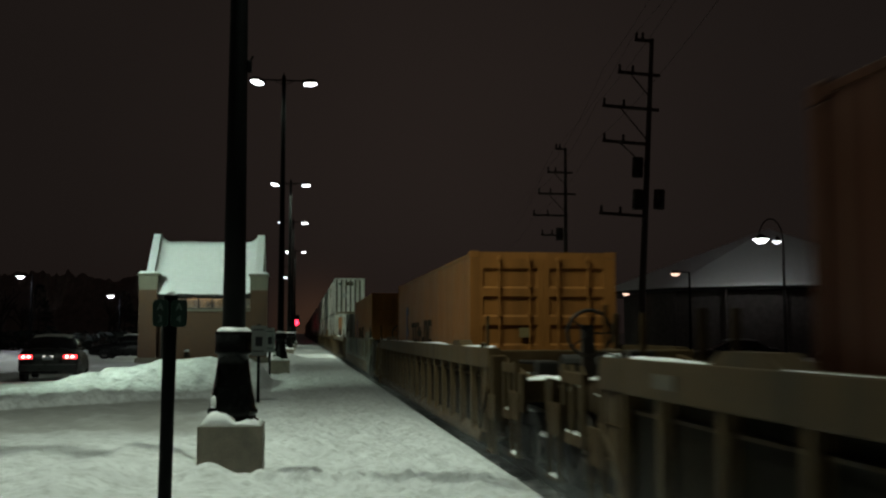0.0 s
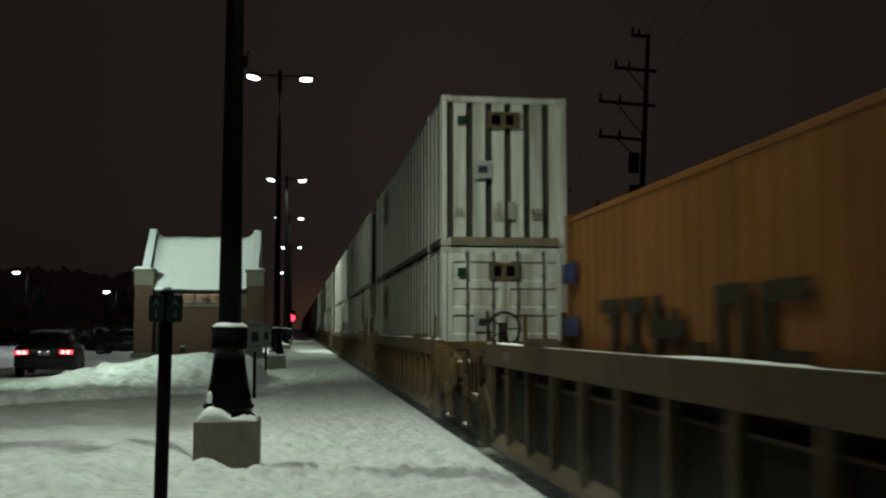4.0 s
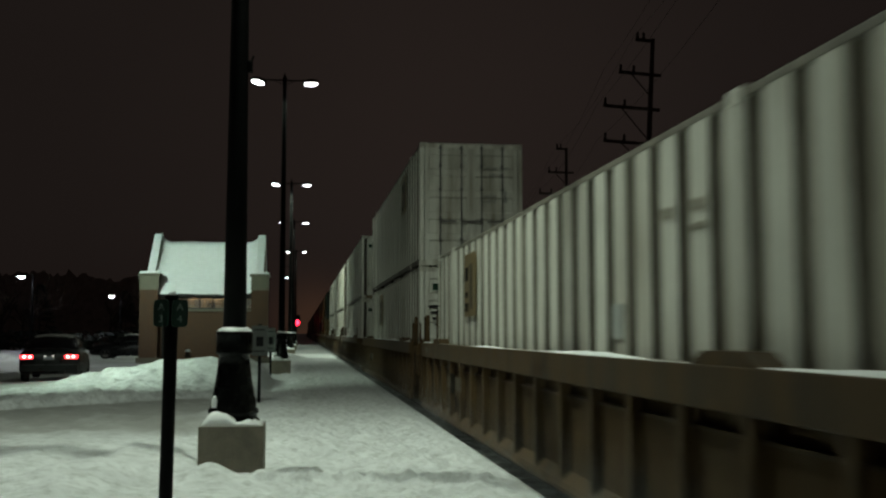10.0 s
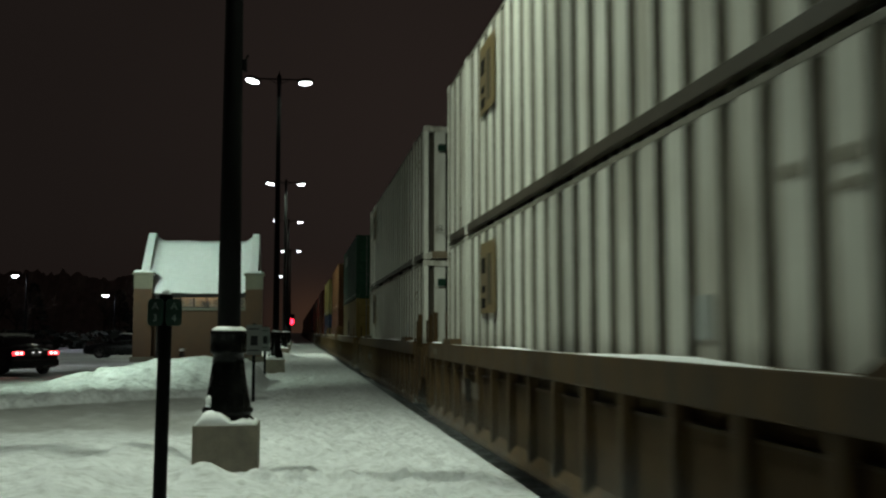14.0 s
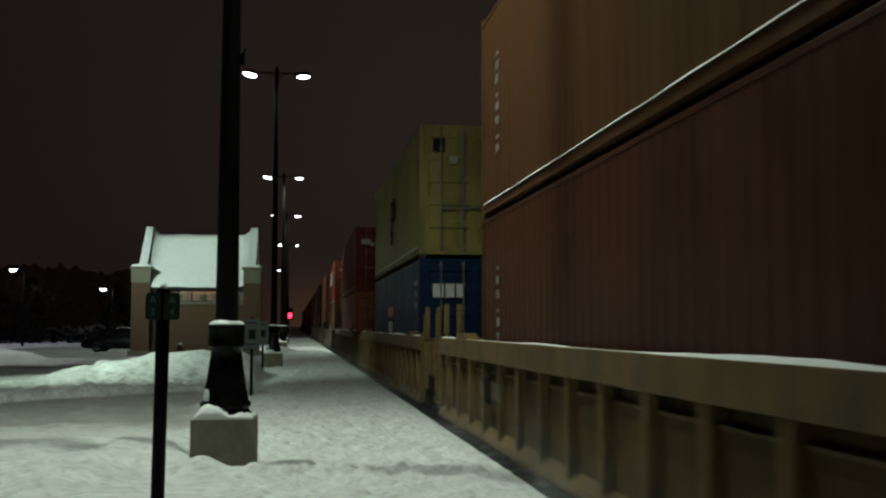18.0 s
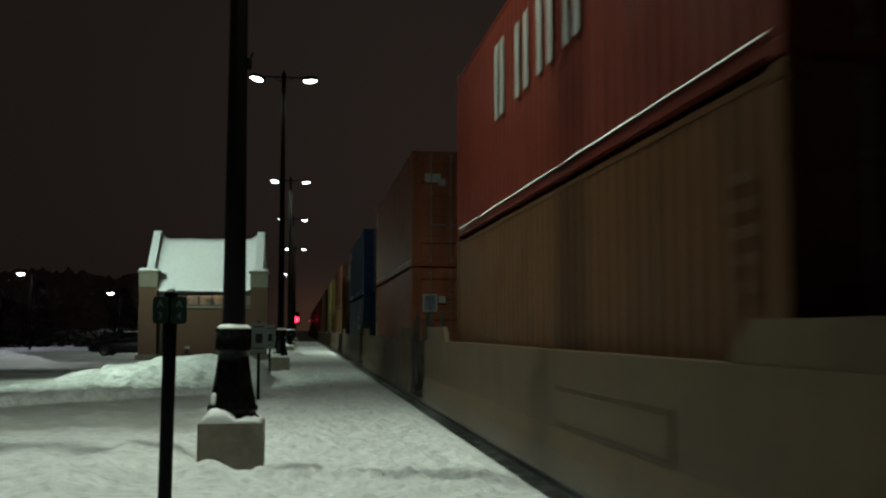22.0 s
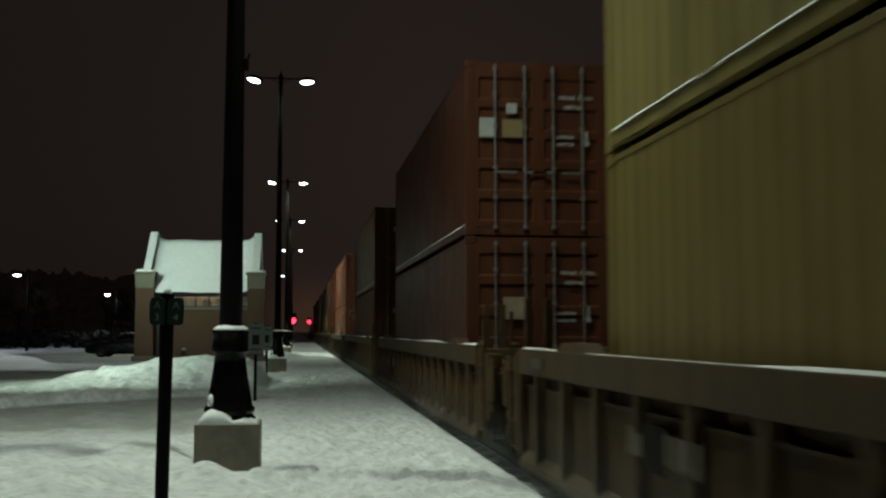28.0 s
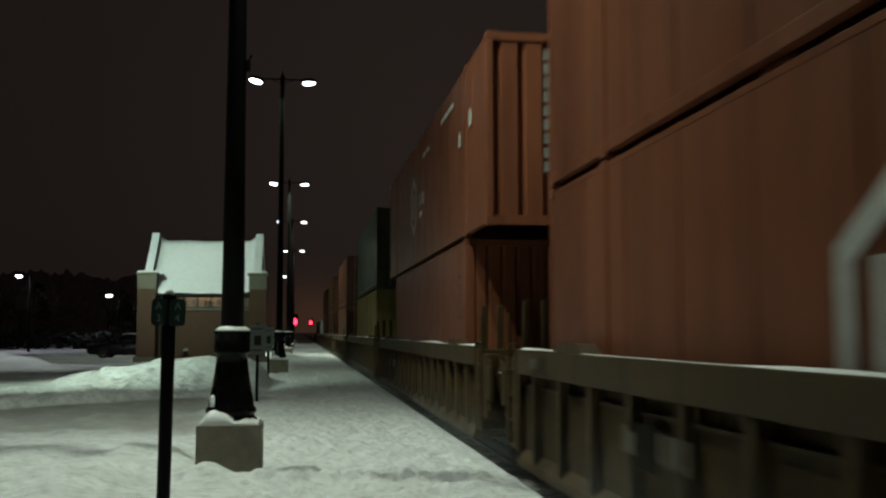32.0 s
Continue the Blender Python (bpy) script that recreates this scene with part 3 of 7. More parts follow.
def spray_paint():
    """Overlapping swoops of faded colour."""
    m = material("spray_paint", (0.16, 0.15, 0.11), 0.6, vary=0.2, scale=2, bump=0.05)
    n, l = m.node_tree.nodes, m.node_tree.links
    b = n["Principled BSDF"]
    tc, mp = n.new("ShaderNodeTexCoord"), n.new("ShaderNodeMapping")
    mp.inputs["Scale"].default_value = (1.0, 0.55, 1.3)
    l.new(tc.outputs["Object"], mp.inputs["Vector"])
    tex = n.new("ShaderNodeTexNoise")
    tex.inputs["Scale"].default_value, tex.inputs["Detail"].default_value, tex.inputs["Distortion"].default_value = 0.8, 2.5, 1.1
    ramp = n.new("ShaderNodeValToRGB")
    ramp.color_ramp.interpolation = "EASE"
    stops = [(0.0, (0.10, 0.095, 0.065)), (0.36, (0.085, 0.082, 0.062)), (0.43, (0.10, 0.112, 0.092)), (0.49, (0.125, 0.135, 0.115)), (0.54, (0.075, 0.072, 0.055)), (0.60, (0.12, 0.098, 0.055)), (0.66, (0.095, 0.07, 0.045)), (0.72, (0.10, 0.105, 0.085))]
    ramp.color_ramp.elements[0].color = (*stops[0][1], 1)
    ramp.color_ramp.elements[1].position, ramp.color_ramp.elements[1].color = 1.0, (0.11, 0.10, 0.075, 1)
    for p, c in stops[1:]:
        ramp.color_ramp.elements.new(p).color = (*c, 1)
    l.new(mp.outputs["Vector"], tex.inputs["Vector"])
    l.new(tex.outputs["Fac"], ramp.inputs["Fac"])
    l.new(ramp.outputs["Color"], b.inputs["Base Color"])
    return m


SPRAY = spray_paint()


def corrugated(length, z0, z1, pitch, depth, flat, wall=0.035, grooves=False):
    """A wall of pressed ribs standing in x = 0, running along y from 0, faces out at -x."""
    bm = bmesh.new()
    pts, n = [], max(2, round(length / pitch))
    p = length / n
    g = min(p * (1 - flat) / 2.2, wall)
    for i in range(n):
        a = i * p
        pts += [(0, a), (0, a + p * flat), (depth, a + p * flat + g), (depth, a + p - g)]
    pts.append((0, length))
    lo, hi = [bm.verts.new((x, y, z0)) for x, y in pts], [bm.verts.new((x, y, z1)) for x, y in pts]
    for i in range(len(pts) - 1):
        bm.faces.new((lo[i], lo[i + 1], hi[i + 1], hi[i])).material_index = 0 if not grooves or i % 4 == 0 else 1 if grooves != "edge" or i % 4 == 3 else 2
    return bm


def portal_mesh(high, post):
    """Two corner posts, a sill and a header at one end of a container."""
    bm = bmesh.new()
    for sx in (-1, 1):
        x0, x1 = sorted((sx * 1.219, sx * (1.219 - post)))
        box(bm, x0, x1, 0, post, 0.12, high - 0.12, 0.012)
    box(bm, -1.10, 1.10, 0.01, 0.09, 0.01, 0.15)
    box(bm, -1.10, 1.10, 0.01, 0.09, high - 0.124, high - 0.012)
    return bm


def casting_mesh():
    """A block of cast steel at a container's corner."""
    bm = bmesh.new()
    box(bm, -0.082, 0.082, -0.093, 0.093, 0, 0.118, 0.012)
    return bm


def post_mesh(high):
    bm = bmesh.new()
    box(bm, 0, 0.06, 0, 0.16, 0.02, high - 0.02, 0.02)
    for z in (0.005, high - 0.12):
        box(bm, -0.004, 0.10, -0.02, 0.18, z, z + 0.115, 0.01)
    return bm


def bottom_rail_mesh(length, post):
    bm = bmesh.new()
    box(bm, -1.216, -1.12, post, length - post, 0.045, 0.163, 0.006)
    return bm


def top_rail_mesh(length, post, high):
    bm = bmesh.new()
    box(bm, -1.212, -1.15, post, length - post, high - 0.085, high - 0.03, 0.006)
    return bm


def roof_mesh(length, high):
    bm = corrugated(length - 0.3, -1.12, 1.12, 0.6, 0.02, 0.5)
    bmesh.ops.transform(bm, matrix=Matrix(((0, 0, 1, 0), (0, 1, 0, 0.15), (-1, 0, 0, high - 0.034), (0, 0, 0, 1))), verts=bm.verts[:])
    return bm


def door_mesh(high):
    """One door leaf with pressed horizontal panels; hinge side at x = 0, meeting edge at x = 1.098, face towards -y."""
    bm = bmesh.new()
    xs = [0.0, 0.09, 0.11, 0.985, 1.005, 1.098]
    zs, deep = [0.15, 0.20], [0.0, 0.0]
    edges = np.linspace(0.20, high - 0.17, 6)
    for a, b in zip(edges, edges[1:]):
        zs += [a + 0.03, a + 0.06, b - 0.14, b - 0.10]
        deep += [0.0, 0.032, 0.032, 0.0]
    zs.append(high - 0.12)
    deep.append(0.0)
    front = [[bm.verts.new((x, d if 1 < i < 4 else 0.0, z)) for i, x in enumerate(xs)] for z, d in zip(zs, deep)]
    for lo, hi in zip(front, front[1:]):
        for i in range(len(xs) - 1):
            bm.faces.new((lo[i], lo[i + 1], hi[i + 1], hi[i]))
    ring = front[0] + [r[-1] for r in front[1:]] + front[-1][-2::-1] + [r[0] for r in front[-2:0:-1]]
    back = [bm.verts.new((v.co.x, 0.06, v.co.z)) for v in ring]
    for i in range(len(ring)):
        j = (i + 1) % len(ring)
        bm.faces.new((ring[i], ring[j], back[j], back[i]))
    return bm


def rod_mesh(high):
    bm = bmesh.new()
    rod(bm, (0, 0, 0.10), (0, 0, high - 0.06), 0.017, sides=10)
    for z in (0.13, 0.62, 1.10, high * 0.62, high - 0.55, high - 0.13):
        box(bm, -0.034, 0.034, -0.022, 0.03, z - 0.03, z + 0.03, 0.008)
    box(bm, -0.02, 0.36, -0.028, -0.01, 1.02, 1.06)
    return bm


def snow_line_mesh(length):
    bm = bmesh.new()
    n = 60
    rows = []
    for i in range(n + 1):
        y = 0.2 + (length - 0.4) * i / n
        h = 0.019 + 0.016 * noise.noise((y * 1.1, 2.7, 0))
        gap = noise.noise((y * 0.45, 9.1, 0)) < -0.42
        h = 0.002 if gap else h
        rows.append([bm.verts.new(p) for p in ((-0.035, y, 0), (-0.028, y, h * 0.8), (0.01, y, h), (0.04, y, h * 0.8), (0.04, y, 0))])
    for a, b in zip(rows, rows[1:]):
        for j in range(4):
            bm.faces.new((a[j], a[j + 1], b[j + 1], b[j]))
    return bm


def panel_mesh(w, h, t=0.012):
    bm = bmesh.new()
    box(bm, -t, 0, 0, w, 0, h)
    return bm


def bar_row_mesh(w, h, t=0.006):
    """A run of short upright bars where writing is too small to read."""
    bm = bmesh.new()
    rng = random.Random(int(w * 1000 + h * 77))
    y, wide = 0.0, max(0.035, min(h * 0.62, w / 3))
    while y < w - 0.01:
        b = wide * rng.uniform(0.55, 1.0)
        if rng.random() > 0.12:
            lo, hi = rng.choice(((0, 1), (0, 1), (0.1, 1), (0, 0.8)))
            box(bm, -t, 0, y, min(y + b, w), h * lo, h * hi)
            if rng.random() < 0.6 and h > 0.05:
                box(bm, -t, 0, min(y + b, w), min(y + b + wide * 0.25, w + 0.02), h * lo, h * (lo + 0.3))
        y += wide * 1.25
    if not bm.verts:
        box(bm, -t, 0, 0, w, 0, h)
    return bm


def cone_mesh(tall):
    """A twist-lock between two stacked boxes."""
    bm = bmesh.new()
    box(bm, -0.07, 0.07, -0.08, 0.08, -tall, 0.0, 0.015)
    return bm


def hexagon_mesh(w, h):
    """A six-sided ring standing on its point, round two short uprights."""
    bm = bmesh.new()
    def ring(k):
        return [(w / 2 + k * dy * w / 2, h / 2 + k * dz * h / 2) for dy, dz in ((0, -1), (1, -0.5), (1, 0.5), (0, 1), (-1, 0.5), (-1, -0.5))]
    out, inn = [[bm.verts.new((-0.006, y, z)) for y, z in ring(k)] for k in (1.0, 0.74)]
    for i in range(6):
        bm.faces.new((out[i], out[(i + 1) % 6], inn[(i + 1) % 6], inn[i]))
    for y0, y1, z0, z1 in ((0.30, 0.42, 0.30, 0.70), (0.58, 0.70, 0.30, 0.70)):
        bm.faces.new([bm.verts.new((-0.006, w * y, h * z)) for y, z in ((y0, z0), (y1, z0), (y1, z1), (y0, z1))])
    return bm


def plate(parent, name, mat, y, z, w, h, label="", depth=-1.228):
    """A flat marking on the wall that faces the platform."""
    if name == "hexagon_mark":
        return put(name, shared("hexagon/%.2f/%.2f" % (w, h), lambda: hexagon_mesh(w, h)), mat, parent, pose(depth, y, z), label)
    row = name in ("code_bar", "data_bar", "lettering_bar")
    ob = put(name, shared("%s/%.2f/%.2f" % ("bar_row" if row else "plate", w, h), lambda: bar_row_mesh(w, h) if row else panel_mesh(w, h)), mat, parent, pose(depth, y, z), label)
    return tagged(ob, label, kind="stuff") if row else ob


def end_plate(parent, name, mat, x, z, w, h, label=""):
    """A flat marking on the end wall that faces the camera."""
    if name == "hexagon_mark":
        return put(name, shared("hexagon/%.2f/%.2f" % (w, h), lambda: hexagon_mesh(w, h)), mat, parent, pose(x, -0.034, z, 0, 0, -90), label)
    row = name == "code_bar"
    me = shared("%s/%.2f/%.2f" % ("bar_row" if row else "end_plate", w, h), lambda: bar_row_mesh(w, h) if row else panel_mesh(w, h))
    ob = put(name, me, mat, parent, pose(x, -0.028, z, 0, 0, -90), label)
    return tagged(ob, label, kind="stuff") if row else ob


def container(s, z, colour, length, end="door", marks=(), ends=(), snow=True, label="", high=2.9, plain=False, rods=None, cones=0.0):
    """A freight container whose near end lies s metres up the track at the start."""
    long_box = length > 13
    body = PAINTS[colour]
    word = colour.replace("_", " ")
    ob = thing("freight_container", pose(TRACK_X, s, z), label or "%s corrugated steel %d-foot freight container on the train"
               % (word, 53 if long_box else 40 if length > 7 else 20), "container", "containers on the train")
    moving.append((ob, TRACK_X, s, z))
    post = 0.10 if long_box else 0.16
    key = "%.2f/%.2f" % (length, high)
    portal = shared("portal/%.2f/%.2f" % (high, post), lambda: portal_mesh(high, post))
    put("end_portal", portal, body, ob)
    put("end_portal", portal, body, ob, pose(0, length, 0, 0, 0, 180))
    for x, y, up in itertools.product((-1.142, 1.142), (0.089, length - 0.089), (0.0, high - 0.118)):
        put("corner_casting", shared("casting", casting_mesh), body, ob, pose(x, y, up))
    pitch, depth, flat, wall = (1.22, 0.010, 0.97, 0.02) if plain else (0.60, 0.05, 0.58, 0.055) if long_box else (0.278, 0.011, 0.25, 0.09)
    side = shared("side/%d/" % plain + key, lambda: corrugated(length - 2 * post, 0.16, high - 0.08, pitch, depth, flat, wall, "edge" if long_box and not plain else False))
    # groove faces are coloured darker for grime and shade together
    grime = (GRIME_SHADE if long_box and not plain else None)
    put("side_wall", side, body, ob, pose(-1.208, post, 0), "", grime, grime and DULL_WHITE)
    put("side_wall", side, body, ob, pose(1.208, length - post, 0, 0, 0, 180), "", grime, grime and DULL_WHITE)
    rail = shared("bottom_rail/%.2f" % length, lambda: bottom_rail_mesh(length, post))
    low = RAIL_GRIME if colour == "white" else body
    put("bottom_rail", rail, low, ob, None, "grime-dark bottom rail")
    put("bottom_rail", rail, low, ob, pose(0, length, 0, 0, 0, 180), "grime-dark bottom rail")
    if long_box:
        for y in (1.93, length - 1.93 - 0.16):
            put("stacking_post", shared("stacking_post/%.2f" % high, lambda: post_mesh(high)), body, ob, pose(-1.222, y, 0))
    upper = shared("top_rail/" + key, lambda: top_rail_mesh(length, post, high))
    put("top_rail", upper, GRIME_SHADE if colour == "white" else body, ob)
    put("top_rail", upper, GRIME_SHADE if colour == "white" else body, ob, pose(0, length, 0, 0, 0, 180))
    put("roof", shared("roof/" + key, lambda: roof_mesh(length, high)), body, ob)
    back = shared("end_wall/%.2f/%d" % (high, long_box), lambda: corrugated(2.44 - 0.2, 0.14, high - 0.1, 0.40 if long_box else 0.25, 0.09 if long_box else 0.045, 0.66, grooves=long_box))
    # groove faces of long ribbed end walls are near black
    groove_tone = (body if plain else NEAR_BLACK) if long_box else None
    put("end_wall", back, body, ob, pose(-1.12, length - 0.03, 0, 0, 0, -90), "", groove_tone)
    if end == "door":
        leaf = shared("door/%.2f" % high, lambda: door_mesh(high))
        bar = shared("rod/%.2f" % high, lambda: rod_mesh(high))
        for sx in (-1, 1):
            d = put("door", leaf, body, ob, Matrix.Translation((sx * 1.10, 0.005, 0)) @ Matrix.Diagonal((-sx, 1, 1, 1)))
            for x in (0.36, 0.86):
                put("lock_rod", bar, rods or ROD, d, pose(x, -0.03, 0), "grey galvanised lock rod")
    else:
        put("end_wall", back, body, ob, pose(1.12, 0.03, 0, 0, 0, 90), "", groove_tone)
    if snow:
        put("snow_line", shared("snow_line/%.2f" % length, lambda: snow_line_mesh(length), True), SNOW_CAP, ob, pose(-1.205, 0, 0.163),
            "thin line of snow on the bottom rail")
    for x, y in ((-1.14, 0.09), (1.14, 0.09), (-1.14, length - 0.09), (1.14, length - 0.09)) if cones else ():
        put("stacking_cone", shared("stacking_cone", lambda: cone_mesh(cones)), STEEL_DARK, ob, pose(x, y, 0))
    for m in marks:
        plate(ob, *m)
    for m in ends:
        end_plate(ob, *m)
    return ob

# ---- well cars ----
WELL, SILL_Z, SIDE_X = 8.5, 1.56, 1.50


def rib_mesh():
    bm = bmesh.new()
    prism(bm, [(-SIDE_X + 0.115, -0.075), (-SIDE_X + 0.012, -0.05), (-SIDE_X + 0.012, 0.05), (-SIDE_X + 0.115, 0.075)], "z", 0.36, SILL_Z - 0.24)
    return bm


def chord_mesh():
    bm = bmesh.new()
    box(bm, -SIDE_X, -SIDE_X + 0.20, -WELL, WELL, SILL_Z - 0.27, SILL_Z, 0.012)
    return bm


def lower_chord_mesh():
    bm = bmesh.new()
    prism(bm, [(-SIDE_X - 0.01, 0.285), (-SIDE_X + 0.26, 0.26), (-SIDE_X + 0.26, 0.42), (-SIDE_X + 0.10, 0.46), (-SIDE_X + 0.01, 0.37), (-SIDE_X - 0.01, 0.32)], "y", -WELL, WELL)
    return bm


def side_sheet_mesh():
    """The web behind the ribs, with a long ledge below the slots that catches snow."""
    bm = bmesh.new()
    box(bm, -SIDE_X + 0.10, -SIDE_X + 0.135, -WELL, WELL, 0.40, 1.16)
    box(bm, -SIDE_X + 0.16, -SIDE_X + 0.20, -WELL, WELL, 1.10, SILL_Z - 0.2)
    return bm


def ledge_mesh():
    bm = bmesh.new()
    box(bm, -SIDE_X + 0.075, -SIDE_X + 0.16, -WELL, WELL, 1.145, 1.17)
    return bm


def smooth_side_mesh():
    bm = bmesh.new()
    prism(bm, [(-SIDE_X, SILL_Z), (-SIDE_X + 0.16, SILL_Z), (-SIDE_X + 0.16, 0.36), (-SIDE_X - 0.02, 0.34), (-SIDE_X - 0.05, 0.40),
               (-SIDE_X - 0.045, 0.62), (-SIDE_X, 0.84)], "y", -WELL, WELL)
    return bm


def side_end_mesh(reach):
    """The flat side carried on past the well of a long car."""
    bm = bmesh.new()
    prism(bm, [(-SIDE_X, SILL_Z), (-SIDE_X + 0.16, SILL_Z), (-SIDE_X + 0.16, 0.62), (-SIDE_X - 0.045, 0.62), (-SIDE_X, 0.84)], "y", 0, reach)
    prism(bm, [(0, 0.64), (0, 0.34), (0.15, 0.34), (reach * 0.75, 0.64)], "x", -SIDE_X - 0.03, -SIDE_X + 0.14)
    return bm


def far_side_mesh():
    bm = bmesh.new()
    box(bm, SIDE_X - 0.16, SIDE_X, -WELL, WELL, 0.38, SILL_Z)
    box(bm, -SIDE_X + 0.12, SIDE_X - 0.1, -WELL, WELL, 0.28, 0.34)
    return bm


def ear_mesh():
    """Raised guide plate at the end of a smooth-sided well."""
    bm = bmesh.new()
    prism(bm, [(0, SILL_Z - 0.01), (2.45, SILL_Z - 0.01), (2.15, SILL_Z + 0.25), (-0.06, SILL_Z + 0.25)], "x", -SIDE_X + 0.02, -SIDE_X + 0.10)
    return bm


def guide_mesh():
    """Low welded guide block on a ribbed well's top chord."""
    bm = bmesh.new()
    prism(bm, [(0, SILL_Z - 0.005), (1.0, SILL_Z - 0.005), (0.80, SILL_Z + 0.085), (0.2, SILL_Z + 0.085)], "x", -SIDE_X + 0.01, -SIDE_X + 0.20)
    return bm


def end_frame_mesh(reach):
    """Deck over the bogie, its posts and the centre sill, towards -y from the well's end."""
    bm = bmesh.new()
    box(bm, -SIDE_X + 0.02, SIDE_X - 0.02, -0.30, 0.0, 0.42, SILL_Z - 0.04, 0.02)
    box(bm, -1.30, 1.30, -reach, -0.28, 1.02, 1.20, 0.02)
    box(bm, -0.32, 0.32, -reach - 0.1, 0.0, 0.62, 1.06, 0.02)
    prism(bm, [(-reach + 0.1, 1.18), (-0.29, SILL_Z - 0.1), (-0.29, 1.18)], "x", -1.30, -1.20)
    prism(bm, [(-reach + 0.1, 1.18), (-0.29, SILL_Z - 0.1), (-0.29, 1.18)], "x", 1.20, 1.30)
    box(bm, -1.46, -1.28, -0.80, -0.30, 0.60, SILL_Z - 0.10, 0.02)
    return bm


def stile_mesh(top):
    bm = bmesh.new()
    rod(bm, (0, 0, 0), (0, 0, top - 0.35), 0.022, sides=8)
    return bm


def rung_mesh():
    bm = bmesh.new()
    rod(bm, (0, -0.42, 0), (0, 0, 0), 0.017, sides=8)
    return bm


def sill_snow_mesh():
    """Broken, uneven snow lying on the top chord."""
    bm = bmesh.new()
    n, prev = 150, None
    for i in range(n + 1):
        y = -WELL + 0.1 + (2 * WELL - 0.2) * i / n
        h = max(0.003, 0.05 * (noise.noise((y * 0.42, 3.3, 0)) + 0.12) + 0.012 * noise.noise((y * 3, 1, 0)))
        wide = min(1.0, h / 0.015)
        x0 = -SIDE_X + 0.02 + 0.02 * noise.noise((y * 1.7, 8, 0))
        row = [bm.verts.new(p) for p in ((x0, y, SILL_Z - 0.004), (x0 + 0.02 * wide, y, SILL_Z + h * 0.8), (x0 + 0.09 * wide, y, SILL_Z + h), (x0 + 0.005 + 0.155 * wide, y, SILL_Z - 0.004))]
        if prev:
            for j in range(3):
                bm.faces.new((prev[j], prev[j + 1], row[j + 1], row[j]))
        prev = row
    return bm


def chord_end_mesh():
    bm = bmesh.new()
    box(bm, -SIDE_X + 0.002, -SIDE_X + 0.17, -0.66, 0.002, SILL_Z - 0.265, SILL_Z - 0.003, 0.012)
    return bm


def bay_plate_mesh():
    """Side plate of the end bay, cut away over the bogie."""
    bm = bmesh.new()
    prism(bm, [(0.0, 0.46), (0.0, 1.30), (-0.62, 1.30), (-0.62, 0.98), (-0.34, 0.80)], "x", -SIDE_X + 0.022, -SIDE_X + 0.065)
    prism(bm, [(0.0, 0.46), (-0.34, 0.80), (-0.62, 0.98), (-0.62, 1.02), (-0.36, 0.84), (0.0, 0.51)], "x", -SIDE_X - 0.012, -SIDE_X + 0.10)
    return bm


def stirrup_mesh():
    """Bent strap step hung below the end sill."""
    bm = bmesh.new()
    x = -SIDE_X + 0.03
    for y in (-0.36, 0.0):
        box(bm, x - 0.03, x + 0.03, y - 0.02, y + 0.02, 0.02, 0.70, 0.008)
    box(bm, x - 0.05, x + 0.05, -0.38, 0.02, 0.0, 0.035, 0.008)
    box(bm, x - 0.02, x + 0.02, -0.44, 0.08, 0.42, 0.74, 0.01)
    return bm


def gusset_mesh():
    bm = bmesh.new()
    prism(bm, [(0, 0.80), (0.10, 0.72), (0.16, 1.34), (0.02, 1.46)], "x", -1.44, -1.40)
    return bm


def strap_mesh():
    bm = bmesh.new()
    box(bm, -1.445, -1.38, -0.32, 0.50, 0, 0.11, 0.01)
    return bm


def brackets(car, mat, at):
    """Three gusset plates tied by two straps."""
    for y in (-0.30, 0.0, 0.34):
        put("gusset", shared("gusset", gusset_mesh), mat, car, at @ pose(0, y, 0))
    for z in (0.72, 1.28):
        put("strap", shared("strap", strap_mesh), mat, car, at @ pose(0, 0, z))


def ladder(car, mat, at):
    for y, top in ((-0.42, 1.98), (0.0, 1.60)):
        put("ladder_stile", shared("ladder_stile/%.2f" % top, lambda: stile_mesh(top)), mat, car, at @ pose(-SIDE_X + 0.03, y, 0.35))
    for k in range(5):
        put("ladder_rung", shared("ladder_rung", rung_mesh), mat, car, at @ pose(-SIDE_X + 0.03, 0, 0.45 + 0.29 * k))


def air_hose_mesh():
    bm = bmesh.new()
    pts = [(-0.34 - 0.10 * math.sin(k * 0.35), -0.52 * k / 9, -0.10 - 0.34 * math.sin(math.pi * k / 11)) for k in range(10)]
    tube(bm, pts, 0.028)
    return bm


def brake_rig_mesh():
    """Brake cylinder, levers and pipes lying across the end deck."""
    bm = bmesh.new()
    rod(bm, (-0.75, 0, 0.16), (-0.15, 0, 0.16), 0.13, sides=14)
    rod(bm, (-0.15, 0, 0.16), (0.75, 0.05, 0.14), 0.03, sides=8)
    rod(bm, (-1.2, -0.22, 0.06), (1.2, -0.22, 0.06), 0.024, sides=8)
    rod(bm, (-1.22, 0.25, 0.20), (0.9, 0.18, 0.05), 0.022, sides=8)
    box(bm, 0.10, 0.42, -0.10, 0.24, 0.0, 0.34, 0.03)
    box(bm, -1.10, -0.86, -0.26, 0.02, 0.0, 0.22, 0.03)
    return bm


def cross_beam_mesh():
    bm = bmesh.new()
    box(bm, -1.44, 1.44, -0.07, 0.07, 0.98, 1.22, 0.015)
    box(bm, -1.47, -1.41, -0.14, 0.14, 0.86, 1.30, 0.015)
    return bm


def end_stake_mesh():
    bm = bmesh.new()
    box(bm, -0.035, 0.035, -0.03, 0.03, 0, 0.80, 0.01)
    return bm


def stake_mesh():
    bm = bmesh.new()
    box(bm, -0.04, 0.04, -0.16, -0.08, 1.0, 2.12, 0.012)
    return bm


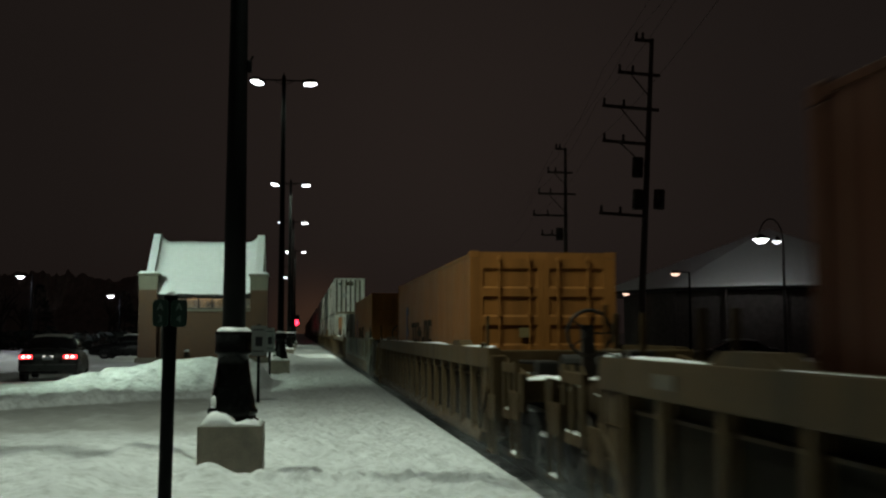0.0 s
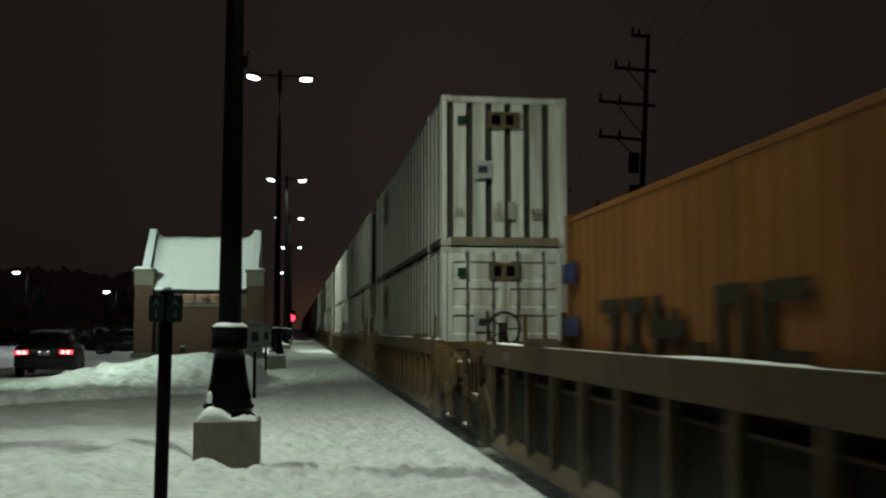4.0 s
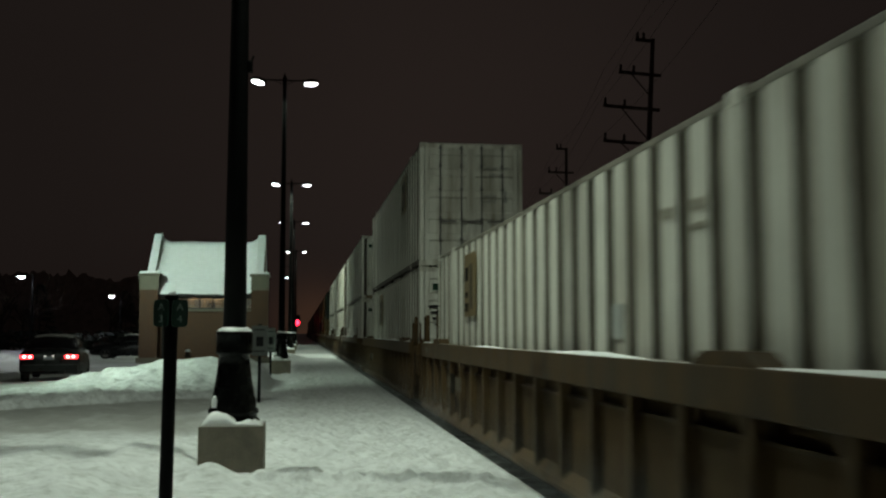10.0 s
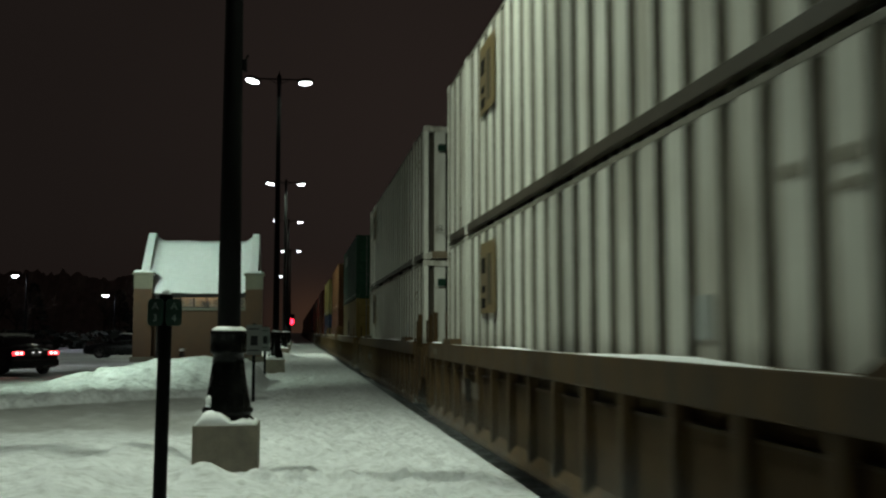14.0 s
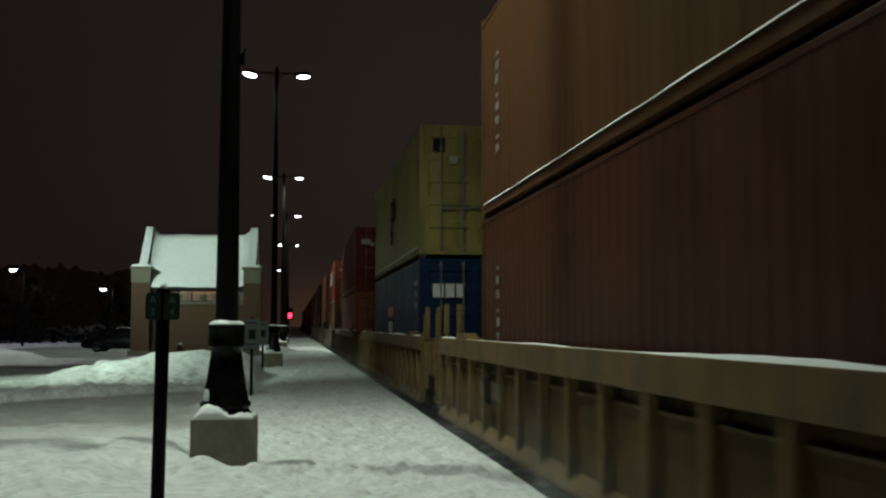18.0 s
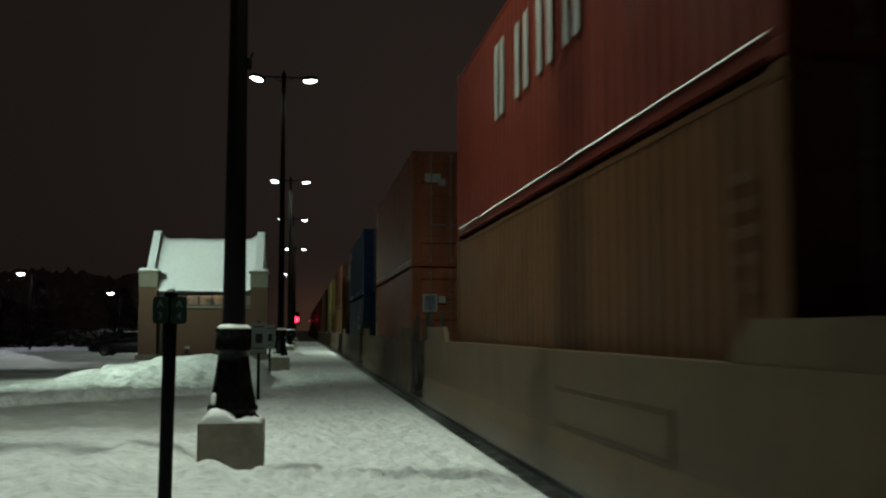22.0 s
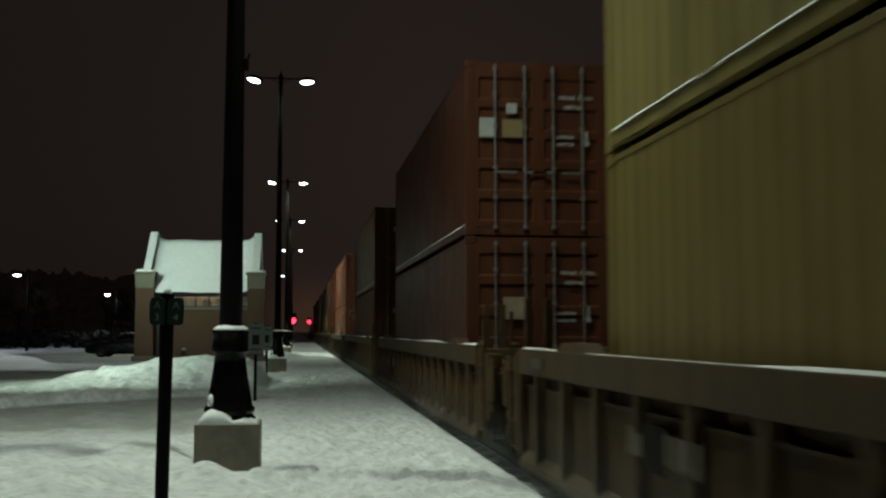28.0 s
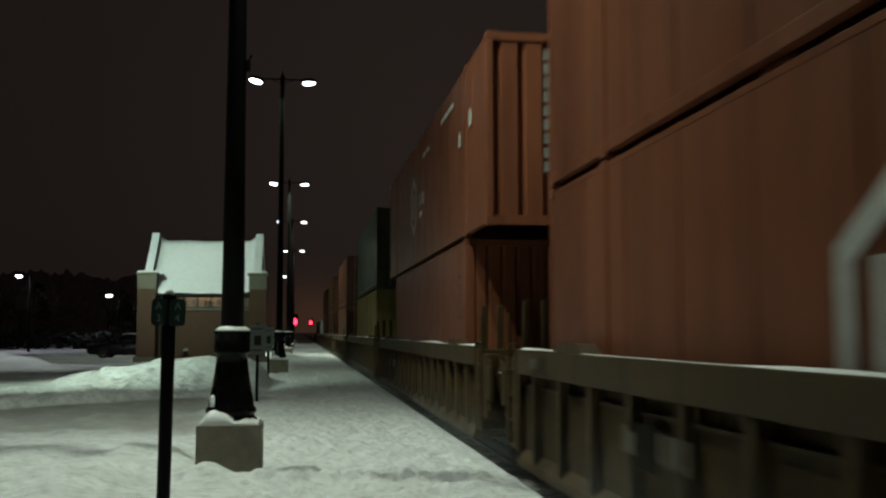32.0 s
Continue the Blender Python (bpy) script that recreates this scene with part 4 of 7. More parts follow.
def deck_snow_mesh(reach):
    bm = snow_blob(0.34, reach * 0.10, 0.05, 5.3, 16)
    return bm


def hand_wheel_mesh():
    bm = bmesh.new()
    n, m, big, small = 20, 6, 0.27, 0.022
    grid = [[bm.verts.new(((big + small * math.cos(2 * math.pi * j / m)) * math.cos(2 * math.pi * i / n), small * math.sin(2 * math.pi * j / m),
                           (big + small * math.cos(2 * math.pi * j / m)) * math.sin(2 * math.pi * i / n))) for j in range(m)] for i in range(n)]
    for i in range(n):
        for j in range(m):
            bm.faces.new((grid[i][j], grid[(i + 1) % n][j], grid[(i + 1) % n][(j + 1) % m], grid[i][(j + 1) % m]))
    for a in range(5):
        c, s = math.cos(a * 1.2566), math.sin(a * 1.2566)
        rod(bm, (0, 0, 0), (big * c, 0, big * s), 0.013, sides=6)
    rod(bm, (0, 0.14, 0), (0, -0.03, 0), 0.05)
    box(bm, -0.07, 0.07, 0.06, 0.16, -1.0, 0.1)
    return bm


def coupler_mesh():
    bm = bmesh.new()
    box(bm, -0.11, 0.11, -0.75, 0.2, -0.10, 0.12, 0.03)
    box(bm, -0.24, 0.16, -1.02, -0.68, -0.16, 0.18, 0.05)
    rod(bm, (0.22, -0.95, -0.18), (0.22, -0.4, -0.30), 0.022)
    return bm


def side_frame_mesh():
    """Cast bogie side frame: a truss with two axle boxes and springs."""
    bm = bmesh.new()
    prism(bm, [(-1.12, 0.50), (-0.62, 0.62), (-0.35, 0.80), (0.35, 0.80), (0.62, 0.62), (1.12, 0.50), (1.12, 0.34), (0.66, 0.36), (0.38, 0.20), (-0.38, 0.20),
               (-0.66, 0.36), (-1.12, 0.34)], "x", -0.07, 0.07)
    for y in (-0.89, 0.89):
        box(bm, -0.13, 0.05, y - 0.16, y + 0.16, 0.30, 0.58, 0.03)
        rod(bm, (-0.18, y, 0.43), (-0.05, y, 0.43), 0.105, sides=14)
    for y in (-0.2, 0.0, 0.2):
        rod(bm, (-0.10, y, 0.27), (-0.10, y, 0.62), 0.07, sides=10)
    return bm


def wheel_mesh():
    bm = bmesh.new()
    prof = [(0.06, -0.07), (0.10, -0.07), (0.12, -0.02), (0.36, 0.0), (0.40, -0.055), (0.455, -0.055), (0.462, 0.05), (0.49, 0.06), (0.49, 0.085),
            (0.40, 0.085), (0.36, 0.04), (0.12, 0.05), (0.06, 0.06)]
    lathe(bm, prof, 24)
    for k in range(3):
        a = k * 2.0944
        rod(bm, (0.24 * math.cos(a), 0.24 * math.sin(a), -0.035), (0.24 * math.cos(a), 0.24 * math.sin(a), 0.0), 0.035, sides=8)
    bmesh.ops.transform(bm, matrix=Matrix.Rotation(radians(90), 4, "Y"), verts=bm.verts[:])
    return bm


wheels = []


def snow_patches(parent, at, spots):
    """Small caps of snow: place, then width, length and depth against the first one."""
    for x, y, z, wide, long, deep in spots:
        put("snow_patch", shared("snow_patch", lambda: snow_blob(0.30, 0.16, 0.06, 2.2, 14), True), SNOW_CAP, parent, at @ pose(x, y, z) @ Matrix.Diagonal((wide, long, deep, 1)), "patch of snow")


def bogie(parent, y):
    b = new("bogie")
    b.parent, b.matrix_basis = parent, pose(0, y, 0)
    b.empty_display_size = 0.2
    frame_me = shared("side_frame", side_frame_mesh)
    put("side_frame", frame_me, STEEL_DARK, b, pose(-1.02, 0, 0))
    put("side_frame", frame_me, STEEL_DARK, b, pose(1.02, 0, 0, 0, 0, 180))
    for dy in (-0.89, 0.89):
        for sx in (-1, 1):
            w = put("wheel", shared("wheel", wheel_mesh, True), STEEL_DARK, b, pose(sx * 0.755, dy, 0.462, 0, 0, 0 if sx < 0 else 180), "steel railway wheel")
            wheels.append(w)
    snow_patches(b, pose(0, 0, 0), ((-1.04, 0.05, 0.795, 0.26, 1.9, 0.8), (-1.09, -0.89, 0.575, 0.28, 0.9, 0.6), (-1.09, 0.89, 0.575, 0.28, 0.8, 0.5)))
    return b


def well_car(s, style="ribbed", colour=None, near_end="artic", far_end="artic", graffiti=(), turned=False, logo_panel=False):
    """One well of the train, its middle s metres up the track at the start."""
    mat = colour or (OCHRE if style == "ribbed" else BUFF)
    word = {OCHRE: "ochre-yellow", OLD_OCHRE: "grimy brown-ochre", UMBER: "drab grimy brown", BUFF: "grime-streaked buff"}[mat]
    car = thing("well_car", pose(TRACK_X, s, RAIL_Z), "%s %s steel well car carrying containers" % (word, "ribbed" if style == "ribbed" else "smooth-sided"),
                "rail car", "well cars of the train")
    moving.append((car, TRACK_X, s, RAIL_Z))
    put("far_side", shared("far_side", far_side_mesh), mat, car)
    if style == "ribbed":
        put("top_chord", shared("top_chord", chord_mesh), mat, car, None, "wide top chord streaked with rust")
        put("lower_chord", shared("lower_chord", lower_chord_mesh), mat, car)
        # the recessed sheet carries its shade in a darker colour
        put("side_sheet", shared("side_sheet", side_sheet_mesh), {OCHRE: WEB_OCHRE, UMBER: WEB_DRAB}.get(mat, WEB_SHADE), car, None, "recessed web, its shade put into a darker grime-streaked colour")
        put("ledge", shared("ledge", ledge_mesh), mat, car)
        for k in range(16):
            put("rib", shared("rib", rib_mesh), mat, car, pose(0, (k - 7.5) * 1.035, 0))
        put("sill_snow", shared("sill_snow", sill_snow_mesh, True), SNOW_CAP, car, None, "ragged snow along the top chord")
        for y in (-6.9, 5.9):
            put("guide", shared("guide", guide_mesh), mat, car, pose(0, y, 0))
        if mat is not UMBER:
            plate(car, "code_bar", DIM_CHALK, 3.40, 0.84, 0.60, 0.22, "pale stencilled data panel", -SIDE_X + 0.006)
            plate(car, "data_stencil", WEB_DRAB, 4.03, 0.78, 0.42, 0.32, "dark data panel", -SIDE_X + 0.006)
            plate(car, "code_bar", DIM_CHALK, 4.48, 0.86, 0.28, 0.20, "pale stencilled data panel", -SIDE_X + 0.006)
    else:
        put("side", shared("smooth_side", smooth_side_mesh), mat, car, None, "flat steel side bowed out at the foot")
        put("ear", shared("ear", ear_mesh), mat, car, pose(0, -WELL + 0.25, 0), "raised guide plate")
        put("ear", shared("ear", ear_mesh), mat, car, Matrix.Translation((0, WELL - 0.25, 0)) @ Matrix.Diagonal((1, -1, 1, 1)), "raised guide plate")
        if not graffiti:
            a = -5.0 if turned else -1.35 if logo_panel else 1.9
            plate(car, "data_panel", UMBER, a, 0.87, 3.1, 0.36, "dark-framed lettering panel", -SIDE_X - 0.002)
            plate(car, "data_panel_face", mat, a + 0.05, 0.90, 3.0, 0.28, "", -SIDE_X - 0.006)
            for k in range(6):
                plate(car, "lettering_bar", DIM_CHALK, a + 0.14 + 0.24 * k, 0.95, 0.15, 0.17, "", -SIDE_X - 0.010)
            plate(car, "lettering_bar", DIM_CHALK, a + 1.95, 1.11, 0.9, 0.04, "", -SIDE_X - 0.010)
    if style == "ribbed":
        plate(car, "reflector", DIM_CHALK, 7.4, SILL_Z - 0.19, 0.42, 0.10, "worn pale reflective strip", -SIDE_X - 0.002)
    gear = STEEL_DARK if style == "smooth" else mat if mat is OCHRE else WEB_SHADE
    for end, sy in ((near_end, -1), (far_end, 1)):
        reach = 1.20 if end == "artic" else 2.55
        at = pose(0, -WELL, 0) if sy < 0 else pose(0, WELL, 0) @ Matrix.Diagonal((1, -1, 1, 1))
        put("end_frame", shared("end_frame/%.2f" % reach, lambda: end_frame_mesh(reach)), gear, car, at)
        ladder(car, gear, at @ pose(0, -0.10, 0))
        if end != "artic" or sy > 0:
            put("deck_snow", shared("deck_snow/%.2f" % reach, lambda: deck_snow_mesh(reach), True), SNOW_CAP, car, at @ pose(0, -reach * 0.55, 1.2), "snow on the end deck")
        if end == "artic":
            put("end_beam", shared("end_beam", cross_beam_mesh), gear, car, at @ pose(0, -reach + 0.25, 0))
            brackets(car, gear, at @ pose(0, -reach + 0.55, 0))
            put("brake_rig", shared("brake_rig", brake_rig_mesh), STEEL_DARK, car, at @ pose(0, -reach * 0.6, 1.20), "dark brake cylinder, levers and pipes")
            snow_patches(car, at, ((-0.85, -reach + 0.25, 1.217, 1.6, 0.36, 0.5), (-1.41, -reach + 0.64, 0.826, 0.10, 1.6, 0.5), (-0.95, -0.50, 1.195, 1.0, 0.8, 0.7)))
            for x in (-1.36, -1.14):
                put("stake", shared("stake", stake_mesh), gear, car, at @ pose(x, 0, 0))
        else:
            if style == "ribbed":
                put("chord_end", shared("chord_end", chord_end_mesh), mat, car, at)
                put("bay_plate", shared("bay_plate", bay_plate_mesh), mat, car, at)
            put("end_beam", shared("end_beam", cross_beam_mesh), gear, car, at @ pose(0, -reach + 0.06, 0))
            put("stirrup_step", shared("stirrup_step", stirrup_mesh), gear, car, at @ pose(0, -reach + 0.50, 0.34), "hanging strap step")
            put("stirrup_step", shared("stirrup_step", stirrup_mesh), gear, car, at @ pose(0, -0.62, 0.22), "hanging strap step")
            brackets(car, gear, at @ pose(0, -reach + 0.75, 0))
            put("brake_rig", shared("brake_rig", brake_rig_mesh), STEEL_DARK, car, at @ pose(0, -reach * 0.62, 1.20), "dark brake cylinder, levers and pipes")
            snow_patches(car, at, ((-1.05, -reach + 0.34, 1.195, 1, 1, 1), (0.55, -reach + 0.55, 1.195, 1.3, 1, 1.3), (-1.42, -0.45, SILL_Z - 0.004, 0.22, 1, 0.5),
                                   (-0.75, -0.62, 1.195, 1.7, 0.6, 0.6), (0.35, -1.15, 1.195, 2.0, 0.8, 0.8), (-0.35, -reach + 0.06, 1.217, 2.4, 0.34, 0.5),
                                   (-1.41, -reach + 0.84, 0.826, 0.10, 1.7, 0.5), (-1.46, -reach + 0.32, 0.371, 0.15, 1.0, 0.5), (-1.20, -1.30, 1.195, 0.35, 1.6, 0.7)))
            put("air_hose", shared("air_hose", air_hose_mesh, True), INK, car, at @ pose(0, -reach + 0.1, 0.92), "black rubber air hose")
            for x in (-0.12, 0.22):
                put("end_stake", shared("end_stake", end_stake_mesh), gear, car, at @ pose(x, -reach + 0.75, 1.19))
            put("coupler", shared("coupler", coupler_mesh), STEEL_DARK, car, at @ pose(0, -reach, 0.86))
            bogie(car, sy * (WELL + 1.35))
            if sy < 0:
                put("brake_wheel", shared("brake_wheel", hand_wheel_mesh), STEEL_DARK, car, at @ pose(-0.55, -reach + 0.4, 1.75), "spoked hand-brake wheel")
    if far_end == "artic":
        bogie(car, WELL + 1.18)
    for g in graffiti:
        plate(car, *g)
    return car

# ---- who rides where: middles of the wells along the track ----
LOW, HIGH = 0.20, 3.12
L40, L53, L20 = 12.19, 16.15, 6.06


def on_well(s, z, colour, length, end="door", **more):
    return container(s - length / 2, z, colour, length, end, **more)


def logo(w, z, y, h, mat):
    """A shipping line's mark as plain bars."""
    return [("marking", mat, y + i * w / 4, z, w / 4 * 0.62, h) for i in range(4)]


def panel_53(y):
    """The amber owner's panel of the long white boxes."""
    return [("owner_panel", DECAL, y, 1.62, 1.12, 1.02, "amber panel with dark shapes", -1.232),
            ("owner_mark", RAIL_GRIME, y + 0.30, 1.74, 0.24, 0.72, "", -1.240), ("owner_mark", INK, y + 0.72, 2.20, 0.26, 0.22, "", -1.240),
            ("owner_mark", INK, y + 0.74, 1.92, 0.22, 0.10, "", -1.240), ("owner_mark", INK, y + 0.72, 1.70, 0.26, 0.14, "", -1.240)]


def data_53(y):
    y = 0.12 + 0.60 * round(y / 0.60)
    return [("data_bar", DULL_WHITE, y, 2.20, 0.30, 0.09, "", -1.212), ("data_bar", DULL_WHITE, y + 0.60, 2.20, 0.30, 0.09, "", -1.212),
            ("data_bar", DULL_WHITE, y, 2.06, 0.30, 0.06, "", -1.212), ("data_panel", PAINTS["pale_grey"], y + 1.82, 1.30, 0.28, 0.30, "", -1.212)]


END_53 = [("bottom_rail", RUSTY, -1.05, 0.02, 2.10, 0.15, "rust-brown bottom rail"), ("hazard_label", PAINTS["pale_grey"], -0.60, 1.30, 0.34, 0.34, "worn pale label with a dark shape"), ("hazard_shape", DULL_WHITE, -0.52, 1.40, 0.18, 0.14), ("label_plate", DULL_WHITE, 0.06, 0.52, 0.14, 0.34),
          ("code_bar", GRIME_SHADE, -0.95, 0.60, 0.12, 0.14), ("code_bar", DULL_WHITE, -0.22, 0.52, 0.14, 0.34), ("code_bar", GRIME_SHADE, 0.52, 0.55, 0.22, 0.18), ("hazard_mark", PAINTS["green"], -0.92, 2.34, 0.17, 0.16, "small green mark"), ("owner_panel", DECAL_BROWN, -0.32, 2.28, 0.62, 0.32, "brown panel with dark shapes"), ("owner_mark", INK, -0.26, 2.34, 0.18, 0.20), ("owner_mark", INK, 0.02, 2.34, 0.16, 0.20)]
CODE = [("code_bar", CHALK, 0.30, 2.28, 0.62, 0.06), ("code_bar", CHALK, 0.42, 2.12, 0.30, 0.06), ("code_bar", CHALK, 0.30, 1.62, 0.30, 0.05),
        ("code_bar", CHALK, 0.30, 1.50, 0.30, 0.05), ("code_bar", CHALK, 0.72, 1.50, 0.16, 0.26)]
DISC = [("label_plate", CHALK, -0.55, 2.02, 0.17, 0.17)]
SIDE_CODE = [("code_bar", FADED, 0.42 + 0.24 * (k % 2), 2.25 - 0.17 * (k // 2), 0.17, 0.08) for k in range(10)]


UPRIGHT_CODE = [("code_bar", CHALK, 10.9, 2.10 - 0.19 * k, 0.13, 0.12 if k % 3 else 0.05) for k in range(8)]
SIDE_DARK = [("code_bar", RAIL_GRIME, 0.75 - 0.07 * (k % 3), 2.02 - 0.16 * k, 0.36, 0.05) for k in range(8)]


def white_pair(s, low_at=11.6, high_at=11.6, low_end="rib", high_end="rib", top=True, scrawl=()):
    on_well(s, LOW, "white", L53, low_end, marks=panel_53(low_at) + data_53(14.2 - low_at), ends=END_53 + list(scrawl), snow=False)
    if top:
        on_well(s, HIGH, "white", L53, high_end, marks=panel_53(high_at) + data_53(13.4 - high_at), ends=END_53 if high_end == "rib" else CODE, snow=False)


def line_mark():
    """A shipping line's dark mark: two legs under a bar on a foot, short strokes below."""
    bars = [(6.40, 1.36, 0.32, 0.70), (5.18, 1.36, 0.32, 0.70), (5.76, 1.36, 0.14, 0.50), (5.50, 1.84, 0.92, 0.18), (5.04, 1.27, 1.82, 0.09),
            (6.10, 1.02, 0.60, 0.13), (6.55, 0.80, 0.16, 0.24), (6.10, 0.74, 0.60, 0.13), (6.05, 0.50, 0.16, 0.26), (6.10, 0.44, 0.60, 0.13)]
    return [("line_mark", INK, 6.0 + 0.62 * (y - 5.9), 0.72 + 0.74 * (z - 0.44), 0.62 * w, 0.74 * h) for y, z, w, h in bars]


def ribbon_mesh(pts, wide):
    """A flat painted stroke through (y, z) pairs, with blunt ends."""
    bm = bmesh.new()
    rows = []
    for i, p in enumerate(pts):
        a, b = Vector(pts[max(i - 1, 0)]), Vector(pts[min(i + 1, len(pts) - 1)])
        d = (b - a).normalized() if (b - a).length > 1e-6 else Vector((1, 0))
        w = wide * (0.7 if i in (0, len(pts) - 1) else 1.0) / 2
        rows.append([bm.verts.new((0, p[0] - d.y * w, p[1] + d.x * w)), bm.verts.new((0, p[0] + d.y * w, p[1] - d.x * w))])
    for p, q in zip(rows, rows[1:]):
        bm.faces.new((p[0], p[1], q[1], q[0]))
    return bm


def spray_strokes(car):
    """Loops, drips and slanting strokes over the side of a well."""
    rng = random.Random(12)
    tones = [material("spray_%s" % n, c, 0.7, vary=0.45, scale=3, bump=0.0, gloss=0.1, dirt=(0.10, 0.095, 0.075), dirt_amount=0.7, dirt_scale=2.5)
             for n, c in (("pale_green", (0.16, 0.185, 0.155)), ("white", (0.24, 0.235, 0.215)), ("yellow", (0.135, 0.125, 0.070)), ("rust", (0.095, 0.070, 0.050)), ("grey_green", (0.085, 0.105, 0.09)))]
    layer = 0

    def stroke(pts, wide, tone, label=""):
        nonlocal layer
        layer += 1
        part("graffiti", ribbon_mesh(pts, wide), tones[tone], car, label, pose(-SIDE_X - 0.0255 - 0.0006 * layer, 0, 0))

    for y, w, tone in ((-7.6, 1.3, 3), (-6.1, 0.9, 2), (-1.4, 1.2, 4), (0.6, 1.5, 0), (2.4, 1.3, 0), (4.3, 1.6, 4), (6.6, 1.5, 0)):
        stroke([(y, 0.86), (y + 0.06, 1.2), (y, 1.53)], w, tone, "broad fill of spray-paint")
    for y, tone in ((-8.0, 2), (-7.2, 3), (-6.6, 2), (-5.6, 2), (-4.4, 1), (-3.1, 1), (-2.2, 1), (-0.6, 1), (0.0, 0), (0.7, 1), (1.9, 1), (2.7, 4), (3.4, 1), (5.2, 1), (6.1, 4), (7.2, 1)):
        lean, top = rng.uniform(-0.35, 0.35), rng.uniform(1.30, 1.52)
        stroke([(y + lean * q + 0.08 * math.sin(5 * q + y), 0.86 + (top - 0.86) * q) for q in np.linspace(0, 1, 9)], rng.uniform(0.10, 0.22), tone)
    for y, z, r in ((-6.9, 1.12, 0.30), (-3.7, 1.15, 0.22), (0.3, 1.12, 0.26), (1.2, 1.18, 0.22), (3.1, 1.15, 0.24), (4.7, 1.10, 0.22), (7.6, 1.15, 0.25)):
        a0, span = rng.uniform(0, 6.28), rng.uniform(3.6, 5.6)
        stroke([(y + 1.25 * r * math.cos(a0 + span * q), z + r * math.sin(a0 + span * q)) for q in np.linspace(0, 1, 15)], 0.11, rng.choice((1, 1, 0, 2)))
    for y, z in ((-7.4, 1.30), (-4.9, 1.18), (-2.6, 1.38), (2.0, 1.45), (5.6, 1.36)):
        stroke([(y + 1.1 * q, z - 0.25 * q * q + 0.05 * math.sin(7 * q)) for q in np.linspace(0, 1, 9)], 0.09, rng.choice((1, 2)))


def lengthen(car, reach, mat, both=False):
    """Carries a smooth side on past the well, with its guide plate."""
    me = shared("side_end/%.2f" % reach, lambda: side_end_mesh(reach))
    put("side_end", me, mat, car, pose(0, WELL, 0))
    if both:
        put("side_end", me, mat, car, Matrix.Translation((0, -WELL, 0)) @ Matrix.Diagonal((1, -1, 1, 1)))
    for piece in car.children:
        side = 1 if piece.matrix_basis.translation.y > 0 else -1
        if piece.name.startswith("ear") and (both or side > 0):
            piece.material_slots[0].link, piece.material_slots[0].material = "OBJECT", mat
            piece.matrix_basis = pose(0, reach * 0.75 * side, 0) @ piece.matrix_basis


def pack_of_three(a, b, c, style="ribbed", colour=None):
    well_car(a, style, colour, "coupler", "artic", turned=True)
    middle = well_car(b, style, colour, "artic", "artic", logo_panel=True)
    last = well_car(c, style, colour, "artic", "coupler")
    if style == "smooth":
        lengthen(middle, 0.85, BUFF)
        lengthen(last, 0.60, BUFF)


def single(s, style="ribbed", colour=UMBER):
    well_car(s, style, colour, "coupler", "coupler")


STROKES = [(8.15, 1.15, 0.14, 0.45), (8.1, 1.48, 0.5, 0.12), (7.45, 1.48, 0.5, 0.12), (7.65, 1.15, 0.16, 0.45), (7.45, 1.12, 0.5, 0.1), (7.1, 1.0, 0.16, 0.6), (6.6, 1.28, 0.75, 0.13),
           (6.75, 1.2, 0.13, 0.3), (6.22, 1.12, 0.25, 0.14), (5.95, 1.12, 0.15, 0.5), (5.6, 1.12, 0.13, 0.5), (5.6, 1.5, 0.5, 0.13), (5.3, 1.12, 0.15, 0.5), (4.85, 1.5, 0.5, 0.13), (4.85, 1.1, 0.5, 0.13)]
TAGS = [("graffiti", DECAL_BLUE, 9.6, 1.0, 0.22, 1.0, "blue spray-paint tag"), ("graffiti", DECAL_BLUE, 9.35, 1.28, 0.5, 0.18), ("graffiti", DECAL_BLUE, 9.4, 1.8, 0.5, 0.2)]
TAGS += [("graffiti", SPRAY_BLACK, y, z, w, h) for y, z, w, h in STROKES]

single(-1.0)
on_well(-1.0, LOW, "maroon", L40, ends=CODE, high=2.68)
single(22.3)
on_well(22.3, LOW, "orange", L40, high=2.68, ends=[("sticker", DECAL, -0.42, 1.28, 0.18, 0.16, "yellow warning sticker")], marks=TAGS, rods=PAINTS["orange"])
sprayed = well_car(45.4, "smooth", BUFF, "coupler", "coupler", graffiti=[("graffiti", SPRAY, -8.35, 0.50, 16.7, 1.03, "faded sprawling spray-paint in grey-green and tan", -SIDE_X - 0.012)])
spray_strokes(sprayed)
lengthen(sprayed, 0.85, SPRAY, True)
on_well(45.4, LOW, "orange", L40, ends=CODE[:1], marks=TAGS, rods=PAINTS["orange"])
single(67.9)
container(61.8, LOW, "pale_grey", L20, "rib", high=2.50, marks=[("owner_panel", DECAL, 4.4, 1.9, 0.75, 0.45), ("code_bar", INK, 0.9, 2.2, 0.7, 0.12), ("code_bar", INK, 0.9, 1.95, 0.5, 0.12)])
container(67.92, LOW, "orange", L20, "rib", high=2.50, marks=[(n, m, y - 3.8, *r) for n, m, y, *r in TAGS if 4 < y < 9.6])
pack_of_three(91.0, 110.4, 129.8)
white_pair(91.0, low_end="door")
white_pair(110.4, 3.1, 12.2, low_end="door")
white_pair(129.8, 2.6, 12.0, low_end="door")
pack_of_three(152.5, 171.9, 191.3, "ribbed", OLD_OCHRE)
white_pair(152.5)
white_pair(171.9, top=False)
SCRAWL = [("graffiti", INK, -1.02 + 0.05 * k, 1.95 - 0.14 * k, 0.34 - 0.03 * (k % 3), 0.045) for k in range(6)] + [("graffiti", INK, -0.82, 1.15, 0.05, 0.75)]
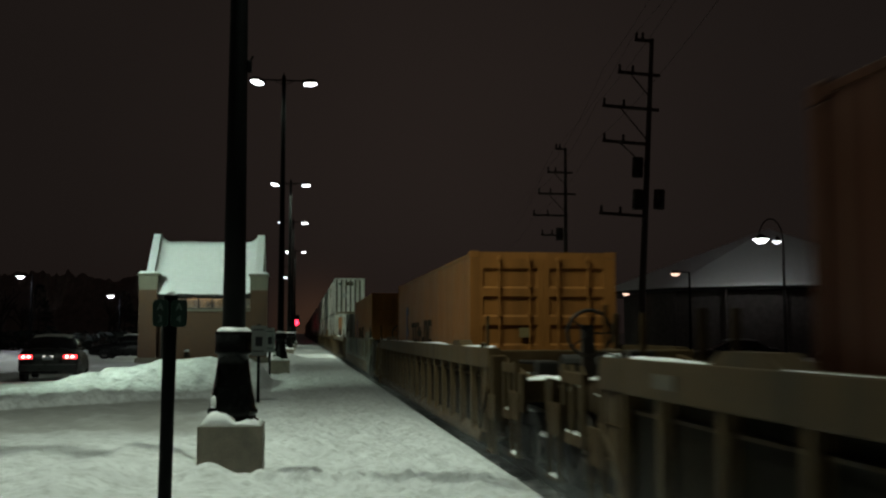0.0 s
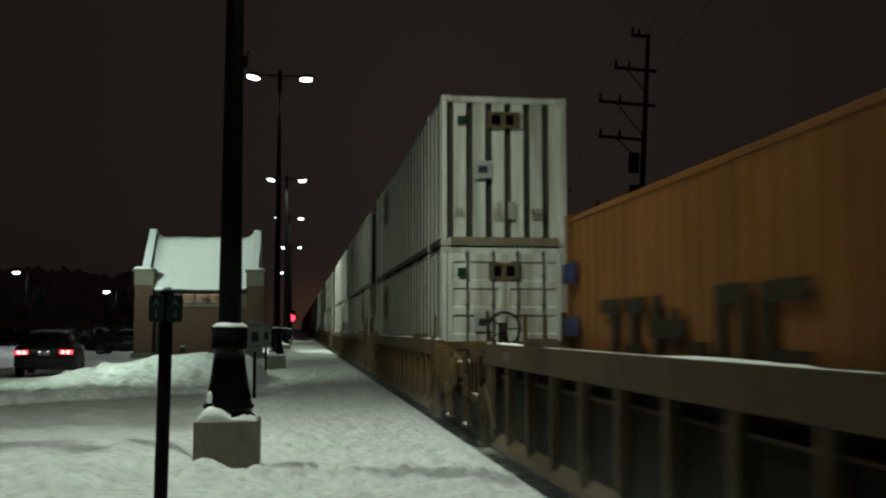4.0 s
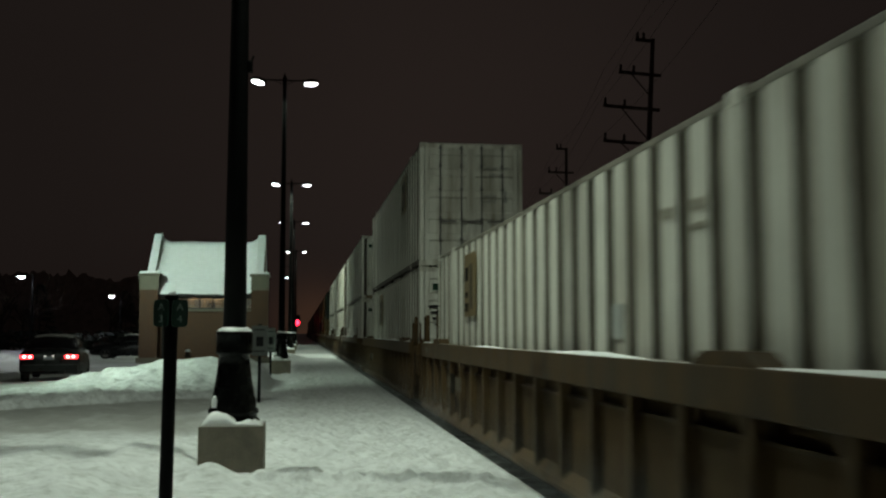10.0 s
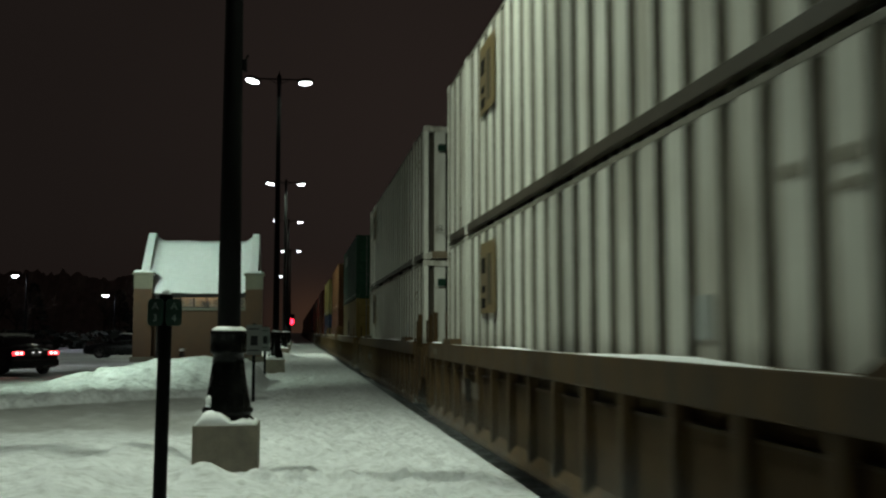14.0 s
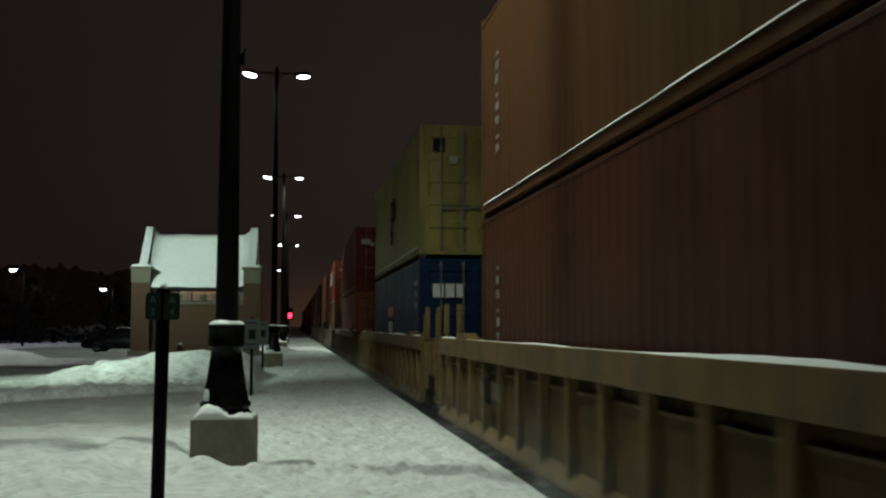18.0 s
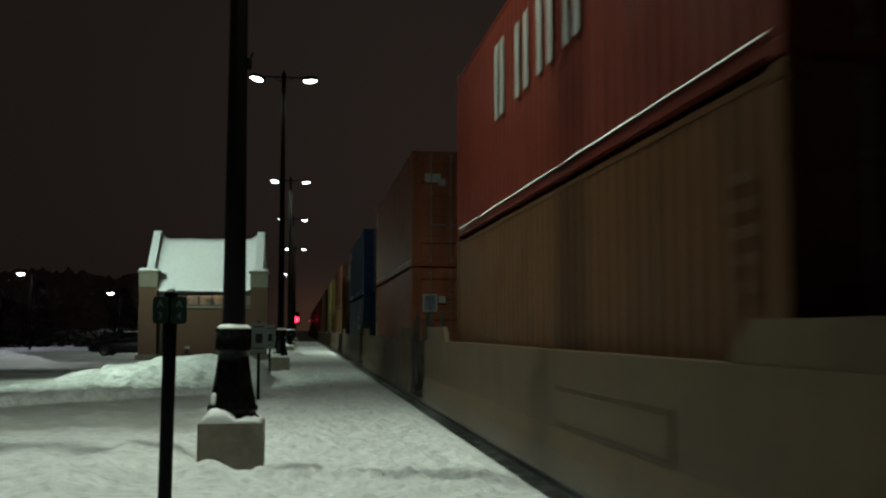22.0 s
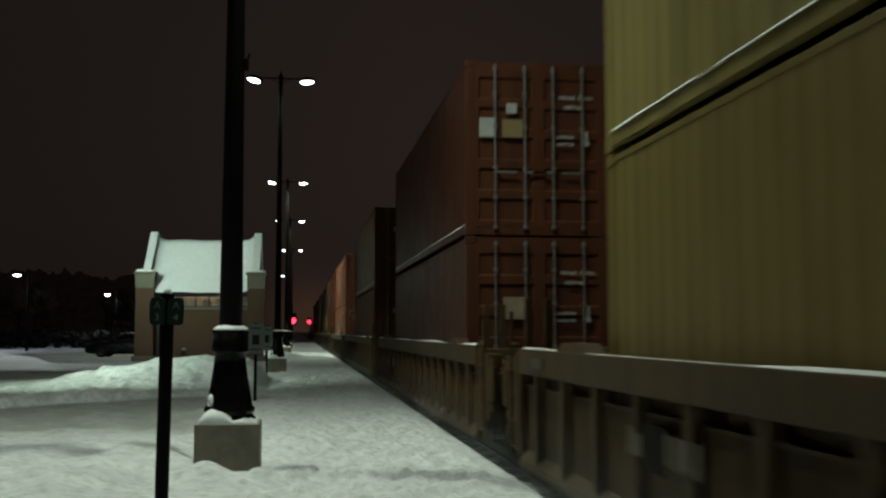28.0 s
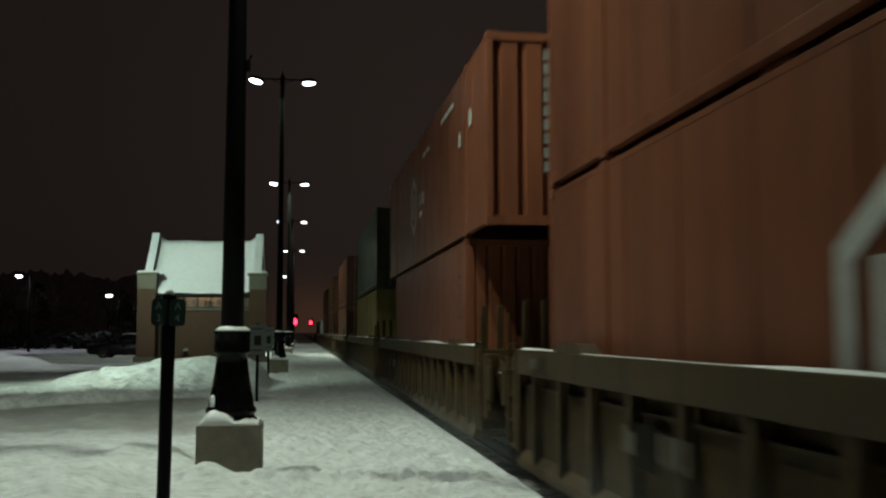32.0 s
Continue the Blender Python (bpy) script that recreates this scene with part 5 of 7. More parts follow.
white_pair(191.3, 10.6, 3.0, low_end="door", high_end="door", scrawl=SCRAWL)
pack_of_three(214.4, 233.8, 253.4, "ribbed", OLD_OCHRE)
white_pair(214.4)
white_pair(233.8, low_end="door")
white_pair(253.4, 13.0, 13.0)
pack_of_three(276.4, 296.1, 315.8)
on_well(276.4, LOW, "mustard", L40, marks=line_mark(), ends=CODE)
on_well(276.4, HIGH, "green", L40, marks=logo(2.2, 2.0, 8.0, 0.5, CHALK), ends=CODE)
on_well(296.1, LOW, "maroon", L40, ends=CODE + DISC, marks=UPRIGHT_CODE)
on_well(296.1, HIGH, "brown", L40, ends=CODE + DISC, marks=UPRIGHT_CODE)
on_well(315.8, LOW, "blue", L40, high=2.84, marks=[("owner_mark", DECAL_RED, 5.7, 1.62, 1.5, 0.26, "orange swoosh"), ("owner_mark", BRIGHT_MARK, 5.95, 1.02, 0.62, 0.46), ("owner_mark", BRIGHT_MARK, 6.78, 1.02, 0.26, 0.46)] + [("code_bar", CHALK, 0.20, 2.26, 0.75, 0.10), ("code_bar", CHALK, 0.42, 2.02, 0.24, 0.11), ("code_bar", CHALK, 0.36, 1.74, 0.36, 0.13)],
        ends=[("owner_mark", BRIGHT_MARK, -0.92, 1.98, 0.24, 0.30), ("owner_mark", BRIGHT_MARK, -0.64, 1.98, 0.20, 0.30), ("owner_mark", BRIGHT_MARK, -0.40, 1.98, 0.16, 0.30)] + CODE)
on_well(315.8, HIGH, "yellow", L40, cones=0.08, marks=line_mark(),
        ends=[("owner_mark", INK, -0.92, 2.28, 0.26, 0.30)] + DISC + CODE)
single(339.3)
on_well(339.3, LOW, "rust", L40, ends=CODE, marks=SIDE_CODE)
on_well(339.3, HIGH, "red", L40, ends=CODE + DISC + [("owner_mark", CHALK, -0.96, 2.10, 0.42, 0.24)], marks=[("owner_mark", CHALK, 10.9, 1.9, 0.55, 0.5)])
pack_of_three(363.0, 382.6, 402.3, "smooth", BUFF)
on_well(363.0, LOW, "brown", L40, ends=CODE + DISC, marks=SIDE_CODE)
on_well(363.0, HIGH, "red", L40, ends=CODE + DISC + [("owner_mark", DECAL, -0.92, 2.18, 0.55, 0.14)],
        marks=[("owner_mark", CHALK, y - 1.1, 1.38, 0.2, h) for y, h in ((9.5, 1.05), (9.1, 1.05), (8.1, 0.95), (7.6, 0.95), (6.9, 0.95), (6.4, 0.95), (5.7, 0.95), (5.3, 0.95))])
DOOR_PANEL = [("owner_panel", PAINTS["pale_grey"], 11.22, 0.35, 0.44, 2.02, "tall narrow white lettered panel"), ("owner_mark", NEAR_BLACK, 11.32, 1.62, 0.26, 0.34, "", -1.243), ("owner_mark", DECAL_BLUE, 11.34, 2.06, 0.22, 0.16, "", -1.243),
              ("lettering_bar", FADED, 11.32, 1.25, 0.22, 0.06, "", -1.243), ("lettering_bar", FADED, 11.32, 1.05, 0.22, 0.06, "", -1.243), ("lettering_bar", FADED, 11.32, 0.85, 0.22, 0.06, "", -1.243)]
on_well(382.6, LOW, "rust", L40, marks=DOOR_PANEL, ends=DISC + CODE[:2] + [("owner_mark", CHALK, -0.95, 1.80, 0.36, 0.44), ("owner_mark", DECAL_BLUE, -0.91, 1.84, 0.28, 0.36)])
on_well(382.6, HIGH, "rust", L40, ends=DISC + CODE[:2] + [("owner_mark", CHALK, -0.90, 2.10, 0.40, 0.22)], marks=[("owner_mark", CHALK, 11.0, 2.05, 0.5, 0.5)])
on_well(402.3, LOW, "teal", L40, "rib", high=2.84, marks=[("owner_mark", CHALK, 2.6, 1.85, 1.6, 0.12), ("owner_mark", CHALK, 3.1, 1.97, 0.12, 0.3), ("owner_mark", CHALK, 3.6, 1.97, 0.12, 0.3),
        ("owner_mark", CHALK, 2.0, 1.30, 0.35, 0.32), ("owner_mark", CHALK, 2.5, 1.30, 0.35, 0.32), ("owner_mark", CHALK, 3.0, 1.30, 0.35, 0.32), ("owner_mark", CHALK, 3.5, 1.30, 0.3, 0.32), ("owner_mark", DECAL_RED, 1.7, 2.1, 0.6, 0.35)])
on_well(402.3, HIGH, "blue", L40, cones=0.08, ends=CODE, marks=[("owner_mark", CHALK, 10.4, 2.25, 0.9, 0.28)])
single(426.1, "smooth", BUFF)
on_well(426.1, LOW, "ochre", L40, "rib")
on_well(426.1, HIGH, "maroon", L40, ends=CODE + DISC)
pack_of_three(450.0, 469.8, 489.9, "ribbed", OLD_OCHRE)
on_well(450.0, LOW, "mustard", L40, marks=line_mark() + SIDE_DARK, ends=CODE)
on_well(450.0, HIGH, "yellow", L40, marks=line_mark(), ends=CODE)
on_well(469.8, LOW, "maroon", L40, ends=CODE + [("owner_mark", RUSTY, -0.62, 1.55, 0.36, 0.36)])
on_well(469.8, HIGH, "maroon", L40, ends=CODE + DISC + [("owner_mark", DECAL, -0.62, 1.62, 0.34, 0.30), ("owner_mark", CHALK, -1.0, 1.62, 0.28, 0.32)])
on_well(489.9, LOW, "brown", L40, ends=CODE + DISC, marks=UPRIGHT_CODE + [(n, FADED, *r) for n, m, *r in SIDE_CODE])
on_well(489.9, HIGH, "brown", L40, ends=CODE + DISC + [("sticker", DECAL, 0.62, 0.95, 0.30, 0.28)], marks=UPRIGHT_CODE)
pack_of_three(514.1, 534.0, 553.6, "ribbed", OLD_OCHRE)
HUB = [("hexagon_mark", BRIGHT_MARK, 9.0, 0.70, 1.15, 1.45, "tall white six-sided outline mark", -1.226), ("code_bar", BRIGHT_MARK, 7.6, 1.28, 1.1, 0.28), ("code_bar", BRIGHT_MARK, 7.9, 1.02, 0.6, 0.14), ("code_bar", BRIGHT_MARK, 6.6, 2.30, 1.2, 0.10), ("code_bar", BRIGHT_MARK, 1.3, 1.75, 0.24, 0.30), ("code_bar", BRIGHT_MARK, 2.4, 1.60, 0.20, 0.26), ("code_bar", BRIGHT_MARK, 3.2, 2.45, 1.6, 0.10)]
HUB_END = [("hexagon_mark", CHALK, -0.82, 1.98, 0.36, 0.42, "white six-sided mark"), ("code_bar", CHALK, -0.15, 2.14, 0.55, 0.12), ("code_bar", CHALK, -0.62, 1.10, 0.28, 0.16), ("corner_mark", CHALK, -1.02, 2.52, 0.34, 0.05), ("corner_mark", CHALK, -1.02, 2.24, 0.05, 0.28),
           ("corner_mark", CHALK, 0.68, 2.52, 0.34, 0.05), ("corner_mark", CHALK, 0.97, 2.24, 0.05, 0.28)]
on_well(514.1, LOW, "rust", L53, "door", marks=HUB, ends=HUB_END, plain=True)
on_well(514.1, HIGH, "rust", L53, "rib", marks=HUB, snow=False, ends=[("code_bar", CHALK, -0.05, 1.95, 0.42, 0.14), ("label_plate", DIM_CHALK, 0.02, 1.00, 0.34, 0.22, "small pale label"), ("code_bar", CHALK, -0.30, 0.62, 0.24, 0.10)], plain=True)
on_well(534.0, LOW, "rust", L40, "rib", marks=SIDE_CODE)
on_well(534.0, HIGH, "rust", L53, "rib", marks=HUB, snow=False, ends=[("code_bar", CHALK, -0.36, 2.48 - 0.21 * k, 0.14, 0.15) for k in range(9)], plain=True)
on_well(553.6, LOW, "yellow", L40)
on_well(553.6, HIGH, "olive", L40)
for k, tone in enumerate(("brown", "maroon", "brown", "pale_grey", "maroon")):
    single(577.2 + 23.3 * k)
    on_well(577.2 + 23.3 * k, LOW, tone, L40)
    if k < 3:
        on_well(577.2 + 23.3 * k, HIGH, ("maroon", "brown", "brown")[k], L40)

# ---- the brick shelter beside the platform ----
BRICK = material("brick", (0.088, 0.048, 0.026), 0.85, vary=0.16, scale=2.5, grain=18, bump=0.5, dirt=(0.07, 0.045, 0.028), dirt_amount=0.5, dirt_scale=2)
STONE = material("cast_stone", (0.145, 0.135, 0.10), 0.8, vary=0.12, scale=4, bump=0.3)
GLASS = material("window_glass", (0.85, 0.85, 0.82), 0.08, vary=0.0, bump=0.0)
GLASS.node_tree.nodes["Principled BSDF"].inputs["Transmission Weight"].default_value = 0.95
TRIM = material("dark_trim", (0.018, 0.016, 0.015), 0.5, vary=0.2, bump=0.1)
INSIDE = material("interior_plaster", (0.50, 0.38, 0.25), 0.8, vary=0.25, scale=1.6, bump=0.1)
SIGN_GREEN = material("sign_green", (0.003, 0.026, 0.017), 0.4, vary=0.1, bump=0.0)


def shelter():
    ob = thing("station_shelter", pose(0, 54, 0), "small brick station shelter with snow-covered gable roof", "building")
    x0, x1 = -8.25, -1.75
    for side, a, b in (("left", x0, x0 + 0.92), ("right", x1 - 0.86, x1)):
        bm = bmesh.new()
        box(bm, a, b, -0.15, 0.45, -0.1, 3.78, 0.01)
        part("pier", bm, BRICK, ob, "square brick corner pier")
        bm = bmesh.new()
        box(bm, a - 0.02, b + 0.02, -0.17, 0.47, 3.78, 4.50, 0.01)
        part("pier_block", bm, STONE, ob, "pale cast-stone pier block")
        bm = bmesh.new()
        box(bm, a - 0.10, b + 0.10, -0.26, 0.55, 4.50, 4.62, 0.03)
        part("pier_cap", bm, STONE, ob)
        part("cap_snow", snow_blob((b - a) / 2 + 0.07, 0.38, 0.13, a, 18), SNOW_CAP, ob, "snow on the pier cap", pose((a + b) / 2, 0.145, 4.62), True)
        bm = bmesh.new()
        box(bm, a - 0.12, b + 0.12, -0.26, 1.0, -0.1, 0.30, 0.02)
        part("plinth", bm, STONE, ob)
        g0, g1 = (a + 0.31, a + 0.60) if side == "left" else (b - 0.62, b - 0.32)
        bm = bmesh.new()
        prism(bm, [(0.3, 0.0), (0.3, 4.3), (3.0, 6.75), (3.4, 6.75), (6.1, 4.3), (6.1, 0.0)], "x", g0, g1)
        part("gable_wall", bm, BRICK, ob, "brick gable wall with raised parapet")
        bm = bmesh.new()
        prism(bm, [(0.25, 4.30), (0.15, 4.42), (2.95, 6.97), (3.45, 6.97), (6.25, 4.42), (6.15, 4.30), (3.4, 6.76), (3.0, 6.76)], "x", g0 - 0.05, g1 + 0.05)
        part("parapet_snow", bm, SNOW_CAP, ob, "snow along the parapet")
    bm = bmesh.new()
    box(bm, x0 + 0.9, x1 - 0.84, 0.20, 0.45, -0.1, 2.68)
    part("front_wall", bm, BRICK, ob, "tan brick front wall")
    bm = bmesh.new()
    box(bm, x0 + 0.93, x1 - 0.87, 0.08, 0.50, 2.68, 2.82, 0.015)
    part("sill", bm, STONE, ob, "pale stone sill dusted with snow")
    bm = bmesh.new()
    box(bm, x0 + 0.9, x1 - 0.9, 0.18, 0.46, 3.40, 3.58)
    part("lintel", bm, TRIM, ob)
    n = 7
    wx = np.linspace(x0 + 0.93, x1 - 0.87, n + 1)
    for a, b in zip(wx, wx[1:]):
        w = new("window")
        w.parent = ob
        w.matrix_basis = pose(a, 0.30, 2.82)
        bm = bmesh.new()
        box(bm, 0, 0.07, -0.04, 0.04, 0, 0.58)
        box(bm, 0, b - a, -0.04, 0.04, 0.53, 0.58)
        box(bm, 0, b - a, -0.035, 0.035, 0, 0.05)
        part("window_frame", bm, TRIM, w)
        bm = bmesh.new()
        box(bm, 0.07, b - a, -0.004, 0.004, 0.05, 0.53)
        pane = part("pane", bm, GLASS, w)
        pane.visible_shadow = False
    bm = bmesh.new()
    prism(bm, [(-0.02, 3.62), (3.2, 6.48), (6.42, 3.62), (6.42, 3.74), (3.2, 6.62), (-0.02, 3.74)], "x", x0 + 0.66, x1 - 0.68)
    part("roof", bm, TRIM, ob, "dark roof deck and eaves", pose(0, 0, -0.15))
    bm = bmesh.new()
    nx, ny = 40, 24
    grid = []
    for i in range(nx + 1):
        col = []
        for j in range(ny + 1):
            x, q = x0 + 0.66 + (x1 - x0 - 1.34) * i / nx, j / ny
            y = -0.08 + 6.56 * q
            z = 3.78 + (min(y, 6.4 - y) + 0.08) * 0.885 + 0.04 * noise.noise((x * 0.9, y * 0.9, 4)) - (0.12 if j in (0, ny) else 0)
            z += 0.24 * (math.exp(-((x - x0 - 0.66) / 0.22) ** 2) + math.exp(-((x1 - 0.68 - x) / 0.22) ** 2))
            col.append(bm.verts.new((x, y, z + 0.06)))
        grid.append(col)
    for i in range(nx):
        for j in range(ny):
            bm.faces.new((grid[i][j], grid[i + 1][j], grid[i + 1][j + 1], grid[i][j + 1]))
    part("roof_snow", bm, SNOW_CAP, ob, "smooth thick snow on the roof", pose(0, 0, -0.16), smooth=True)
    bm = bmesh.new()
    box(bm, x0 + 0.9, x1 - 0.9, 5.9, 6.1, -0.1, 3.6)
    box(bm, x0 + 0.95, x1 - 0.95, 0.5, 5.9, -0.1, 0.02)
    part("rear_wall", bm, INSIDE, ob, "warm interior wall")
    for k, (a, w, h, tone) in enumerate(((-6.9, 0.5, 0.42, DECAL), (-6.1, 0.34, 0.5, CHALK), (-5.4, 0.5, 0.36, TRIM), (-4.7, 0.6, 0.5, DECAL), (-3.9, 0.3, 0.42, TRIM), (-3.4, 0.5, 0.5, CHALK))):
        bm = bmesh.new()
        box(bm, a, a + w, 5.84, 5.89, 2.98, 2.98 + h)
        part("wall_poster", bm, tone, ob, "poster on the inside wall")
    bm = bmesh.new()
    rod(bm, (x0 + 1.16, 0.10, 0.1), (x0 + 1.16, 0.10, 3.5), 0.05)
    part("downspout", bm, TRIM, ob)
    bm = bmesh.new()
    box(bm, -6.4, -3.6, 5.3, 5.5, 3.52, 3.58)
    part("ceiling_lamp", bm, glowing("warm_tube", (1.0, 0.62, 0.30), 1.4), ob, "warm ceiling lamp inside")


shelter()
glow = bpy.data.lights.new("shelter_light", "POINT")
glow.energy, glow.color, glow.shadow_soft_size = 32.0, (1.0, 0.62, 0.30), 0.3
new("shelter_light", glow).matrix_world = pose(-5.0, 56.6, 1.6)

# hydrant heads and stand-pipes poking out of the bank
for x, y, h in ((-4.95, 40.0, 0.70), (-4.30, 40.0, 0.84)):
    bm = bmesh.new()
    rod(bm, (0, 0, -0.2), (0, 0, h), 0.05)
    rod(bm, (-0.10, 0, h - 0.15), (0.12, 0, h - 0.15), 0.05)
    pipe = tagged(part("standpipe", bm, STEEL_DARK, None, "", pose(x, y, 0)), "dark iron standpipe capped with snow", "standpipe", "standpipes")
    part("pipe_snow", snow_blob(0.10, 0.10, 0.09, x, 12), SNOW_CAP, pipe, "cap of snow", pose(0, 0, h), True)


# ---- signs ----
def lettering(text, size, mat, parent, at):
    curve = bpy.data.curves.new("letter", "FONT")
    curve.body, curve.size, curve.align_x, curve.align_y, curve.extrude = text, size, "CENTER", "CENTER", 0.001
    tmp = bpy.data.objects.new("letter", curve)
    scene.collection.objects.link(tmp)
    me = bpy.data.meshes.new_from_object(tmp.evaluated_get(bpy.context.evaluated_depsgraph_get()))
    bpy.data.objects.remove(tmp)
    me.materials.clear()
    return put("letter", me, mat, parent, at)


DIM_WHITE = material("worn_white_letter", (0.20, 0.24, 0.22), 0.6, vary=0.2, bump=0.0)


def parking_sign():
    ob = thing("aisle_sign", pose(-0.93, 7.4, 0, 0, 0.6, 0), "dark green car park sign on a black snow-topped post", "sign")
    bm = bmesh.new()
    lathe(bm, [(0.047, -0.1), (0.047, 1.80), (0.042, 1.815), (0.02, 1.825)], 18)
    part("post", bm, BLACK_PAINT, ob, smooth=True)
    part("post_snow", snow_blob(0.030, 0.030, 0.036, 2.0, 14), SNOW_CAP, ob, "tuft of snow", pose(0, 0, 1.815), True)
    for sx, number, turn in ((-1, "3", -14), (1, "4", 14)):
        bm = bmesh.new()
        verts = box(bm, -0.055, 0.055, -0.008, 0.008, -0.095, 0.095)
        edges = [e for e in bm.edges if abs(e.verts[0].co.y - e.verts[1].co.y) > 0.01]
        bmesh.ops.bevel(bm, geom=edges, offset=0.028, segments=4, profile=0.5, affect="EDGES")
        plate_ob = part("sign_panel", bm, SIGN_GREEN, ob, "green panel with white letters", pose(sx * 0.062, -0.052, 1.69, 0, 0, turn))
        lettering("A", 0.072, DIM_WHITE, plate_ob, pose(0, -0.0105, 0.042, 90))
        lettering(number, 0.072, DIM_WHITE, plate_ob, pose(0, -0.0105, -0.042, 90))


parking_sign()


def notice(x, y, w, h, turn):
    ob = thing("notice_sign", pose(x, y, 0, 0, 0, turn), "pale notice panel on a dark steel post in the snow", "sign", "notice signs")
    bm = bmesh.new()
    box(bm, -0.035, 0.035, -0.035, 0.035, -0.1, 1.75, 0.006)
    part("post", bm, BLACK_PAINT, ob)
    bm = bmesh.new()
    box(bm, -w / 2, w / 2, -0.06, -0.036, 1.72 - h, 1.72, 0.006)
    panel = part("panel", bm, PALE, ob, "pale grey panel")
    bm = bmesh.new()
    box(bm, -w * 0.22, w * 0.22, -0.066, -0.060, 1.72 - h * 0.68, 1.72 - h * 0.36)
    part("pictogram", bm, INK, panel, "dark blue square")
    for k in (0.14, 0.84):
        bm = bmesh.new()
        box(bm, -w * 0.36, w * 0.30, -0.065, -0.060, 1.72 - h * k - 0.012, 1.72 - h * k + 0.012)
        part("text_bar", bm, INK, panel)


PALE = material("pale_panel", (0.062, 0.068, 0.064), 0.5, vary=0.12, scale=4, bump=0.05)
notice(-0.93, 23.3, 0.36, 0.68, 4)
notice(-1.02, 34.6, 0.32, 0.80, 8)


# ---- railway signals ----
def signal(x, y, z, r):
    ob = thing("railway_signal", pose(x, y, RAIL_Z), "railway signal mast showing a red light", "signal", "railway signals")
    bm = bmesh.new()
    rod(bm, (0, 0, -0.2), (0, 0, z + 1.2), 0.09)
    part("mast", bm, STEEL_DARK, ob)
    bm = bmesh.new()
    box(bm, -r * 1.2, r * 1.2, -0.2, -0.1, z - r * 1.3, z + r * 2.6, 0.05)
    part("backboard", bm, BLACK_PAINT, ob)
    # lens drawn oversized, so the light's bloom is put into its shape
    bm = bmesh.new()
    rod(bm, (0, -0.30, z), (0, -0.2, z), r, sides=20)
    part("red_lens", bm, SIGNAL_RED, ob, "glowing red lens")
    bm = bmesh.new()
    lathe(bm, [(r * 1.06, 0), (r * 1.06, 0.5)], 20, cap=False)
    bmesh.ops.delete(bm, geom=[v for v in bm.verts if v.co.y > r * 0.5], context="VERTS")
    part("hood", bm, BLACK_PAINT, ob, "", pose(0, -0.2, z, 90, 0, 0))


signal(-1.0, 205, 3.85, 0.58)
signal(6.1, 560, 7.0, 0.85)

# ---- motor cars ----
CAR_PAINT = material("black_car_paint", (0.006, 0.006, 0.007), 0.3, vary=0.25, scale=5, bump=0.02, dirt=(0.03, 0.03, 0.03), dirt_amount=0.35, dirt_scale=3, gloss=0.25)
CAR_GLASS = material("car_glass", (0.006, 0.006, 0.008), 0.06, vary=0.1, bump=0.0)
TYRE = material("tyre_rubber", (0.018, 0.018, 0.018), 0.85, vary=0.3, bump=0.3)
TAIL = glowing("tail_light_red", (1.0, 0.03, 0.04), 5.0)
TAIL_HOT = glowing("tail_light_core", (1.0, 0.34, 0.32), 11.0)


def loft(bm, sections):
    """Joins rings of points; each ring has the same count."""
    rings = [[bm.verts.new(p) for p in s] for s in sections]
    n = len(rings[0])
    for a, b in zip(rings, rings[1:]):
        for i in range(n):
            bm.faces.new((a[i], a[(i + 1) % n], b[(i + 1) % n], b[i]))
    bm.faces.new(rings[0][::-1])
    bm.faces.new(rings[-1])


def car_ring(y, half, z0, z1, crown=0.03):
    r = 0.12
    return [(-half * 0.93, y, z0), (-half, y, z0 + r), (-half, y, (z0 + z1) / 2), (-half * 0.985, y, z1 - r), (-half * 0.88, y, z1 - 0.02), (-half * 0.4, y, z1 + crown),
            (half * 0.4, y, z1 + crown), (half * 0.88, y, z1 - 0.02), (half * 0.985, y, z1 - r), (half, y, (z0 + z1) / 2), (half, y, z0 + r), (half * 0.93, y, z0)]


def cabin_ring(y, half, z0, z1, top):
    return [(-half, y, z0), (-half * 0.96, y, (z0 + z1) / 2), (-top, y, z1), (-top * 0.5, y, z1 + 0.03), (top * 0.5, y, z1 + 0.03), (top, y, z1), (half * 0.96, y, (z0 + z1) / 2), (half, y, z0)]


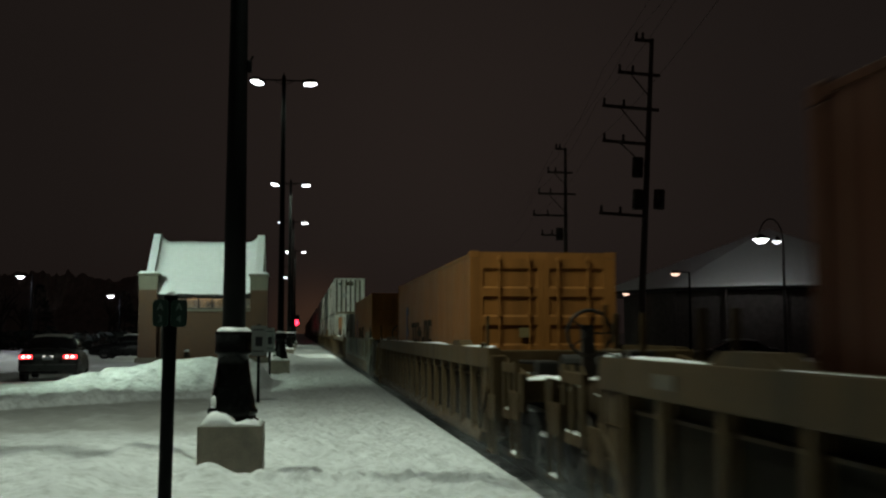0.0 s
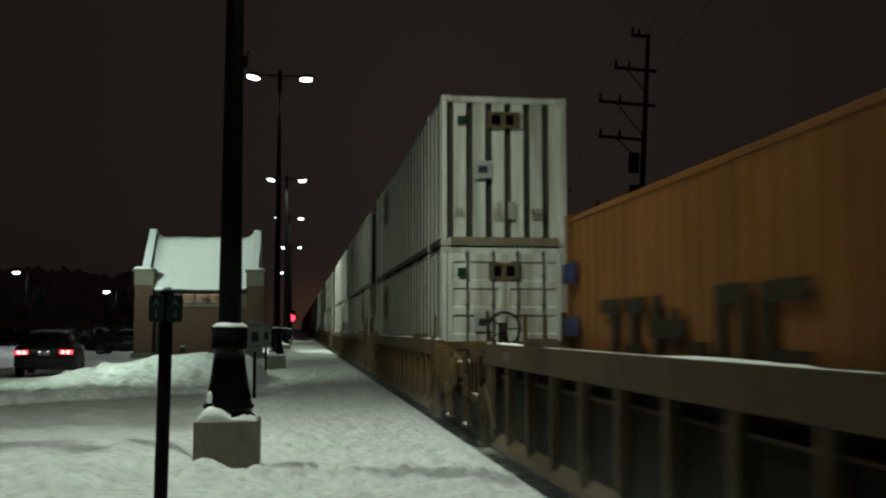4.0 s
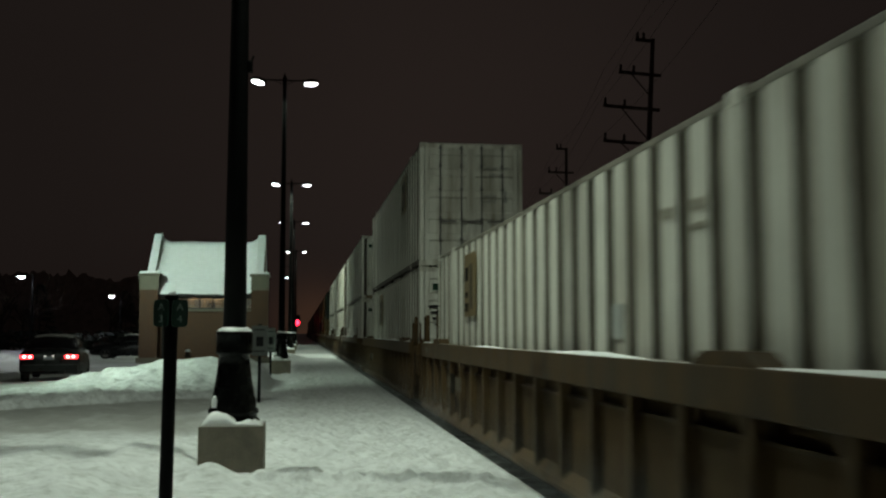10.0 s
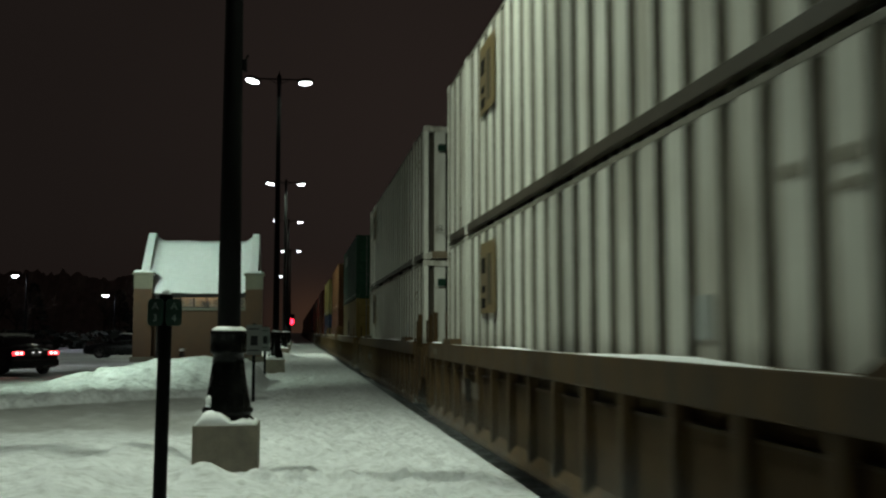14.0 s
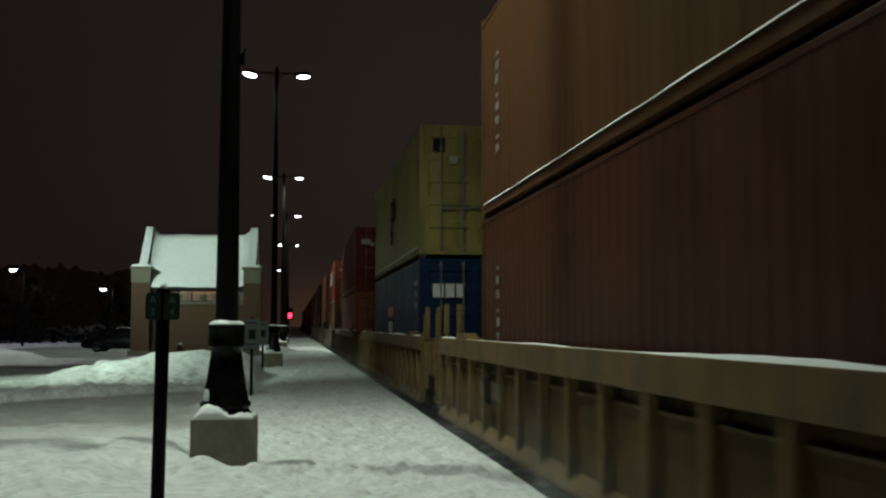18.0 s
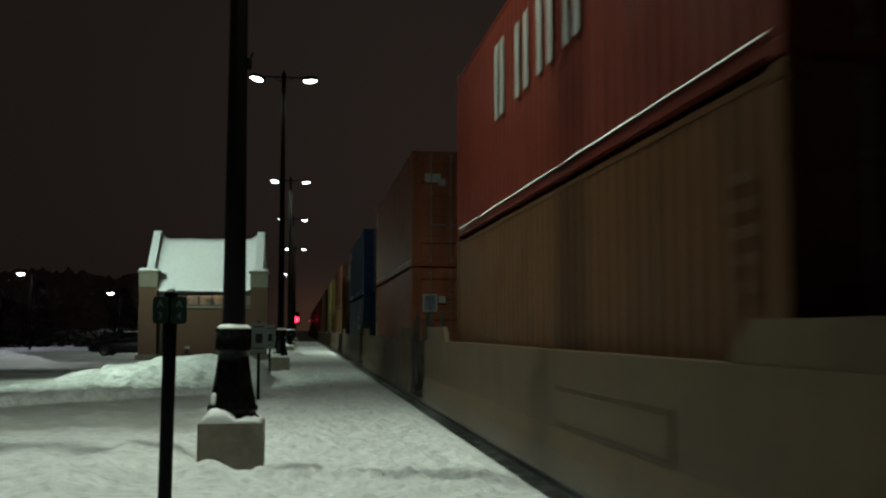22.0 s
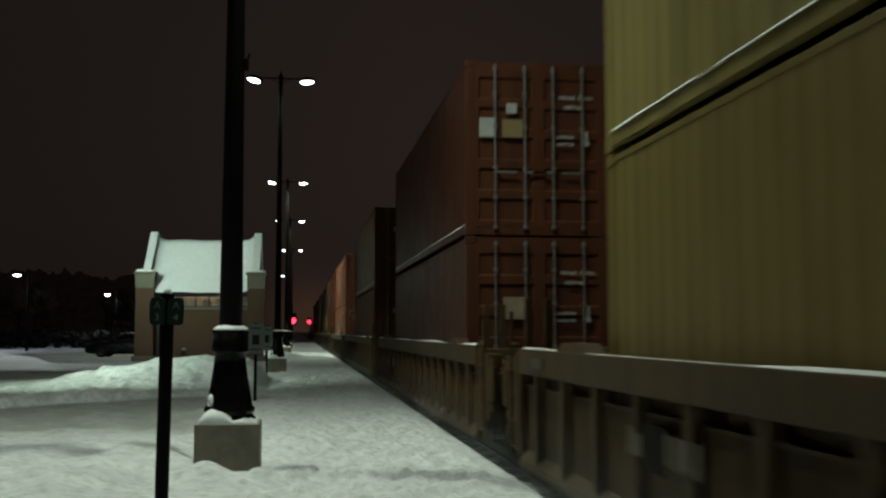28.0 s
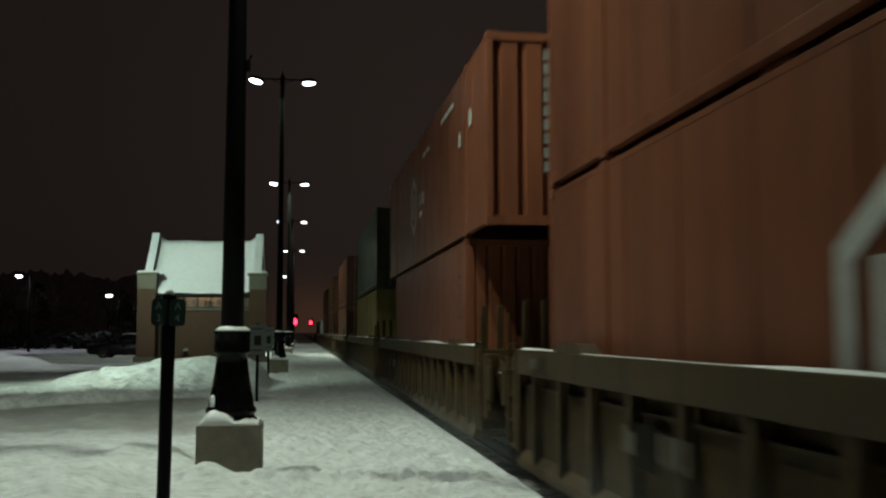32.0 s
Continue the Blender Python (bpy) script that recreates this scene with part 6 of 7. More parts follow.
def sedan(at, label, lit, snowy):
    """Rear bumper at the origin, nose towards +y."""
    car = thing("car", at, label, "car", "" if lit else "parked cars")
    bm = bmesh.new()
    loft(bm, [car_ring(0.0, 0.80, 0.40, 0.84), car_ring(0.08, 0.87, 0.30, 0.98), car_ring(0.5, 0.90, 0.24, 1.04), car_ring(1.1, 0.91, 0.22, 1.02), car_ring(2.4, 0.91, 0.20, 0.98),
              car_ring(3.4, 0.905, 0.20, 0.96), car_ring(4.1, 0.89, 0.22, 0.88), car_ring(4.6, 0.83, 0.26, 0.78), car_ring(4.78, 0.70, 0.34, 0.66)])
    part("body", bm, CAR_PAINT, car, smooth=True)
    bm = bmesh.new()
    loft(bm, [cabin_ring(0.62, 0.78, 0.98, 1.03, 0.70), cabin_ring(1.25, 0.80, 0.96, 1.38, 0.60), cabin_ring(1.7, 0.81, 0.96, 1.44, 0.60), cabin_ring(2.5, 0.81, 0.95, 1.43, 0.59),
              cabin_ring(3.45, 0.78, 0.93, 0.99, 0.68)])
    part("cabin_glass", bm, SNOW_CAP if snowy else CAR_GLASS, car, "windows blanked by snow" if snowy else "dark tinted glass", smooth=True)
    bm = bmesh.new()
    loft(bm, [[(-0.60, y, z), (-0.30, y, z + 0.035), (0.30, y, z + 0.035), (0.60, y, z), (0.57, y, z + 0.03), (0.28, y, z + 0.062), (-0.28, y, z + 0.062), (-0.57, y, z + 0.03)]
              for y, z in ((1.2, 1.37), (1.7, 1.445), (2.5, 1.435), (2.75, 1.40))])
    part("roof", bm, SNOW_CAP if snowy else GREY_FROST, car, "frosted roof")
    for sx in (-1, 1):
        bm = bmesh.new()
        rod(bm, (sx * 0.80, 0.80, 1.0), (sx * 0.615, 1.28, 1.385), 0.035, sides=6)
        rod(bm, (sx * 0.615, 1.28, 1.385), (sx * 0.60, 2.55, 1.425), 0.03, sides=6)
        rod(bm, (sx * 0.60, 2.55, 1.425), (sx * 0.77, 3.40, 0.99), 0.035, sides=6)
        rod(bm, (sx * 0.80, 1.95, 0.95), (sx * 0.62, 1.98, 1.42), 0.03, sides=6)
        part("pillar", bm, CAR_PAINT, car)
        bm = bmesh.new()
        box(bm, sx * 0.98 - 0.10, sx * 0.98 + 0.10, 2.92, 3.05, 0.96, 1.10, 0.03)
        part("mirror", bm, CAR_PAINT, car)
        bm = bmesh.new()
        prism(bm, [(sx * 0.45, 0.75), (sx * 0.84, 0.73), (sx * 0.85, 0.85), (sx * 0.47, 0.85)], "y", -0.012, 0.10)
        lamp = part("tail_light", bm, TAIL if lit else DARK_RED, car, "glowing red tail light" if lit else "unlit red tail light")
        if lit:
            for dx in (0.56, 0.72):
                bm = bmesh.new()
                rod(bm, (sx * dx, -0.03, 0.795), (sx * dx, -0.01, 0.795), 0.042, sides=14)
                part("bulb_core", bm, TAIL_HOT, lamp)
        bm = bmesh.new()
        rod(bm, (sx * 0.5, -0.04, 0.30), (sx * 0.5, 0.10, 0.30), 0.035)
        part("exhaust", bm, STEEL_DARK, car)
        for y in (0.98, 3.78):
            wheel = new("wheel")
            wheel.parent, wheel.matrix_basis = car, pose(sx * 0.80, y, 0.325)
            bm = bmesh.new()
            lathe(bm, [(0.20, -0.10), (0.30, -0.11), (0.325, -0.08), (0.325, 0.08), (0.30, 0.11), (0.20, 0.10)], 24, cap=False)
            bmesh.ops.transform(bm, matrix=Matrix.Rotation(radians(90), 4, "Y"), verts=bm.verts[:])
            part("tyre", bm, TYRE, wheel, smooth=True)
            bm = bmesh.new()
            lathe(bm, [(0.03, -0.05), (0.205, -0.07), (0.205, 0.07), (0.03, 0.05)], 20)
            bmesh.ops.transform(bm, matrix=Matrix.Rotation(radians(90), 4, "Y"), verts=bm.verts[:])
            for k in range(5):
                a = k * 1.2566
                rod(bm, (sx * 0.085, 0.04 * math.cos(a), 0.04 * math.sin(a)), (sx * 0.085, 0.19 * math.cos(a), 0.19 * math.sin(a)), 0.02, sides=6)
            part("rim", bm, ROD, wheel)
            if lit:
                car_wheels.append((wheel, sx * 0.80, y))
    bm = bmesh.new()
    box(bm, -0.86, 0.86, -0.05, 0.12, 0.34, 0.56, 0.04)
    part("bumper", bm, CAR_PAINT, car)
    bm = bmesh.new()
    box(bm, -0.16, 0.16, -0.022, 0.0, 0.70, 0.80, 0.005)
    plate_ob = part("number_plate", bm, CHALK if lit else PALE, car, "pale number plate")
    for k in range(4):
        bm = bmesh.new()
        box(bm, -0.12 + k * 0.065, -0.08 + k * 0.065, -0.026, -0.022, 0.725, 0.775)
        part("plate_bar", bm, DECAL_BLUE, plate_ob)
    for sx in ((-1, 1) if lit else ()):
        bm = bmesh.new()
        box(bm, sx * 0.12 - 0.03, sx * 0.12 + 0.03, -0.04, -0.015, 0.81, 0.825)
        part("plate_lamp", bm, glowing("plate_lamp", (1.0, 0.95, 0.9), 3.0), car, "small white plate lamp")
    if snowy:
        part("roof_snow", snow_blob(0.62, 1.0, 0.22, 7.7, 20), SNOW_CAP, car, "thick snow on the roof", pose(0, 1.9, 1.42), True)
        part("bonnet_snow", snow_blob(0.72, 0.62, 0.14, 1.7, 20), SNOW_CAP, car, "snow on the bonnet", pose(0, 3.95, 0.86), True)
        part("boot_snow", snow_blob(0.72, 0.30, 0.12, 2.7, 20), SNOW_CAP, car, "snow on the boot", pose(0, 0.42, 1.0), True)
    return car


GREY_FROST = material("frosted_paint", (0.34, 0.34, 0.33), 0.5, vary=0.25, scale=6, bump=0.2)
DARK_RED = material("unlit_red_lens", (0.12, 0.01, 0.01), 0.25, vary=0.1, bump=0.0)
car_wheels = []
CAR_ROWS = [(0.0, -7.80, 33.3, 7), (10.6, -7.80, 33.3, 7), (11.2, -7.86, 33.5, 8), (11.8, -7.94, 34.1, 9), (12.2, -8.03, 34.9, 12), (12.6, -8.20, 35.9, 17), (13.0, -8.42, 36.8, 25),
            (13.5, -8.73, 37.5, 35), (14.0, -9.12, 38.0, 42), (14.5, -9.70, 38.6, 48), (15.2, -11.4, 39.9, 57), (16.0, -14.8, 41.6, 66), (17.0, -20.8, 43.8, 71), (18.5, -33.0, 47.6, 72),
            (20.0, -48.0, 52.5, 72), (32.0, -48.0, 52.5, 72)]
driving_car = sedan(pose(-7.80, 33.3, 0.02, 0, 0, 7), "black saloon car with glowing red tail lights on snow", True, False)
sedan(pose(-7.7, 63.5, 0.0, 0, 0, 86), "dark parked car on packed snow", False, False)
sedan(pose(24.5, 50, -0.25, 0, 0, 80), "dark parked car in the shade beyond the tracks", False, False)
sedan(pose(32.5, 52, -0.25, 0, 0, 95), "dark parked car in the shade beyond the tracks", False, False)

# ---- lot lamps, far side of the tracks, trees ----
def lot_lamp(x, y, z, label, tint):
    ob = thing("street_lamp", pose(x, y, 0), label, "street lamp", "car park lamps")
    bm = bmesh.new()
    rod(bm, (0.9, 0, -0.1), (0.9, 0, z + 0.1), 0.10, 0.06)
    part("pole", bm, BLACK_PAINT, ob)
    bm = bmesh.new()
    rod(bm, (0.9, 0, z + 0.08), (0.1, 0, z + 0.14), 0.03)
    part("arm", bm, BLACK_PAINT, ob)
    bm = bmesh.new()
    lathe(bm, [(0.30, 0.02), (0.32, 0.06), (0.2, 0.16), (0.03, 0.19)], 16)
    head = part("lamp_head", bm, BLACK_PAINT, ob, "", pose(0, 0, z), True)
    bm = bmesh.new()
    lathe(bm, [(0.02, -0.16), (0.2, -0.12), (0.29, 0.0), (0.29, 0.02)], 16)
    part("lens", bm, glowing("lot_lens", tint, 12.0 if tint[2] > 0.8 else 1.5), head, "glowing lens", smooth=True)
    return ob


lot_lamp(-22.2, 85, 6.05, "lit street lamp with bluish white light over the car park", (0.88, 0.90, 1.0))
lot_lamp(-17.9, 100, 5.05, "lit street lamp with bluish white light over the car park", (0.88, 0.90, 1.0))
lot_lamp(22.82, 60, 5.2, "distant street lamp with a pinkish light", (1.0, 0.66, 0.50))
lot_lamp(29.83, 100, 7.96, "distant lit street lamp with white light", (0.95, 0.97, 1.0))
lot_lamp(26.2, 80, 4.75, "distant street lamp with a pinkish light", (1.0, 0.66, 0.50))


def crook_lamp():
    ob = thing("crook_street_lamp", pose(29.9, 60, -0.25), "tall crook-necked street lamp with a lit bell head", "street lamp")
    bm = bmesh.new()
    rod(bm, (0, 0, 0), (0, 0, 7.6), 0.11, 0.07)
    part("pole", bm, STEEL_DARK, ob)
    bm = bmesh.new()
    pts = [Vector((-0.8 + 0.8 * math.cos(a), 0, 7.6 + 1.35 * math.sin(a))) for a in np.linspace(0, math.pi, 13)]
    tube(bm, pts, 0.045)
    part("crook", bm, STEEL_DARK, ob)
    for x, z, r in ((-1.6, 7.62, 1.0), (-0.55, 7.50, 0.62)):
        bm = bmesh.new()
        lathe(bm, [(0.52 * r, 0.0), (0.36 * r, 0.16), (0.12 * r, 0.30), (0.05, 0.36)], 18)
        head = part("lamp_head", bm, STEEL_DARK, ob, "", pose(x, -0.3, z), True)
        bm = bmesh.new()
        lathe(bm, [(0.02, -0.26 * r), (0.22 * r, -0.22 * r), (0.40 * r, -0.05), (0.50 * r, 0.0)], 18)
        part("lens", bm, glowing("bell_lens", (0.92, 0.97, 1.0), 14.0 if r == 1.0 else 3.0), head, "glowing bell lens", smooth=True)


crook_lamp()


DARK_WALL = material("dark_stained_boards", (0.11, 0.095, 0.088), 0.9, vary=0.3, bump=0.2, gloss=0.05)


def pavilion():
    ob = thing("pavilion", pose(39.5, 82, -0.25), "dark round pavilion with a wide snow-covered conical roof", "building")
    bm = bmesh.new()
    lathe(bm, [(12.2, -0.1), (12.2, 5.2)], 20)
    part("wall", bm, DARK_WALL, ob, "dark wall")
    bm = bmesh.new()
    lathe(bm, [(14.5, 5.05), (14.7, 5.25), (14.4, 5.45), (0.3, 10.6), (0.05, 10.7)], 10)
    part("roof", bm, SNOW_CAP, ob, "snowy conical roof")
    bm = bmesh.new()
    lathe(bm, [(12.0, 5.0), (14.55, 5.02), (14.72, 5.2), (14.6, 5.24)], 10, cap=False)
    part("fascia", bm, TRIM, ob)
    bm = bmesh.new()
    bmesh.ops.create_icosphere(bm, subdivisions=2, radius=0.10)
    part("wall_lamp", bm, glowing("wall_lamp_globe", (1.0, 0.93, 0.82), 8.0), ob, "small lit wall lamp", pose(2.7, -12.0, 2.5))
    for k in range(7):
        a = radians(195 + k * 18)
        bm = bmesh.new()
        rod(bm, (13.4 * math.cos(a), 13.4 * math.sin(a), -0.1), (13.4 * math.cos(a), 13.4 * math.sin(a), 5.1), 0.14)
        part("column", bm, DARK_WALL, ob)


pavilion()


def utility_pole(x, y, top, lean, tall_arms, drum):
    ob = thing("utility_pole", pose(x, y, -0.25, 0, lean, 0), "dark wooden utility pole with cross-arms and insulators", "utility pole", "utility poles")
    bm = bmesh.new()
    rod(bm, (0, 0, -0.3), (0, 0, top), 0.24, 0.13, sides=10)
    part("pole", bm, WOOD, ob)
    for dz, left, right, brace in tall_arms:
        bm = bmesh.new()
        box(bm, -left, right, -0.09, 0.09, top - dz - 0.09, top - dz + 0.09)
        if brace:
            rod(bm, (-left * 0.62, 0, top - dz - 0.05), (-0.1, 0, top - dz - brace), 0.045, sides=6)
        arm = part("cross_arm", bm, WOOD, ob)
        for px in (-left + 0.1, -left * 0.55):
            bm = bmesh.new()
            lathe(bm, [(0.06, 0.0), (0.11, 0.1), (0.06, 0.2), (0.10, 0.3), (0.04, 0.42)], 8)
            part("insulator", bm, STEEL_DARK, arm, "", pose(px, 0, top - dz + 0.09))
    for dx, dz in drum:
        bm = bmesh.new()
        rod(bm, (dx, 0, top - dz - 0.6), (dx, 0, top - dz + 0.6), 0.34, sides=14)
        part("transformer", bm, STEEL_DARK, ob, "grey drum transformer")


WOOD = material("weathered_pole_wood", (0.045, 0.035, 0.028), 0.9, vary=0.3, scale=3, bump=0.5)
utility_pole(20.45, 60, 20.2, 3.2, [(0.15, 1.1, 0.1, 0), (2.3, 2.1, 0.6, 1.3), (4.5, 3.0, 0.6, 1.9), (6.7, 2.9, 0.1, 1.4), (11.2, 2.9, 0.1, 0)], [(0.85, 10.1), (-0.5, 10.2), (-0.6, 8.2)])
utility_pole(25.1, 95, 19.7, 0.4, [(0.1, 1.0, 0.1, 0), (2.4, 1.8, 0.7, 1.1), (4.5, 2.7, 1.0, 1.7), (6.6, 3.2, 0.2, 0), (8.5, 2.4, 0.2, 0)], [(-0.6, 8.4)])
for xa, za, xb, zb in ((17.9, 15.6, 22.4, 15.3), (18.4, 17.9, 23.3, 17.4), (20.4, 20.1, 24.2, 19.6), (17.9, 13.4, 22.3, 13.1)):
    bm = bmesh.new()
    stops = [Vector((xa - (xb - xa) * 1.15, 20, za + 1.0)), Vector((xa, 60, za)), Vector((xb, 95, zb)), Vector((xb + 5, 135, zb))]
    run = []
    for a, b in zip(stops, stops[1:]):
        run += [a.lerp(b, k / 8) + Vector((0, 0, -3.2 * (k / 8) * (1 - k / 8))) for k in range(8)]
    tube(bm, run + [stops[-1]], 0.010, 4)
    tagged(part("overhead_wire", bm, STEEL_DARK), "thin dark overhead power wire", "wire", "overhead wires")

BARK = material("dark_bark", (0.05, 0.042, 0.036), 0.95, vary=0.3, bump=0.4)
TWIGS = material("frosted_twigs", (0.24, 0.19, 0.17), 0.95, vary=0.5, scale=1.2, bump=0.2, dirt=(0.16, 0.15, 0.15), dirt_amount=0.45, dirt_scale=0.8)
NEEDLES = material("dark_needles", (0.035, 0.045, 0.035), 0.95, vary=0.4, scale=2, bump=0.2, dirt=(0.12, 0.12, 0.13), dirt_amount=0.4, dirt_scale=1.4)


def bare_tree(seed, tall):
    """Trunk and limbs in one mesh, a haze of thin twigs in another."""
    rng = random.Random(seed)
    wood, fine = bmesh.new(), bmesh.new()

    def grow(base, way, length, r, depth):
        tip = base + way * length
        if depth < 3:
            rod(wood, base, tip, r, r * 0.62, sides=6, caps=False)
        else:
            side = way.cross(Vector((rng.random() - 0.5, rng.random() - 0.5, 0.2))).normalized() * 0.035
            v = [fine.verts.new(p) for p in (base - side, base + side, tip)]
            fine.faces.new(v)
        if depth == 5:
            return
        for k in range(3 if depth else 5):
            turn = Vector((rng.uniform(-1, 1), rng.uniform(-1, 1), rng.uniform(-0.15, 0.6)))
            q = rng.uniform(0.55, 1.0)
            grow(base.lerp(tip, q), (way * 0.75 + turn * 0.75).normalized(), length * rng.uniform(0.55, 0.75), r * 0.5, depth + 1)

    grow(Vector((0, 0, -0.2)), Vector((0.05, 0, 1)), tall * 0.34, tall * 0.022, 0)
    return wood, fine


def conifer(seed, tall):
    rng = random.Random(seed)
    bm = bmesh.new()
    for k in range(520):
        q = rng.random() ** 0.7
        r = (1 - q) * tall * 0.30 * rng.uniform(0.35, 1.0)
        a = rng.uniform(0, 6.283)
        c = Vector((r * math.cos(a), r * math.sin(a), tall * (0.06 + 0.92 * q)))
        out = Vector((math.cos(a), math.sin(a), rng.uniform(-0.5, 0.0))) * rng.uniform(0.25, 0.55)
        w = Vector((-math.sin(a), math.cos(a), 0)) * rng.uniform(0.10, 0.22)
        bm.faces.new([bm.verts.new(p) for p in (c - w, c + out * 0.6 - Vector((0, 0, 0.12)), c + w, c + out)])
    return bm


def stand_trees():
    rng = random.Random(5)
    kinds = []
    for i in range(3):
        wood, fine = bare_tree(20 + i, 10.0)
        kinds.append((mesh_of("trunk", wood), mesh_of("crown", fine)))
    needle = [mesh_of("needles", conifer(40 + i, 6.0)) for i in range(2)]
    for i in range(36):
        x = -66 + i * 1.7 + rng.uniform(-0.9, 0.9)
        y = 112 + rng.uniform(-7, 12)
        if abs(x + 17.9) < 5 or abs(x + 22.2) < 3:
            y += 14
        k = rng.uniform(0.9, 1.25) * (1.0 if x < -17 else 0.72)
        if i % 4 == 2:
            ob = thing("conifer", pose(x, y - 4, 0, 0, 0, rng.uniform(0, 360)), "dark snow-dusted conifer at the edge of the car park", "tree", "trees behind the car park")
            put("needles", needle[i % 2], NEEDLES, ob, Matrix.Diagonal((1.2 * k, 1.2 * k, 1.1 * k, 1)))
            bm = bmesh.new()
            rod(bm, (0, 0, -0.2), (0, 0, 5.5 * k), 0.12, 0.02, sides=6)
            part("trunk", bm, BARK, ob)
        else:
            wood, fine = kinds[i % 3]
            ob = thing("bare_tree", pose(x, y, 0, 0, 0, rng.uniform(0, 360)), "bare winter tree, dark against the night sky", "tree", "trees behind the car park")
            put("trunk", wood, BARK, ob, Matrix.Diagonal((k, k, k, 1)))
            put("crown", fine, TWIGS, ob, Matrix.Diagonal((k, k, k, 1)))


stand_trees()
hedge_bm = bmesh.new()
hedge_rng = random.Random(9)
for i in range(2600):
    c = Vector((hedge_rng.uniform(-75, -7), 98 + hedge_rng.uniform(0, 2.2), hedge_rng.uniform(0, 1.7)))
    a, b = [Vector((hedge_rng.uniform(-0.45, 0.45), hedge_rng.uniform(-0.3, 0.3), hedge_rng.uniform(-0.25, 0.25))) for _ in range(2)]
    hedge_bm.faces.new([hedge_bm.verts.new(p) for p in (c - a, c - b, c + a, c + b)])
HEDGE = material("dark_hedge_leaves", (0.016, 0.019, 0.014), 0.95, vary=0.4, scale=2, bump=0.2, gloss=0.1)
tagged(part("hedge", hedge_bm, HEDGE), "dark clipped hedge along the car park", "hedge", kind="stuff")


def far_woods():
    """A deep, ragged belt of trees beyond the car park."""
    bm = bmesh.new()
    n = 900
    rows = []
    for i in range(n + 1):
        x = -300 + 292 * i / n
        top = 9.8 + 1.2 * noise.noise((x * 0.06, 1, 0)) + 1.2 * noise.noise((x * 0.2, 2, 0)) + 0.8 * noise.noise((x * 0.9, 3, 0)) + 0.5 * noise.noise((x * 4.1, 4, 0))
        top *= 0.55 + 0.45 * min(1, max(0, (-8 - x) / 14))
        rows.append([bm.verts.new((x, 150 + d + noise.noise((x * 0.5, k, 5)), top * k + 0.5 * noise.noise((x * 2.1, k * 3, 6)))) for d, k in ((-5, 0.0), (-4, 0.35), (-2.5, 0.7), (0, 1.0), (5, 0.7), (8, 0.0))])
    for p, q in zip(rows, rows[1:]):
        for j in range(5):
            bm.faces.new((p[j], q[j], q[j + 1], p[j + 1]))
    tagged(part("far_woods", bm, TWIGS), "dark belt of bare woods behind the car park", "woods", kind="stuff")


far_woods()


# dark masts for the made-up flood lamps, both standing out of view
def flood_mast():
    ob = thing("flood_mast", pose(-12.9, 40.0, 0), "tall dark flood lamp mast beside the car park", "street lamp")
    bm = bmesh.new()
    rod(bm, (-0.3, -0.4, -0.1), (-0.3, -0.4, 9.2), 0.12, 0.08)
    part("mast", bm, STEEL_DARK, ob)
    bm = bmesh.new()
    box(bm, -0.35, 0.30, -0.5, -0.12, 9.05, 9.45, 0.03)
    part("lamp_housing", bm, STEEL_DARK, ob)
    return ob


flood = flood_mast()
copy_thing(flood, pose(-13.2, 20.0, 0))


# ---- what moves ----
def powder_veil():
    """Thin powder in the air: mostly clear, thickest near the ground and in gusts."""
    m = bpy.data.materials.new("powder_in_the_air")
    m.use_nodes = True
    n, l = m.node_tree.nodes, m.node_tree.links
    n.clear()
    out, mix, clear, white = n.new("ShaderNodeOutputMaterial"), n.new("ShaderNodeMixShader"), n.new("ShaderNodeBsdfTransparent"), n.new("ShaderNodeBsdfDiffuse")
    white.inputs["Color"].default_value = (0.84, 0.86, 0.87, 1)
    tc, sep, gust, fine = n.new("ShaderNodeTexCoord"), n.new("ShaderNodeSeparateXYZ"), n.new("ShaderNodeTexNoise"), n.new("ShaderNodeTexNoise")
    gust.inputs["Scale"].default_value, gust.inputs["Detail"].default_value = 0.30, 3.0
    fine.inputs["Scale"].default_value, fine.inputs["Detail"].default_value = 1.6, 4.0
    low, strong, soft, a, b = n.new("ShaderNodeMapRange"), n.new("ShaderNodeMapRange"), n.new("ShaderNodeMapRange"), n.new("ShaderNodeMath"), n.new("ShaderNodeMath")
    low.interpolation_type = "SMOOTHSTEP"
    low.inputs["From Min"].default_value, low.inputs["From Max"].default_value = 1.15, -0.05
    strong.inputs["From Min"].default_value, strong.inputs["From Max"].default_value = 0.36, 0.68
    strong.inputs["To Min"].default_value, strong.inputs["To Max"].default_value = 0.02, 0.27
    soft.inputs["From Min"].default_value, soft.inputs["From Max"].default_value = 0.25, 0.75
    a.operation = b.operation = "MULTIPLY"
    l.new(tc.outputs["Object"], sep.inputs[0])
    l.new(tc.outputs["Object"], gust.inputs["Vector"])
    l.new(tc.outputs["Object"], fine.inputs["Vector"])
    l.new(sep.outputs["Z"], low.inputs["Value"])
    l.new(gust.outputs["Fac"], strong.inputs["Value"])
    l.new(fine.outputs["Fac"], soft.inputs["Value"])
    l.new(low.outputs["Result"], a.inputs[0])
    l.new(strong.outputs["Result"], a.inputs[1])
    l.new(a.outputs[0], b.inputs[0])
    l.new(soft.outputs["Result"], b.inputs[1])
    l.new(b.outputs[0], mix.inputs[0])
    l.new(clear.outputs[0], mix.inputs[1])
    l.new(white.outputs[0], mix.inputs[2])
    l.new(mix.outputs[0], out.inputs[0])
    return m


